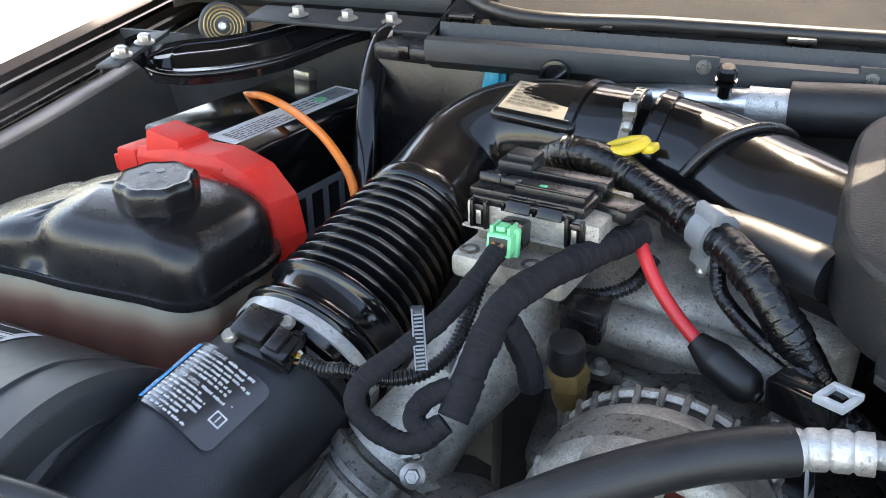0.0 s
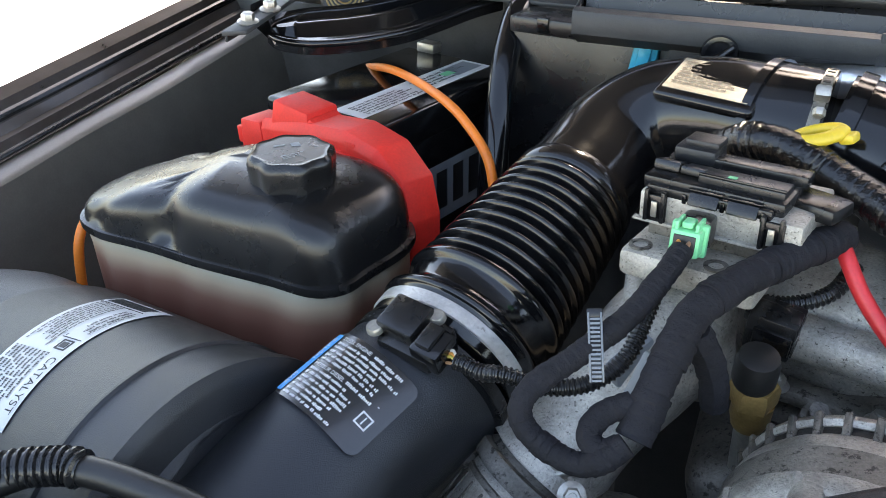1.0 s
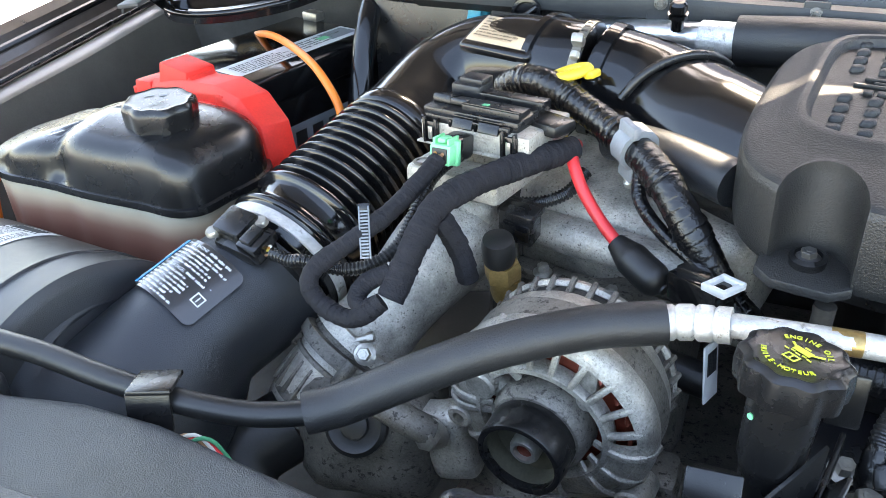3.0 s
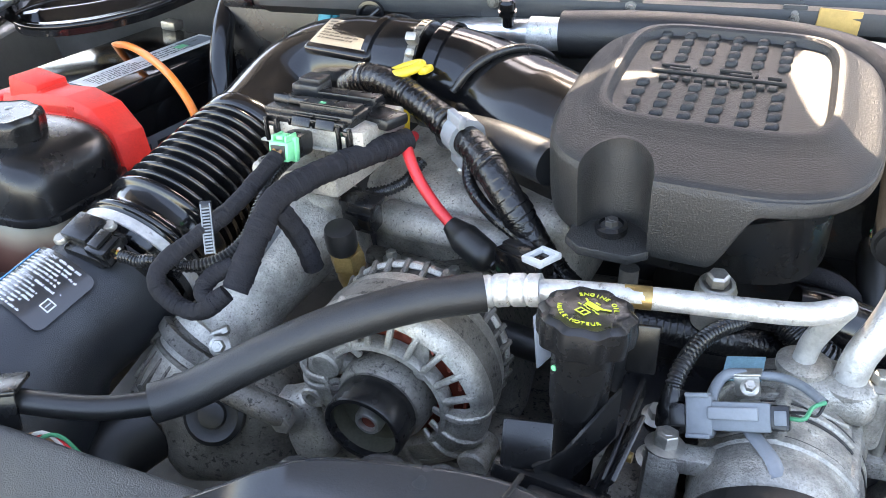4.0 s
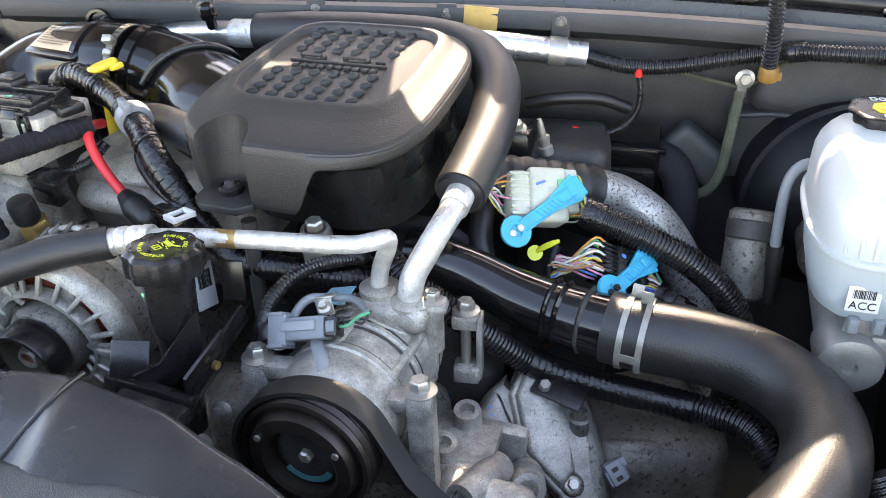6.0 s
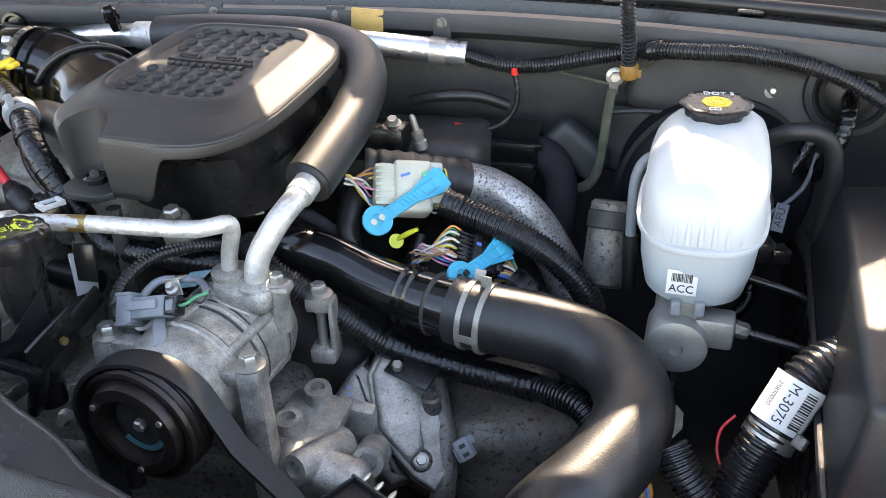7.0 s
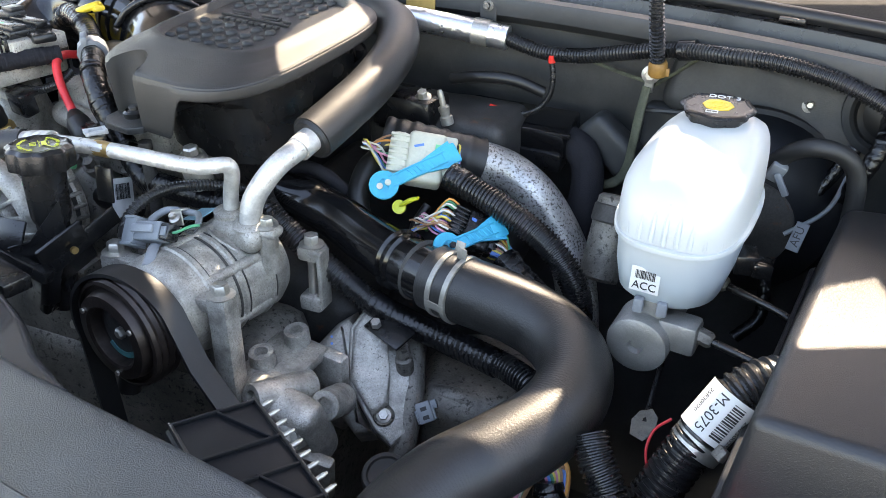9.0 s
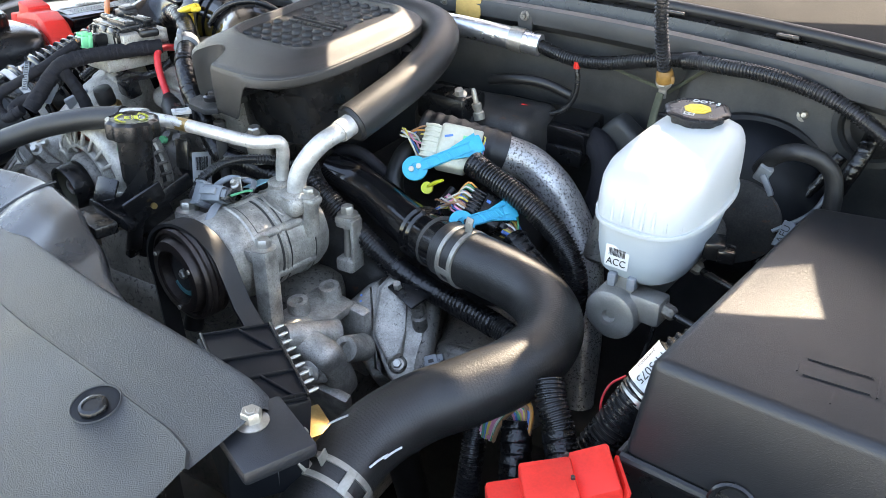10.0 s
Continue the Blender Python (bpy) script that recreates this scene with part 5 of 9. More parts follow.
ab = thing("alternator_bracket", (-0.1, 0.42, 1.0), "cast bracket with a large zinc bolt beside the alternator", "bracket")
part("arm", lump((0.045, 0.03, 0.075), pose(-0.085, 0.432, 1.04, 0, -20, 0), 0.01, 0.002, 40, 5.0), "cast", ab)
part("bolt", hexbolt((-0.095, 0.412, 1.062), (0, -1, 0.1), 0.0105, 0.012), "steel", ab)
part("block", moved(rbox(0.22, 0.05, 0.06, 0.012), pose(0.0, 0.46, 1.015)), "castdark", ab)

# oil filler
oc = thing("oil_filler", (0.165, 0.37, 1.06), "black oil filler cap with yellow print on its neck", "oil filler")
om = axes((0.163, 0.372, 1.232), (0.02, 0.06, 1)) @ pose(0, 0, 0, 0, 0, 160)
part("neck", lathe([(0.0155, -0.18), (0.0165, -0.09), (0.0175, -0.075), (0.0195, -0.072), (0.0208, -0.066), (0.0222, -0.02), (0.0222, -0.014), (0.0222, 0.0)], om, 36), "satin", oc, "black plastic filler neck")
part("dot", rod(om @ Vector((-0.006, -0.0205, -0.030)), om @ Vector((-0.006, -0.0222, -0.030)), 0.0022, 12), "green", oc, "green paint dot")
lid = part("cap", lathe([(0.0285, -0.012), (0.0325, -0.010), (0.0335, 0.0), (0.0325, 0.010), (0.0295, 0.0125), (0.0275, 0.0135), (0.0255, 0.0125)], om, 72, 10, 0.045), "satin", oc, "scalloped black cap")
cm = om @ pose(0, 0, 0.0129)


def arc_text(text, size, radius, mid, flip=False):
    """Letters set round a circle on the cap."""
    n = len(text)
    da = size * 0.74 / radius
    for i, ch in enumerate(text):
        if ch == " ":
            continue
        a = mid + (i - (n - 1) / 2) * (da if flip else -da)
        m = cm @ pose(radius * math.cos(a), radius * math.sin(a), 0.0003, 0, 0, math.degrees(a) + (90 if flip else -90))
        lettering("letter", ch, size, m, "ytext", lid)


arc_text("ENGINE OIL", 0.0052, 0.0185, math.pi / 2 + 0.1)
arc_text("HUILE-MOTEUR", 0.0048, 0.0195, -math.pi / 2 + 0.1, True)
part("oil_can_sign", join(bar(cm, 0.012, 0.005, 0, 0.005, 0.0004), moved(rbox(0.009, 0.0014, 0.0005, 0), cm @ pose(0.008, 0.0075, 0.0004, 0, 0, 35)), moved(rbox(0.006, 0.0014, 0.0005, 0), cm @ pose(-0.0075, 0.007, 0.0004, 0, 0, -30)), bar(cm, 0.004, 0.0014, 0, 0.0095, 0.0004), *[bar(cm, 0.003, 0.0009, -0.008 + i * 0.004, 0.0 + 0.0009 * (i % 2), 0.0004) for i in range(5)]), "ytext", lid)
part("book_sign", join(bar(cm, 0.008, 0.001, 0, -0.003, 0.0004), bar(cm, 0.008, 0.001, 0, -0.0085, 0.0004), bar(cm, 0.001, 0.0065, 0.004, -0.0057, 0.0004), bar(cm, 0.001, 0.0065, -0.004, -0.0057, 0.0004), bar(cm, 0.001, 0.0055, 0, -0.0057, 0.0004)), "ytext", lid)
bk = thing("filler_bracket", (0.15, 0.35, 1.08), "black pressed-steel bracket cradling the oil filler", "bracket")
part("left_plate", moved(rbox(0.036, 0.004, 0.034, 0.003), pose(0.131, 0.336, 1.149, -32, 0, 4)), "satin", bk)
part("base", moved(rbox(0.085, 0.014, 0.014, 0.003), pose(0.150, 0.325, 1.124, -12, 8, -6)), "satin", bk)
part("cheek", moved(rbox(0.004, 0.055, 0.075, 0.002), pose(0.190, 0.352, 1.130, 22, 22, -10)), "satin", bk)
part("foot", moved(rbox(0.012, 0.02, 0.06, 0.003), pose(0.172, 0.335, 1.09, 0, 20, 0)), "satin", bk)
part("wing", thick((np.array([(0.190, 0.359, 1.193), (0.189, 0.3585, 1.150), (0.146, 0.333, 1.100), (0.136, 0.3265, 1.140), (0.156, 0.339, 1.146)]), [[0, 1, 2, 3, 4]]), 0.003), "satin", bk)
part("right_arm", moved(rbox(0.004, 0.09, 0.022, 0.002), pose(0.197, 0.372, 1.14, 18, 0, -14)), "satin", bk)
part("back_plate", moved(rbox(0.022, 0.004, 0.04, 0.002), pose(0.203, 0.41, 1.19, -8, 0, 0)), "satin", bk)
part("rivet", rod((0.2, 0.352, 1.138), (0.204, 0.351, 1.138), 0.004), "brass", bk)
fp = thing("front_plate", (0.24, 0.46, 1.05), "black steel plate with two zinc bolts", "bracket")
part("plate", moved(rbox(0.11, 0.10, 0.006, 0.002), pose(0.245, 0.465, 1.088, 18, 0, -6)), "satin", fp)
part("bolt", hexbolt((0.222, 0.452, 1.092), (0, -0.3, 1), 0.0075, 0.009), "steel", fp)
part("bolt", hexbolt((0.22, 0.41, 1.085), (0, -0.3, 1), 0.0075, 0.009), "steel", fp)
part("rib", moved(rbox(0.02, 0.03, 0.045, 0.006), pose(0.25, 0.425, 1.07)), "satin", fp)
ps = thing("timing_cover", (0.2, 0.40, 0.9), "grimy cast front cover with small bolts", "engine casting")
part("dome", lump((0.10, 0.08, 0.13), pose(0.205, 0.415, 1.0, 0, 0, 0), 0.03, 0.004, 30, 2.0), "castdark", ps)
for p in ((0.185, 0.375, 1.062), (0.222, 0.365, 1.03), (0.16, 0.372, 1.02)):
    part("bolt", hexbolt(p, (0, -0.9, 0.4), 0.0068, 0.009), "steel", ps)
part("hose", tube([(0.215, 0.39, 1.03), (0.23, 0.375, 1.0), (0.225, 0.36, 0.95)], 0.014, 14, 0.006), "rubber", ps)

# engine control module with black clamp-down connector
ex = Vector((0.080, -0.019, 0.003)).normalized()
ey = Vector((0.22, 0.97, 0.0)).normalized()
ez = ex.cross(ey).normalized()
ey = ez.cross(ex)
em = Matrix((ex, ey, ez)).transposed().to_4x4()
em.translation = Vector((-0.116, 0.5685, 1.2645))
ecu = thing("fuel_control_module", (-0.11, 0.60, 1.2), "cast module with a black clamp-down connector on top", "control module")


def ecb(name, size, at, mat, bevel=0.002, label="", rx=0, rz=0):
    return part(name, moved(rbox(*size, bevel), em @ pose(*at, rx, 0, rz)), mat, ecu, label)


ecb("case", (0.114, 0.075, 0.022), (0.003, 0.0375, 0.0), "cast", 0.0025)
ecb("neck", (0.104, 0.07, 0.02), (0.003, 0.043, -0.018), "castdark", 0.002)
ecb("foot", (0.10, 0.105, 0.022), (-0.006, 0.026, -0.036), "cast", 0.006)
for x, y in ((-0.044, -0.014), (0.012, -0.015)):
    part("boss", lathe([(0.0085, 0), (0.0085, 0.0015), (0.0055, 0.0018), (0.005, -0.003)], em @ pose(x, y, -0.0255), 24), "castdark", ecu)
ecb("lip", (0.118, 0.006, 0.0022), (0.002, -0.0005, -0.0105), "cast", 0.0008)
ecb("connector", (0.100, 0.060, 0.010), (-0.005, 0.0365, 0.0155), "satin", 0.002, "black connector shell")
ecb("front_step", (0.088, 0.016, 0.008), (-0.005, 0.0085, 0.0125), "satin", 0.0015)
ecb("upper_rail", (0.060, 0.020, 0.008), (0.012, 0.024, 0.0215), "satin", 0.0015)
ecb("rail_edge", (0.060, 0.002, 0.003), (0.012, 0.0155, 0.0255), "gloss", 0.0006)
ecb("back_rail", (0.096, 0.016, 0.009), (0.0, 0.052, 0.0225), "satin", 0.0015)
ecb("end_cover", (0.040, 0.030, 0.012), (0.056, 0.042, 0.010), "satin", 0.004, "", 0, -14)
ecb("latch_block", (0.032, 0.026, 0.012), (-0.033, 0.056, 0.026), "fuse", 0.003, "dusty dark grey slide latch")
ecb("latch_top", (0.026, 0.020, 0.006), (-0.030, 0.058, 0.034), "fuse", 0.002)
ecb("slide", (0.020, 0.024, 0.008), (-0.044, 0.032, 0.021), "satin", 0.002, "", -18)
ecb("wedge", (0.018, 0.020, 0.006), (-0.024, 0.028, 0.0225), "satin", 0.0015, "", -14)
for x in (-0.0075, 0.0195):
    ecb("pad", (0.021, 0.0035, 0.0095), (x, 0.0005, 0.0128), "satin", 0.0012, "", -30)
    ecb("pad_frame", (0.024, 0.003, 0.0016), (x, 0.004, 0.0182), "gloss", 0.0005)
    for d in (-0.0135, 0.0135):
        ecb("tooth", (0.003, 0.006, 0.007), (x + d, 0.002, 0.0115), "gloss", 0.0008)
for x in (-0.041, 0.041):
    ecb("latch", (0.0165, 0.003, 0.021), (x, -0.0012, 0.0), "gloss", 0.0008)
    for d in (-0.0062, 0.0062):
        ecb("latch_leg", (0.0032, 0.005, 0.024), (x + d, -0.0022, 0.0022), "satin", 0.001)
    ecb("slot", (0.0045, 0.0016, 0.012), (x, -0.0033, 0.0), "steel", 0.0005)
ecb("green_mark", (0.006, 0.004, 0.0008), (0.004, 0.021, 0.0258), "green", 0)
gc = thing("green_connector", (-0.125, 0.53, 1.24), "bright green wire plug on the module", "connector")
gm = axes((-0.1275, 0.5275, 1.2655), (-0.10, -0.85, 0.12), (0, 0.2, 1)) @ Matrix.Scale(0.84, 4)
part("socket", moved(rbox(0.026, 0.026, 0.034, 0.004), gm @ pose(0, 0, -0.034)), "satin", gc)
part("body", moved(rbox(0.024, 0.022, 0.022, 0.003), gm @ pose(0, 0, -0.008)), "green", gc)
part("collar", moved(rbox(0.029, 0.027, 0.008, 0.002), gm @ pose(0, 0, -0.014)), "green", gc)
for x in (-0.008, 0.008):
    part("latch_side", moved(rbox(0.003, 0.007, 0.022, 0.001), gm @ pose(x, 0.0135, -0.010)), "green", gc)
part("latch", moved(rbox(0.009, 0.005, 0.016, 0.0015), gm @ pose(0, 0.0145, -0.008)), "green", gc)
# black block paints the shade of the open plug mouth
part("mouth", moved(rbox(0.017, 0.015, 0.002, 0.0005), gm @ pose(0, 0, 0.0035)), "ink", gc)
for i, k in enumerate(("w_o", "w_y", "w_n")):
    part("wire", rod(gm @ Vector((-0.004 + 0.004 * i, 0.003 - 0.003 * (i % 2), 0.002)), gm @ Vector((-0.004 + 0.004 * i, -0.001, 0.012)), 0.0016, 8), k, gc)

# harness in black tape and cloth
harness("taped_loom", "thick wiring loom wound in shiny black tape", "wiring loom", [(-0.13, 0.712, 1.262), (-0.105, 0.70, 1.277), (-0.075, 0.686, 1.279), (-0.03, 0.658, 1.268), (0.006, 0.624, 1.262), (0.035, 0.592, 1.258), (0.057, 0.566, 1.248), (0.078, 0.55, 1.226), (0.098, 0.542, 1.20), (0.118, 0.535, 1.172), (0.15, 0.52, 1.15), (0.18, 0.515, 1.13)], 0.0146, 0.0085, 24, 0.035, 0.03, 0.0011, 0.0, "tape", ((0.06, 0.014), (0.2, 0.012), (0.36, 0.016), (0.55, 0.012), (0.66, 0.02), (0.8, 0.014)), "tape")
solid("taped_loom", wrapped([(0.03, 0.60, 1.245), (0.035, 0.58, 1.225), (0.06, 0.555, 1.21), (0.09, 0.535, 1.20), (0.112, 0.52, 1.188), (0.13, 0.505, 1.175)], 0.0062, 0.0045, 14, 0.06, 0.03, 0.00095), "tape", "thin taped branch of the wiring loom", "wiring loom", angle=25)
cl = thing("loom_clip", (0.02, 0.60, 1.24), "pale grey plastic clip round the wiring loom", "clip")
cm2 = axes((0.022, 0.607, 1.262), (0.66, -0.72, -0.12))
part("band", lathe([(0.0175, -0.009), (0.0195, -0.009), (0.0195, 0.009), (0.0175, 0.009)], cm2, 12), "ltgrey", cl)
part("foot", moved(rbox(0.02, 0.02, 0.022, 0.002), cm2 @ pose(0.004, -0.022, 0)), "ltgrey", cl)
part("rib", moved(rbox(0.008, 0.012, 0.024, 0.002), cm2 @ pose(-0.008, 0.018, 0)), "ltgrey", cl)
part("pin", moved(lathe([(0.004, 0), (0.005, 0.003), (0.003, 0.004), (0.005, 0.007), (0.003, 0.012)], None, 12), axes(cm2 @ Vector((0.0, -0.03, 0.0)), (0, 0.1, -1))), "steel", cl)
harness("cloth_harness", "looped cable bundle in dark cloth tape", "wiring loom", [(-0.128, 0.522, 1.2635), (-0.135, 0.50, 1.253), (-0.15, 0.47, 1.236), (-0.172, 0.445, 1.219), (-0.191, 0.426, 1.206), (-0.198, 0.414, 1.196), (-0.194, 0.408, 1.184), (-0.178, 0.404, 1.175), (-0.157, 0.398, 1.175), (-0.142, 0.40, 1.182), (-0.131, 0.408, 1.191)], 0.0077, 0.007, 18, 0.07, 0.05, 0.0014, 3.0, "cloth", ((0.12, 0.012), (0.3, 0.01), (0.52, 0.014), (0.74, 0.012), (0.9, 0.012)), "cloth")
harness("cloth_harness", "thick cable bundle in dark cloth tape", "wiring loom", [(-0.03, 0.602, 1.255), (-0.06, 0.56, 1.254), (-0.09, 0.515, 1.252), (-0.110, 0.48, 1.246), (-0.118, 0.457, 1.228), (-0.124, 0.437, 1.207), (-0.129, 0.418, 1.187)], 0.0112, 0.009, 20, 0.06, 0.06, 0.0014, 9.0, "cloth", ((0.08, 0.016), (0.28, 0.014), (0.5, 0.018), (0.72, 0.016), (0.88, 0.02)), "cloth")
solid("cloth_harness", wrapped([(-0.134, 0.432, 1.203), (-0.149, 0.422, 1.197), (-0.154, 0.41, 1.189), (-0.145, 0.404, 1.184), (-0.133, 0.409, 1.188)], 0.0078, 0.008, 18, 0.07, 0.06, seed=5.0), "cloth", "short folded cloth-taped cable end", "wiring loom", angle=25)
hcl = thing("harness_clip", (-0.134, 0.462, 1.185), "pale grey-green harness clip on the coolant housing", "clip")
part("body", moved(rbox(0.010, 0.012, 0.034, 0.002), axes((-0.134, 0.462, 1.200), (0.25, 0.5, 0.8))), "ltgrey", hcl)
part("tab", moved(rbox(0.008, 0.010, 0.010, 0.0015), axes((-0.144, 0.450, 1.184), (0.25, 0.5, 0.8))), "cream", hcl)
solid("cloth_tape", wrapped([(-0.108, 0.474, 1.236), (-0.099, 0.480, 1.216), (-0.092, 0.486, 1.192), (-0.090, 0.49, 1.172)], 0.0095, 0.012, 14, 0.08, 0.12, seed=11.0), "cloth", "loose flap of dark cloth tape", "tape", angle=25)
solid("conduit", corrugated([(-0.018, 0.605, 1.232), (-0.03, 0.585, 1.218), (-0.055, 0.572, 1.210), (-0.085, 0.568, 1.210), (-0.115, 0.57, 1.214), (-0.145, 0.562, 1.215), (-0.155, 0.535, 1.20)], 0.0062), "conduit", "thin black corrugated conduit below the module", "conduit")
solid("conduit", corrugated([tuple(PLUG + Vector((0.007, -0.003, 0.0))), (-0.248, 0.447, 1.186), (-0.236, 0.445, 1.185), (-0.22, 0.445, 1.188), (-0.19, 0.452, 1.182), (-0.165, 0.462, 1.187), (-0.148, 0.48, 1.20), (-0.142, 0.505, 1.222), (-0.138, 0.53, 1.240), (-0.128, 0.556, 1.25)], 0.0062), "conduit", "thin black corrugated conduit from the airflow sensor", "conduit")
for i, (k, o) in enumerate((("w_y", 0.0), ("w_w", 0.003), ("w_n", -0.003), ("w_o", 0.0015))):
    solid("wire", tube([tuple(PLUG + Vector((0, o, o))), tuple(PLUG + Vector((0.004, -0.002 + o, 0.002 + o))), tuple(PLUG + Vector((0.009, -0.004, o * 0.5)))], 0.0011, 6, 0.004), k, "thin coloured wire at the sensor plug", "wire", "sensor wires")
ti = thing("cable_tie", (-0.168, 0.452, 1.19), "grey ridged cable tie round the harness", "cable tie")
tie_y = Vector((-0.009, 0.019, 0.031)).normalized()
tie_z = Vector((0.25, -0.8, 0.5))
tie_z = (tie_z - tie_y * tie_z.dot(tie_y)).normalized()
tm = Matrix((tie_y.cross(tie_z), tie_y, tie_z)).transposed().to_4x4()
tm.translation = Vector((-0.1625, 0.447, 1.226))
part("strap", moved(rbox(0.0085, 0.043, 0.0016, 0.0005), tm), "satin", ti)
part("edge", join(*[moved(rbox(0.0013, 0.043, 0.0026, 0.0004), tm @ pose(x, 0, 0.0005)) for x in (-0.0039, 0.0039)]), "greyc", ti)
part("head", moved(rbox(0.010, 0.006, 0.005, 0.0012), tm @ pose(0.0, 0.021, -0.001)), "satin", ti)
for i in range(15):
    part("tooth", moved(rbox(0.006, 0.0013, 0.0014, 0), tm @ pose(0, -0.0205 + i * 0.0027, 0.0013)), "greyc", ti)
solid("oil_sensor", join(lathe([(0.013, 0), (0.0145, 0.004), (0.0145, 0.02), (0.013, 0.026), (0.009, 0.027)], axes((-0.069, 0.512, 1.181), (0.02, -0.25, 1)), 24)), "rubber", "black rubber cap on the pressure switch", "sensor cap")
bs = thing("pressure_switch", (-0.068, 0.53, 1.1), "brass pressure switch on a steel stem", "sensor")
part("hexagon", lathe([(0.0165, 0), (0.0165, 0.014), (0.0145, 0.018)], axes((-0.067, 0.518, 1.163), (0.02, -0.25, 1)), 6), "brass", bs)
part("barrel", lathe([(0.012, 0), (0.014, 0.01), (0.014, 0.026)], axes((-0.066, 0.525, 1.137), (0.02, -0.25, 1)), 20), "brass", bs)
part("stem", rod((-0.064, 0.54, 1.08), (-0.066, 0.525, 1.138), 0.009, 14), "steel", bs)
iz = thing("injector_line", (-0.01, 0.57, 1.09), "steel fuel line fittings below the valve cover", "fuel fitting")
for k, (x, y, z) in enumerate(((-0.022, 0.565, 1.12), (0.02, 0.552, 1.118), (0.05, 0.545, 1.122))):
    part("fitting", join(lathe([(0.009, -0.01), (0.011, 0), (0.011, 0.012), (0.007, 0.014), (0.007, 0.024)], axes((x, y, z), (0.05, -0.5, 0.8)), 12)), "castdark", iz)
part("cap", rod((0.022, 0.535, 1.13), (0.022, 0.528, 1.133), 0.006), "green", iz, "green plastic cap")
part("rail", tube([(-0.07, 0.57, 1.09), (-0.01, 0.555, 1.095), (0.06, 0.54, 1.09), (0.12, 0.53, 1.085)], 0.016, 14, 0.008), "rubber", iz)

rw = thing("charging_cable", (0.0, 0.58, 1.15), "red charging cable ending in a black rubber boot", "cable")
part("cable", tube([(-0.034, 0.632, 1.245), (-0.033, 0.613, 1.250), (-0.030, 0.598, 1.250), (-0.025, 0.586, 1.244), (-0.012, 0.574, 1.226), (0.008, 0.562, 1.206), (0.03, 0.55, 1.19)], 0.0056, 14, 0.005), "redwire", rw)
part("boot", tube([(0.022, 0.554, 1.195), (0.032, 0.548, 1.190), (0.044, 0.540, 1.185), (0.058, 0.531, 1.180), (0.068, 0.525, 1.176), (0.071, 0.523, 1.175)], lambda s: (0.0085 + 0.0065 * min(1, s / 0.02)) * (1.0 if s < 0.046 else max(0.35, math.sqrt(max(0.0, 1 - ((s - 0.046) / 0.0142) ** 2)))), 24, 0.0022), "rubber", rw, "black rubber terminal boot", 60)
ag = thing("alternator_plug", (0.115, 0.50, 1.17), "black plug with a pale locking tab", "connector")
pm2 = axes((0.113, 0.497, 1.192), (0.75, -0.55, 0.1))
part("body", moved(rbox(0.024, 0.026, 0.05, 0.003), pm2 @ pose(0, 0, -0.018)), "gloss", ag)
for x in (-0.0105, 0.0105):
    part("tab_side", moved(rbox(0.005, 0.006, 0.022, 0.001), pm2 @ pose(x, 0.014, 0.004)), "white", ag, "pale locking tab")
for z in (-0.005, 0.013):
    part("tab_bar", moved(rbox(0.018, 0.005, 0.005, 0.001), pm2 @ pose(0, 0.014, z)), "white", ag, "pale locking tab")
part("latch", moved(rbox(0.010, 0.006, 0.03, 0.001), pm2 @ pose(0, 0.014, -0.024)), "satin", ag)

# refrigerant hose with foam sleeve, crimp and liquid pipe
rh = thing("refrigerant_hose", (-0.05, 0.36, 1.1), "rubber refrigerant hose with black foam sleeve and aluminium crimp", "refrigerant hose")
part("hose", tube([(-0.49, 0.215, 1.155), (-0.47, 0.253, 1.168), (-0.435, 0.277, 1.172), (-0.37, 0.283, 1.170), (-0.30, 0.282, 1.164), (-0.24, 0.285, 1.158), (-0.185, 0.297, 1.152), (-0.14, 0.318, 1.15)], 0.0095, 16, 0.008), "rubber", rh)
part("sleeve", tube([(-0.15, 0.313, 1.15), (-0.125, 0.328, 1.155), (-0.08, 0.352, 1.175), (-0.028, 0.378, 1.195), (0.03, 0.405, 1.208), (0.082, 0.423, 1.214)], 0.0158, 24, 0.007), "foam", rh, "black foam sleeve")
part("crimp", tube([(0.078, 0.422, 1.2135), (0.10, 0.425, 1.217), (0.125, 0.424, 1.221)], 0.0118, 22, 0.0022, shape=lambda s, a: 1 + (0.08 if (s % 0.013) < 0.009 else -0.06) + 0.03 * math.cos(6 * a)), "alu", rh, "crimped aluminium ferrule")
part("pipe", tube([(0.12, 0.4245, 1.2205), (0.16, 0.424, 1.224), (0.22, 0.428, 1.2235), (0.27, 0.433, 1.2205), (0.31, 0.437, 1.2195), (0.330, 0.441, 1.2225), (0.3395, 0.448, 1.222), (0.3375, 0.457, 1.208), (0.328, 0.463, 1.18), (0.325, 0.464, 1.16)], 0.0086, 18, 0.004), "alu", rh, "bare aluminium pipe")
part("stain", tube([(0.185, 0.4257, 1.224), (0.205, 0.427, 1.2238)], 0.0089, 18, 0.004), "brass", rh, "brown stained band")
solid("conduit", corrugated([(-0.47, 0.20, 1.11), (-0.49, 0.225, 1.15), (-0.475, 0.255, 1.170), (-0.44, 0.276, 1.173), (-0.425, 0.279, 1.1725)], 0.0125, 0.005), "conduit", "corrugated sleeve on the refrigerant hose", "conduit")
hc1 = thing("hose_clip", (-0.25, 0.283, 1.14), "black steel clip holding the refrigerant hose", "clip")
part("strip", moved(rbox(0.032, 0.034, 0.004, 0.001), pose(-0.255, 0.284, 1.171, -12, 0, 22)), "satin", hc1)
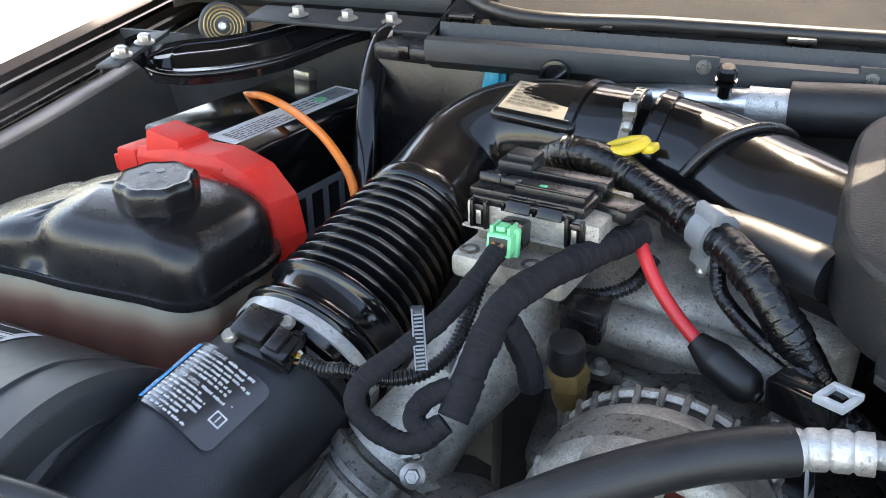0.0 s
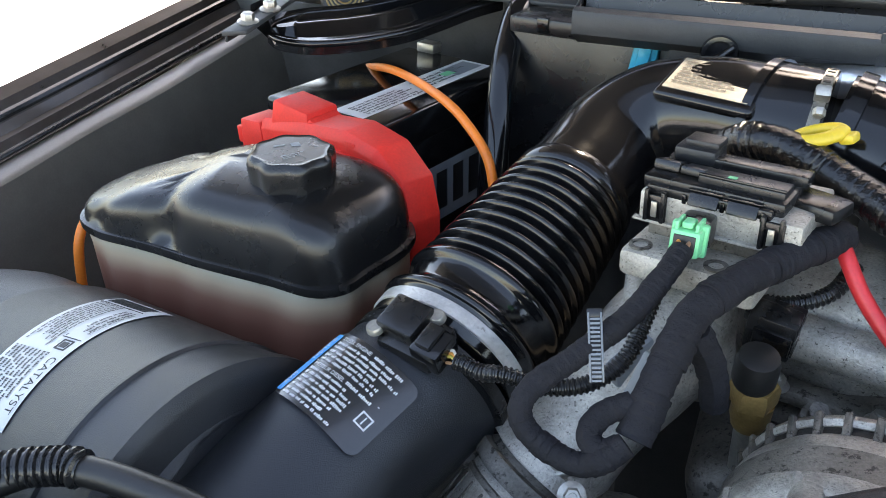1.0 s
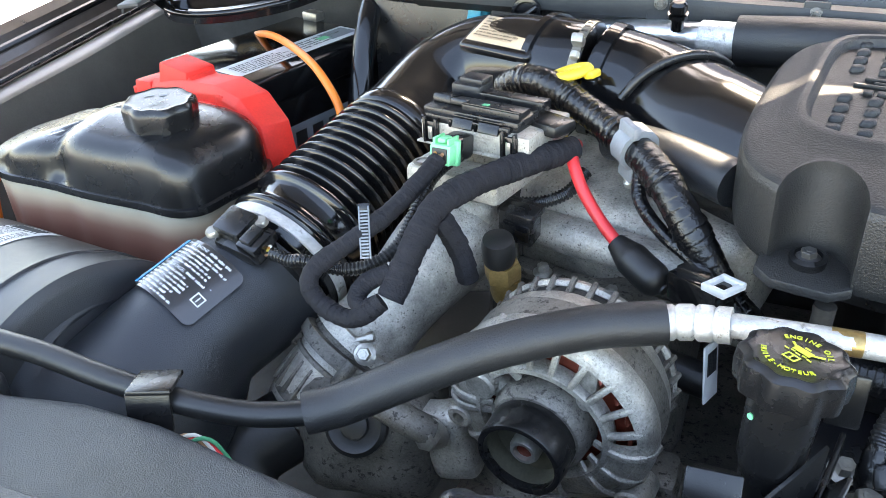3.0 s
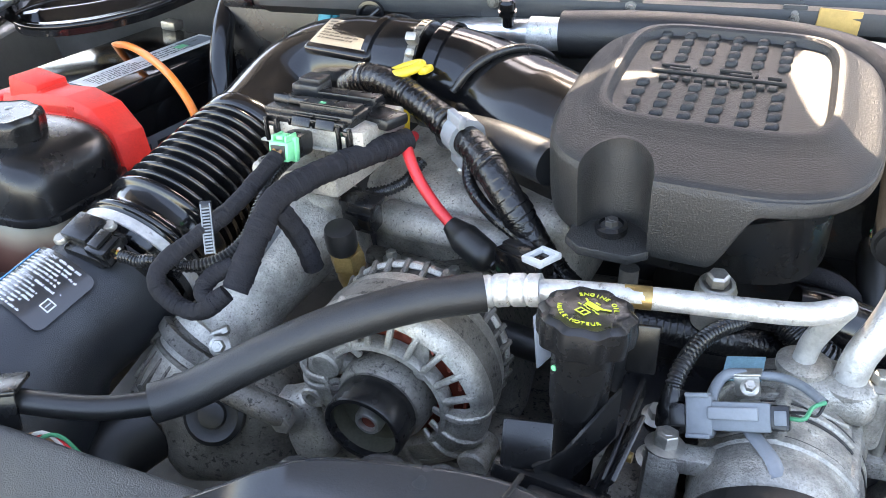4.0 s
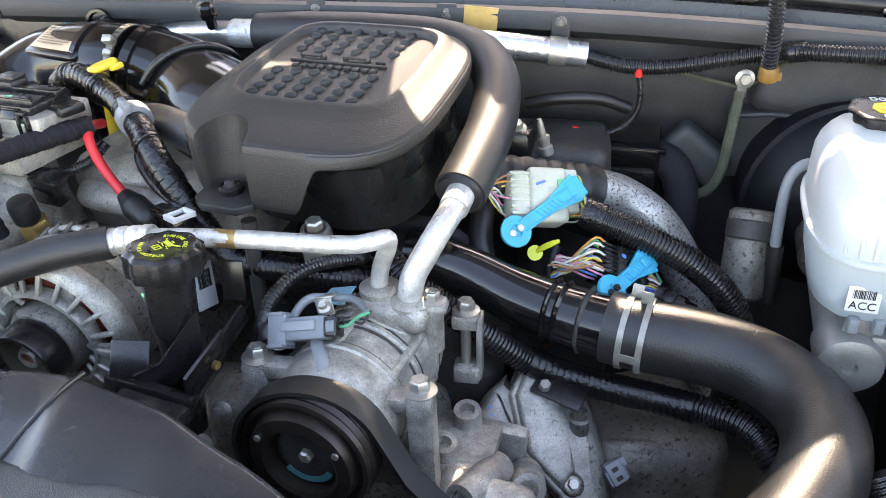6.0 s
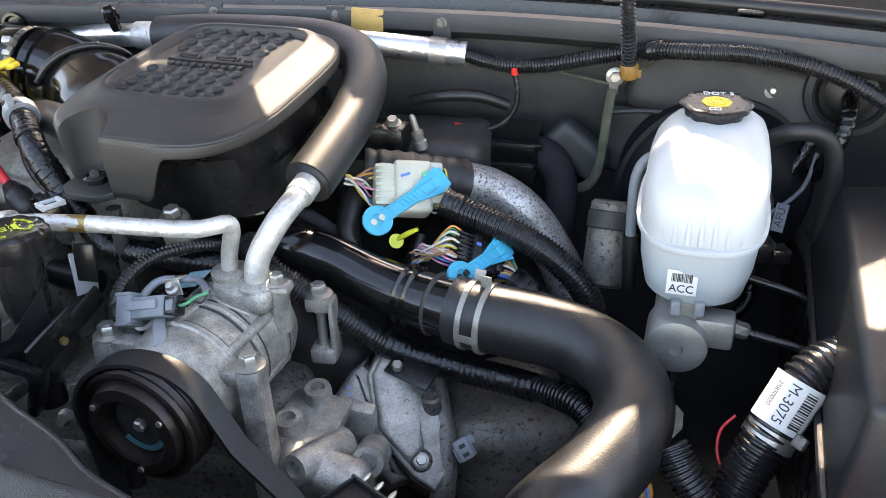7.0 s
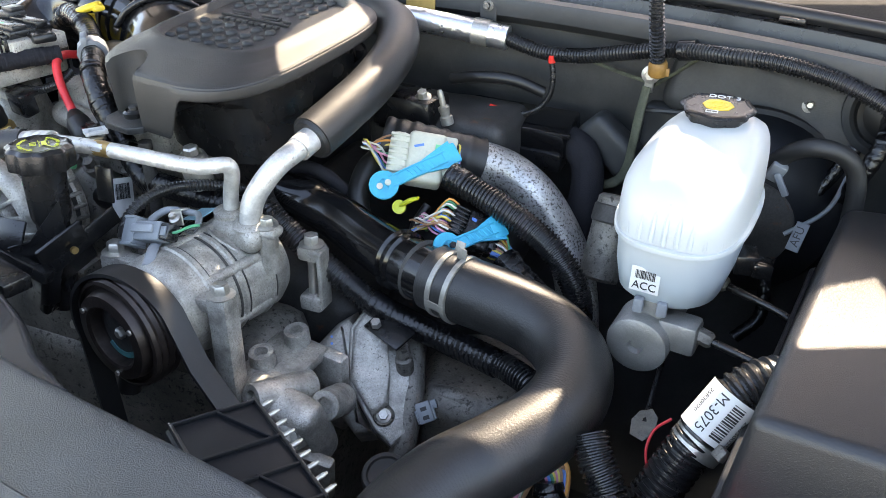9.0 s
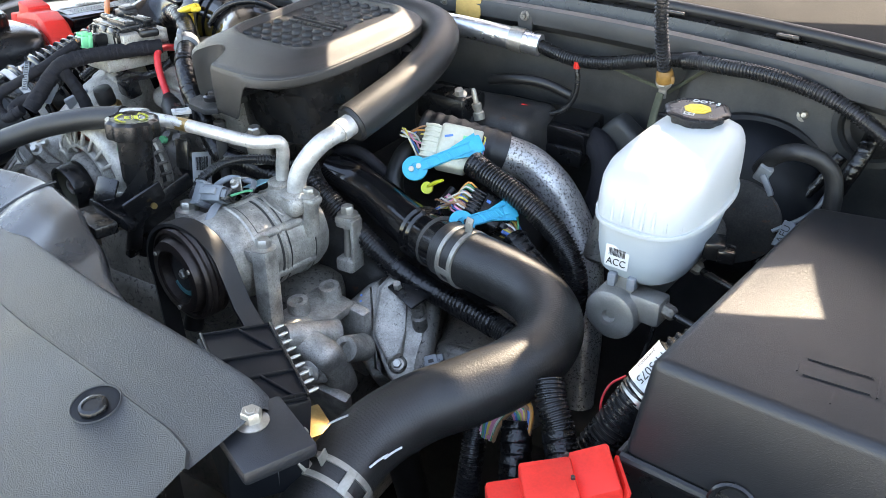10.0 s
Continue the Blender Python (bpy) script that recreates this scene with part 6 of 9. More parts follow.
part("leg", moved(rbox(0.032, 0.004, 0.03, 0.001), pose(-0.25, 0.268, 1.158, -12, 0, 22)), "satin", hc1)
lb = thing("support_bracket", (-0.41, 0.215, 1.12), "black plastic bracket with a zinc bolt on the radiator support", "bracket")
part("block", moved(rbox(0.085, 0.075, 0.045, 0.008, 3), pose(-0.405, 0.215, 1.15, 0, 0, 8)), "matte", lb)
part("bolt", hexbolt((-0.396, 0.225, 1.173), (0, 0, 1), 0.0105, 0.009), "steel", lb)
for i, k in enumerate(("w_n", "w_w", "redwire", "w_g")):
    solid("wire", tube([(-0.235 + 0.004 * i, 0.262, 1.14), (-0.215 + 0.004 * i, 0.268, 1.146 + 0.002 * (i % 2)), (-0.19, 0.262 + 0.003 * i, 1.13), (-0.17, 0.27, 1.09)], 0.0016, 6, 0.005), k, "thin coloured wire under the hose clip", "wire", "clip wires")
dp = thing("oil_dipstick", (-0.055, 0.70, 1.25), "yellow plastic dipstick handle by the intake joint", "dipstick")
part("grip", tube([(-0.058 + 0.0165 * math.cos(a), 0.692 + 0.012 * math.sin(a), 1.292 + 0.006 * math.cos(a)) for a in [i * math.pi / 5 for i in range(11)]], 0.0058, 14, 0.003, flat=(1.0, 0.8)), "yellow", dp)
part("tab", moved(rbox(0.012, 0.016, 0.008, 0.003), pose(-0.036, 0.689, 1.294, 0, -18, -20)), "yellow", dp)
part("neck", rod((-0.066, 0.70, 1.20), (-0.06, 0.696, 1.282), 0.006, 12), "yellow", dp)


# ---- engine cover ----
ec = thing("engine_cover", (0.25, 0.65, 1.2), "grained black plastic engine cover with a dimpled top panel", "engine cover")
CU, CV = Vector((0.977, -0.213, 0.02)).normalized(), Vector((0.155, 0.985, 0.095)).normalized()
CW = CU.cross(CV).normalized()
CO = Vector((0.249, 0.6535, 1.320))
cmx = Matrix((CU, CV, CW)).transposed().to_4x4()
cmx.translation = CO


def super_ring(hu, hv, cu, cv, z, n=144, p=3.4):
    out = []
    for i in range(n):
        a = 2 * math.pi * i / n
        c, s = math.cos(a), math.sin(a)
        k = 1.0 / (abs(c) ** p + abs(s) ** p) ** (1 / p)
        out.append((cu + hu * k * c, cv + hv * k * s, z))
    return out


def loft_rings(rings, top=True, bottom=False):
    n = len(rings[0])
    V = np.array([q for r in rings for q in r])
    F = [[i * n + j, i * n + (j + 1) % n, (i + 1) * n + (j + 1) % n, (i + 1) * n + j] for i in range(len(rings) - 1) for j in range(n)]
    if top:
        F.append([(len(rings) - 1) * n + j for j in range(n)])
    if bottom:
        F.append(list(range(n))[::-1])
    return V, F


rows = [  # half-width, half-depth, middle, height, squareness
    (0.1335, 0.160, 0.0, -0.022, -0.079, 3.2), (0.1345, 0.1605, 0.0, -0.022, -0.074, 3.2), (0.1345, 0.160, 0.0, -0.022, -0.06, 3.3), (0.134, 0.159, 0.0, -0.022, -0.04, 3.4), (0.1335, 0.1578, 0.0, -0.022, -0.028, 3.5), (0.1328, 0.1566, 0.0, -0.0218, -0.0185, 3.6), (0.1315, 0.155, 0.0, -0.0215, -0.0135, 3.6), (0.129, 0.1515, 0.0, -0.0205, -0.0112, 3.6),
    (0.125, 0.145, 0.0, -0.018, -0.0095, 3.7), (0.118, 0.135, 0.0, -0.013, -0.0072, 4.0), (0.110, 0.1225, 0.0, -0.007, -0.0042, 4.5), (0.1025, 0.113, 0.0, -0.002, -0.0002, 5.0), (0.099, 0.109, 0.0, -0.001, 0.0022, 5.0), (0.096, 0.106, 0, 0.0, 0.0032, 5.0), (0.0925, 0.1025, 0, 0.0, 0.003, 5.0),
    (0.0905, 0.1, 0, 0, 0.001, 5.0), (0.089, 0.0985, 0, 0, -0.004, 5.0), (0.0875, 0.097, 0, 0, -0.0058, 5.0), (0.085, 0.0945, 0, 0, -0.0062, 5.0), (0.04, 0.05, 0, 0, -0.006, 5.0)]
fine = []
for a, b in zip(rows[:-1], rows[1:]):
    k = 5 if a[4] > -0.1 and b[2] == 0 and a[4] < 0.0 and b[0] > 0.1 else 1
    fine += [tuple(x + (y - x) * i / k for x, y in zip(a, b)) for i in range(k)]
fine.append(rows[-1])
rings = [super_ring(hu, hv, cu, cv, z, 420, p) for hu, hv, cu, cv, z, p in fine]
V, F = loft_rings(rings, True, True)
V2 = []
for u, v, w in V:
    # skirt: deep round the pocket, a narrow lip elsewhere
    if w < -0.015:
        f = min(1.0, max(0.0, (u - 0.018) / 0.036))
        f = max(f * f * (3 - 2 * f), min(1.0, max(0.0, (v + 0.10) / 0.06)))
        w = -0.015 + (w + 0.015) * (1 - 0.80 * f)
    # scooped pocket for the bolt in the front
    du = (u + 0.0565) / 0.0300
    if abs(du) < 1.0 and v < -0.05:
        back = -0.178 + float(np.interp(w, (-0.08, -0.012, 0.0), (0.031, 0.045, 0.047))) * math.sqrt(1 - du * du)
        if v < back:
            if w > -0.0135:
                w = float(np.interp(back, (-0.163, -0.148, -0.1295, -0.115), (-0.0095, -0.0072, -0.0042, -0.0002)))
            v = back
    V2.append((u, v, w))


part("shell", moved((np.array(V2), F), cmx), "cover", ec, angle=32)
part("pocket_floor", moved(prism([(0.034, -0.022), (0.034, 0.03), (-0.034, 0.03), (-0.034, -0.022), (-0.02, -0.034), (0.02, -0.034)][::-1], -0.004, 0.004, 0.002), cmx @ pose(-0.0585, -0.162, -0.077)), "cover", ec)
part("lower_body", moved(loft_rings([super_ring(0.105, 0.125, 0.005, 0.0, z, 72) for z in (-0.13, -0.06)], True, True), cmx), "satin", ec, "black lower duct body")
part("collar", moved(loft_rings([super_ring(hu, hv, 0.003, -0.014, z, 96) for hu, hv, z in ((0.106, 0.098, -0.085), (0.112, 0.106, -0.075), (0.114, 0.108, -0.02))], True, True), cmx), "satin", ec)
bp = cmx @ Vector((-0.0585, -0.166, -0.073))
part("grommet", lathe([(0.013, 0), (0.0135, 0.006), (0.010, 0.008), (0.009, 0.005)], axes(bp, CW), 24), "gloss", ec, "black rubber bolt grommet")
part("bolt", hexbolt(bp + CW * 0.004, CW, 0.006, 0.005), "iron", ec)
AL = [(math.cos(a) * (1.0 + 0.22 * abs(math.cos(a)) ** 3), math.sin(a)) for a in [2 * math.pi * i / 16 for i in range(16)]]
bump = loft_rings([[(0.0058 * k * c, 0.0042 * k * n + o, h) for c, n in AL] for k, h, o in ((1.0, -0.0010, 0.0), (0.94, 0.0016, 0.0), (0.80, 0.0032, 0.0004), (0.5, 0.0040, 0.0012), (0.15, 0.0042, 0.0014))])
bump_me = data_of("dimple", bump, "cover")
for v in (-0.082, -0.0635, -0.0443, -0.0245, 0.0375, 0.056, 0.075, 0.0935):
    for c in range(6):
        ob = new("dimple", bump_me)
        ob.parent = ec
        ob.matrix_basis = Matrix.Translation(-root_of(ec)) @ cmx @ pose(-0.067 + 0.0230 * c, v, -0.0054, 0, 0, 40)
# the maker's mark: plain raised blocks
for u, v, w, h in ((-0.006, 0.0035, 0.118, 0.0028), (-0.045, 0.018, 0.026, 0.0026), (-0.040, 0.0105, 0.020, 0.0026), (-0.027, 0.0135, 0.003, 0.009), (0.008, 0.018, 0.028, 0.0026), (0.014, 0.0105, 0.020, 0.0026), (0.027, 0.0135, 0.003, 0.009), (0.042, 0.012, 0.012, 0.0026), *[(-0.052 + 0.0105 * i, -0.0085, 0.0075, 0.0062) for i in range(10)]):
    part("raised_mark", moved(rbox(w, h, 0.0036, 0.0008), cmx @ pose(u, v, -0.0045, 0, 0, -1)), "cover", ec)
# stay below the pocket
solid("cover_stud", rod((0.187, 0.497, 1.08), (0.187, 0.497, 1.205), 0.008, 14), "iron", "dark stud under the engine cover", "stud")

# ---- compressor ----
KC = Vector((0.296, 0.318, 1.087))
KD = Vector((0.19, 0.98, -0.01)).normalized()
km = axes(KC, KD)
co = thing("compressor", (0.32, 0.42, 1.02), "cast-aluminium air conditioning compressor with mounting ears", "compressor")
part("front_housing", lathe([(0.03, 0.02), (0.050, 0.022), (0.058, 0.03), (0.0605, 0.045), (0.0605, 0.06), (0.0625, 0.062), (0.0625, 0.068), (0.0605, 0.07)], km, 56), "smooth_cast", co)
part("cylinder", lathe([(0.0605, 0.07), (0.061, 0.085), (0.060, 0.10), (0.0618, 0.102), (0.0618, 0.106), (0.060, 0.108), (0.060, 0.14), (0.0618, 0.142), (0.0618, 0.147), (0.0595, 0.149)], km, 56), "smooth_cast", co)
part("rear_housing", lathe([(0.0595, 0.149), (0.059, 0.165), (0.053, 0.178), (0.04, 0.183), (0.02, 0.184)], km, 56), "smooth_cast", co)
part("seam", lathe([(0.0612, 0.094), (0.0615, 0.0955), (0.0612, 0.097)], km, 56), "iron", co)
for k in range(6):
    a = k * math.pi / 3 + 0.4
    q = [km @ Vector((0.0565 * math.cos(a), 0.0565 * math.sin(a), h)) for h in (0.062, 0.10, 0.15)]
    part("through_bolt_rib", tube(q, 0.0072, 12, 0.01), "smooth_cast", co)
for a, h, r in ((20, 0.085, 0.004), (35, 0.120, 0.0045), (60, 0.090, 0.0035), (75, 0.128, 0.004), (105, 0.086, 0.004), (-5, 0.115, 0.0045), (50, 0.155, 0.004), (120, 0.125, 0.0035)):
    q = km @ pose(0, 0, 0, 0, 0, a)
    part("cast_boss", lathe([(r * 1.25, -0.003), (r, 0.0), (r, 0.0022), (r * 0.6, 0.0026)], axes(q @ Vector((0.0595, 0, h)), Vector(q.col[0][:3])), 14), "smooth_cast", co)
for a0, a1, h, w in ((-20, 70, 0.076, 0.0022), (10, 130, 0.113, 0.0026), (30, 150, 0.134, 0.002), (-10, 60, 0.155, 0.0022)):
    part("cast_ridge", tube([km @ Vector((0.0605 * math.cos(math.radians(a0 + (a1 - a0) * i / 8)), 0.0605 * math.sin(math.radians(a0 + (a1 - a0) * i / 8)), h + 0.004 * math.sin(i * 1.7))) for i in range(9)], w, 8, 0.004), "smooth_cast", co)
for h in (0.0695, 0.1085, 0.149):
    part("joint", lathe([(0.0613, h - 0.0008), (0.0617, h), (0.0613, h + 0.0008)], km, 56), "iron", co, "dark joint line")
pu2 = part("clutch_pulley", lathe([(0.030, 0.016), (0.052, 0.016), (0.0605, 0.014), (0.0615, 0.010), (0.0585, 0.006), (0.0615, 0.002), (0.0585, -0.002), (0.0615, -0.006), (0.0585, -0.010), (0.061, -0.014), (0.0595, -0.018), (0.056, -0.019), (0.0545, -0.015), (0.050, -0.015), (0.0485, -0.020), (0.047, -0.0255), (0.036, -0.0265), (0.033, -0.024), (0.031, -0.012), (0.012, -0.010)], km, 64), "pulley", co, "worn dark clutch pulley")
part("hub", join(lathe([(0.030, -0.0105), (0.027, -0.0125), (0.018, -0.013), (0.014, -0.011)], km, 40)), "iron", pu2)
arc_v, arc_f = [], []
for i in range(13):
    a = math.radians(-150 + i * 9)
    arc_v += [tuple(km @ Vector((r * math.cos(a), r * math.sin(a), -0.0139))) for r in (0.0225, 0.0285)]
arc_f = [[2 * i, 2 * i + 1, 2 * i + 3, 2 * i + 2] for i in range(12)]
part("paint_arc", thick((np.array(arc_v), arc_f), 0.0008), "teal", pu2, "worn arc of teal paint")
part("nut", moved(lathe([(0.0065, 0), (0.0065, 0.006), (0.0045, 0.008)], None, 6), axes(KC - KD * 0.010, -KD)), "steel", pu2)
for k in range(3):
    a = k * 2.094 + 0.5
    q = km @ Vector((0.042 * math.cos(a), 0.042 * math.sin(a), -0.0262))
    part("rivet", rod(q, q - KD * 0.002, 0.003, 10), "steel", pu2)
# belt over the pulley down to the crank
path = []
for a in np.linspace(math.radians(200), math.radians(28), 26):
    path.append(KC + Vector((0.0632 * math.cos(a), 0, 0.0632 * math.sin(a))))
path.append(KC + Vector((0.085, -0.008, -0.02)))
path.append(Vector((0.424, 0.296, 1.035)))
path.append(Vector((0.52, 0.275, 0.90)))
path = [KC + Vector((-0.05, 0.0, -0.2))] + path
V, F = [], []
for i, p in enumerate(path):
    t = (path[min(i + 1, len(path) - 1)] - path[max(i - 1, 0)]).normalized()
    nrm = t.cross(KD).normalized()
    for o, h in ((-0.012, 0.0), (0.012, 0.0), (0.012, 0.004), (-0.012, 0.004)):
        V.append(tuple(p + KD * o - nrm * h * (-1)))
n = len(path)
for i in range(n - 1):
    for j in range(4):
        F.append([i * 4 + j, i * 4 + (j + 1) % 4, (i + 1) * 4 + (j + 1) % 4, (i + 1) * 4 + j])
solid("drive_belt", (np.array(V), F), "rubber", "flat black drive belt round the clutch pulley", "drive belt", angle=30)


def post(name, p, base, w, parent):
    """A square cast mounting post with a flange bolt on top."""
    p, base = Vector(p), Vector(base)
    part(name, moved(rbox(w, w, (p - base).length, 0.004, 2), axes((p + base) / 2, p - base, (0, 1, 0))), "smooth_cast", parent)
    part("bolt", hexbolt(p, p - base, 0.0095, 0.010), "steel", parent)


post("front_post", (0.384, 0.356, 1.125), (0.388, 0.35, 1.01), 0.024, co)
post("left_post", (0.227, 0.383, 1.125), (0.224, 0.378, 1.03), 0.026, co)
part("ear", moved(rbox(0.03, 0.022, 0.016, 0.004), pose(0.365, 0.36, 1.11, 0, 0, 0)), "smooth_cast", co)
part("ear", moved(rbox(0.045, 0.02, 0.016, 0.004), pose(0.25, 0.38, 1.118, 0, 0, 0)), "smooth_cast", co)
# open-sided rear mount with its long bolt
part("rear_lug", moved(rbox(0.028, 0.024, 0.018, 0.004), pose(0.405, 0.496, 1.107)), "smooth_cast", co)
part("rear_lug", moved(rbox(0.028, 0.024, 0.020, 0.004), pose(0.407, 0.49, 1.045)), "smooth_cast", co)
part("rear_web", moved(rbox(0.006, 0.022, 0.075, 0.002), pose(0.420, 0.493, 1.076)), "smooth_cast", co)
part("long_bolt", rod((0.405, 0.495, 1.10), (0.406, 0.49, 1.04), 0.0055, 14), "steel", co)
part("bolt", hexbolt((0.405, 0.496, 1.116), (0, 0, 1), 0.009, 0.010), "steel", co)
# pipe block on top
part("pipe_block", lump((0.07, 0.05, 0.03), pose(0.345, 0.458, 1.142, 0, 0, -14), 0.012, 0.002, 40, 1.0), "smooth_cast", co)
part("port", lathe([(0.018, -0.012), (0.018, 0.004), (0.0205, 0.006), (0.0205, 0.012), (0.015, 0.015)], axes((0.326, 0.464, 1.147), (0, 0, 1)), 28), "smooth_cast", co)
part("port", lathe([(0.019, -0.014), (0.019, 0.0), (0.0215, 0.002), (0.0215, 0.010), (0.016, 0.014)], axes((0.358, 0.453, 1.144), (0, 0, 1)), 28), "smooth_cast", co)
part("arm", moved(rbox(0.036, 0.022, 0.012, 0.005), pose(0.376, 0.452, 1.15)), "smooth_cast", co)
part("bolt", hexbolt((0.379, 0.452, 1.155), (0, 0, 1), 0.0075, 0.008), "steel", co)
part("foot", rod((0.379, 0.452, 1.10), (0.379, 0.452, 1.147), 0.011, 16), "smooth_cast", co)
part("sticker", moved(rbox(0.030, 0.030, 0.001, 0), pose(0.283, 0.4605, 1.1465, 4, -17, -12)), "bluelabel2", co, "pale blue maker's sticker")
kc2 = thing("clutch_connector", (0.265, 0.37, 1.14), "blue-grey clutch plug on a white bracket clip", "connector")
cq = axes((0.270, 0.392, 1.1545), (0.065, -0.008, 0.017), (0.1, -0.75, 0.65))
part("tail", moved(rbox(0.017, 0.015, 0.012, 0.002), cq @ pose(0, 0, -0.037)), "satin", kc2, "dark wire seal")
part("collar", moved(rbox(0.029, 0.020, 0.019, 0.002), cq @ pose(0, 0, -0.0215)), "greyc", kc2)
part("collar_rib", join(*[moved(rbox(0.0035, 0.023, 0.017, 0.001), cq @ pose(x, 0, -0.0225)) for x in (-0.0145, 0.0145)]), "greyc", kc2)
part("body", moved(rbox(0.021, 0.018, 0.042, 0.002), cq @ pose(0, 0, 0.006)), "greyc", kc2)
part("latch", moved(rbox(0.009, 0.004, 0.034, 0.001), cq @ pose(0.002, 0.0105, 0.002)), "ltgrey", kc2)
part("end", moved(rbox(0.018, 0.016, 0.014, 0.002), cq @ pose(0, -0.0005, 0.032)), "satin", kc2, "dark plug end")
part("window", moved(rbox(0.010, 0.002, 0.008, 0.0005), cq @ pose(0, 0.0080, 0.033)), "greyc", kc2)
part("lead", tube([cq @ Vector((0, 0, 0.038)), cq @ Vector((0, 0.003, 0.048)), (0.322, 0.396, 1.170), (0.331, 0.402, 1.171)], 0.0016, 8, 0.003), "w_g", kc2, "green lead")
part("lead", tube([cq @ Vector((0.004, -0.004, 0.038)), cq @ Vector((0.004, -0.004, 0.049)), (0.326, 0.395, 1.164), (0.332, 0.404, 1.172)], 0.0012, 8, 0.003), "rubber", kc2)
part("clip", join(moved(rbox(0.020, 0.013, 0.0022, 0.0008), pose(0.2815, 0.4315, 1.1655, -14, -16, -8)), moved(rbox(0.018, 0.002, 0.016, 0.0006), pose(0.282, 0.4245, 1.158, -10, -16, -8)), moved(rbox(0.014, 0.012, 0.002, 0.0006), pose(0.284, 0.414, 1.151, -20, -16, -8))), "steel", kc2)
part("screw", hexbolt((0.283, 0.420, 1.160), (-0.1, -0.5, 0.85), 0.0042, 0.005, True), "steel", kc2)
part("wire_loop", tube([(0.256, 0.400, 1.150), (0.258, 0.415, 1.158), (0.266, 0.428, 1.163), (0.280, 0.433, 1.163)], 0.0042, 10, 0.004), "greyc", kc2, "grey coil lead")
part("wire_loop", tube([(0.286, 0.433, 1.163), (0.305, 0.430, 1.166), (0.318, 0.418, 1.170), (0.329, 0.402, 1.171)], 0.0036, 10, 0.004), "greyc", kc2)
part("strap", tube([(0.2835, 0.388, 1.147), (0.289, 0.375, 1.1485), (0.296, 0.362, 1.1475), (0.301, 0.350, 1.143)], 0.0060, 10, 0.003, flat=(1, 0.35)), "ltgrey", kc2)
solid("conduit", corrugated([(0.228, 0.405, 1.150), (0.231, 0.420, 1.163), (0.243, 0.445, 1.173), (0.262, 0.475, 1.172), (0.285, 0.51, 1.160), (0.29, 0.56, 1.13)], 0.0070, 0.0042), "conduit", "black corrugated conduit to the clutch plug", "conduit")
solid("taped_loom", wrapped([(0.228, 0.400, 1.130), (0.228, 0.402, 1.142), (0.231, 0.412, 1.157)], 0.0095, 0.01, 16, 0.05, 0.08), "tape", "taped wire end behind the clutch plug", "wiring loom")
st = thing("steel_plug", (0.255, 0.50, 1.14), "bright steel cap stud behind the pipe", "stud")
part("cap", lathe([(0.014, -0.03), (0.0145, 0.0), (0.0125, 0.006), (0.010, 0.007), (0.009, 0.004)], axes((0.256, 0.495, 1.195), (0, -0.2, 1)) @ Matrix.Scale(1.15, 4), 24), "steel", st)
part("hexagon", lathe([(0.009, 0.0), (0.009, 0.008), (0.007, 0.010)], axes((0.256, 0.494, 1.2025), (0, -0.2, 1)), 6), "steel", st)
sc = thing("sensor_plug", (0.3, 0.6, 1.13), "small black sensor plug with a cable", "connector")
sq = axes((0.302, 0.589, 1.168), (0.4, -0.8, 0.5))
part("body", moved(rbox(0.024, 0.026, 0.024, 0.003), sq), "gloss", sc)
part("core", moved(rbox(0.014, 0.014, 0.004, 0.001), sq @ pose(0, 0, 0.013)), "greyc", sc)
part("cable", tube([(0.305, 0.61, 1.145), (0.335, 0.605, 1.155), (0.37, 0.60, 1.15), (0.395, 0.61, 1.12), (0.40, 0.63, 1.08)], 0.0085, 12, 0.006), "cloth", sc)
tgl = thing("label_tag", (0.117, 0.515, 1.09), "white bar-coded tag on the harness", "label")
tgm = axes((0.117, 0.515, 1.110), (0.95, -0.25, 0.2)) @ pose(0, 0, 0, 0, 0, -12)
part("tag", moved(rbox(0.03, 0.05, 0.002, 0.0006), tgm), "white", tgl)
part("barcode", barcode(tgm @ pose(0, 0.008, 0.0014, 0, 0, 0), 0.02, 0.02), "ink", tgl)
solid("taped_loom", wrapped([(0.17, 0.505, 1.15), (0.22, 0.50, 1.148), (0.27, 0.505, 1.14), (0.32, 0.53, 1.12)], 0.014, 0.0055, 18, 0.05, 0.03, 0.0011, seed=2.0), "tape", "black taped loom behind the liquid pipe", "wiring loom", angle=25)

# ---- bracket castings right of the belt ----
def boss(parent, p, d, r, length):
    part("boss", lathe([(r * 1.05, -length), (r, -0.004), (r * 0.93, 0.0), (r * 0.55, 0.0), (r * 0.5, -0.010)], axes(p, d), 24), "smooth_cast", parent)


pb = thing("accessory_bracket", (0.43, 0.40, 0.85), "ribbed cast-aluminium accessory bracket with bolt bosses", "engine bracket")


def pbox(name, size, m, bevel=0.005):
    part(name, moved(rbox(*size, bevel), m), "smooth_cast", pb)


pbox("column", (0.026, 0.026, 0.15), pose(0.387, 0.352, 0.945))
part("block", lump((0.066, 0.052, 0.12), pose(0.414, 0.378, 0.958, 12, 0, -6), 0.012, 0.0018, 24, 2.0), "smooth_cast", pb)
pbox("back_wall", (0.085, 0.018, 0.11), pose(0.43, 0.445, 0.965, 4, 4, -6))
pbox("shelf", (0.07, 0.075, 0.014), pose(0.412, 0.412, 1.012, 6, 0, -8))
pbox("lower_web", (0.09, 0.016, 0.075), pose(0.45, 0.36, 0.915, 14, 10, 4))
for p, r, h in (((0.414, 0.436, 1.039), 0.0145, 0.10), ((0.397, 0.391, 1.035), 0.0145, 0.09)):
    boss(pb, p, (0, -0.12, 1), r, h)
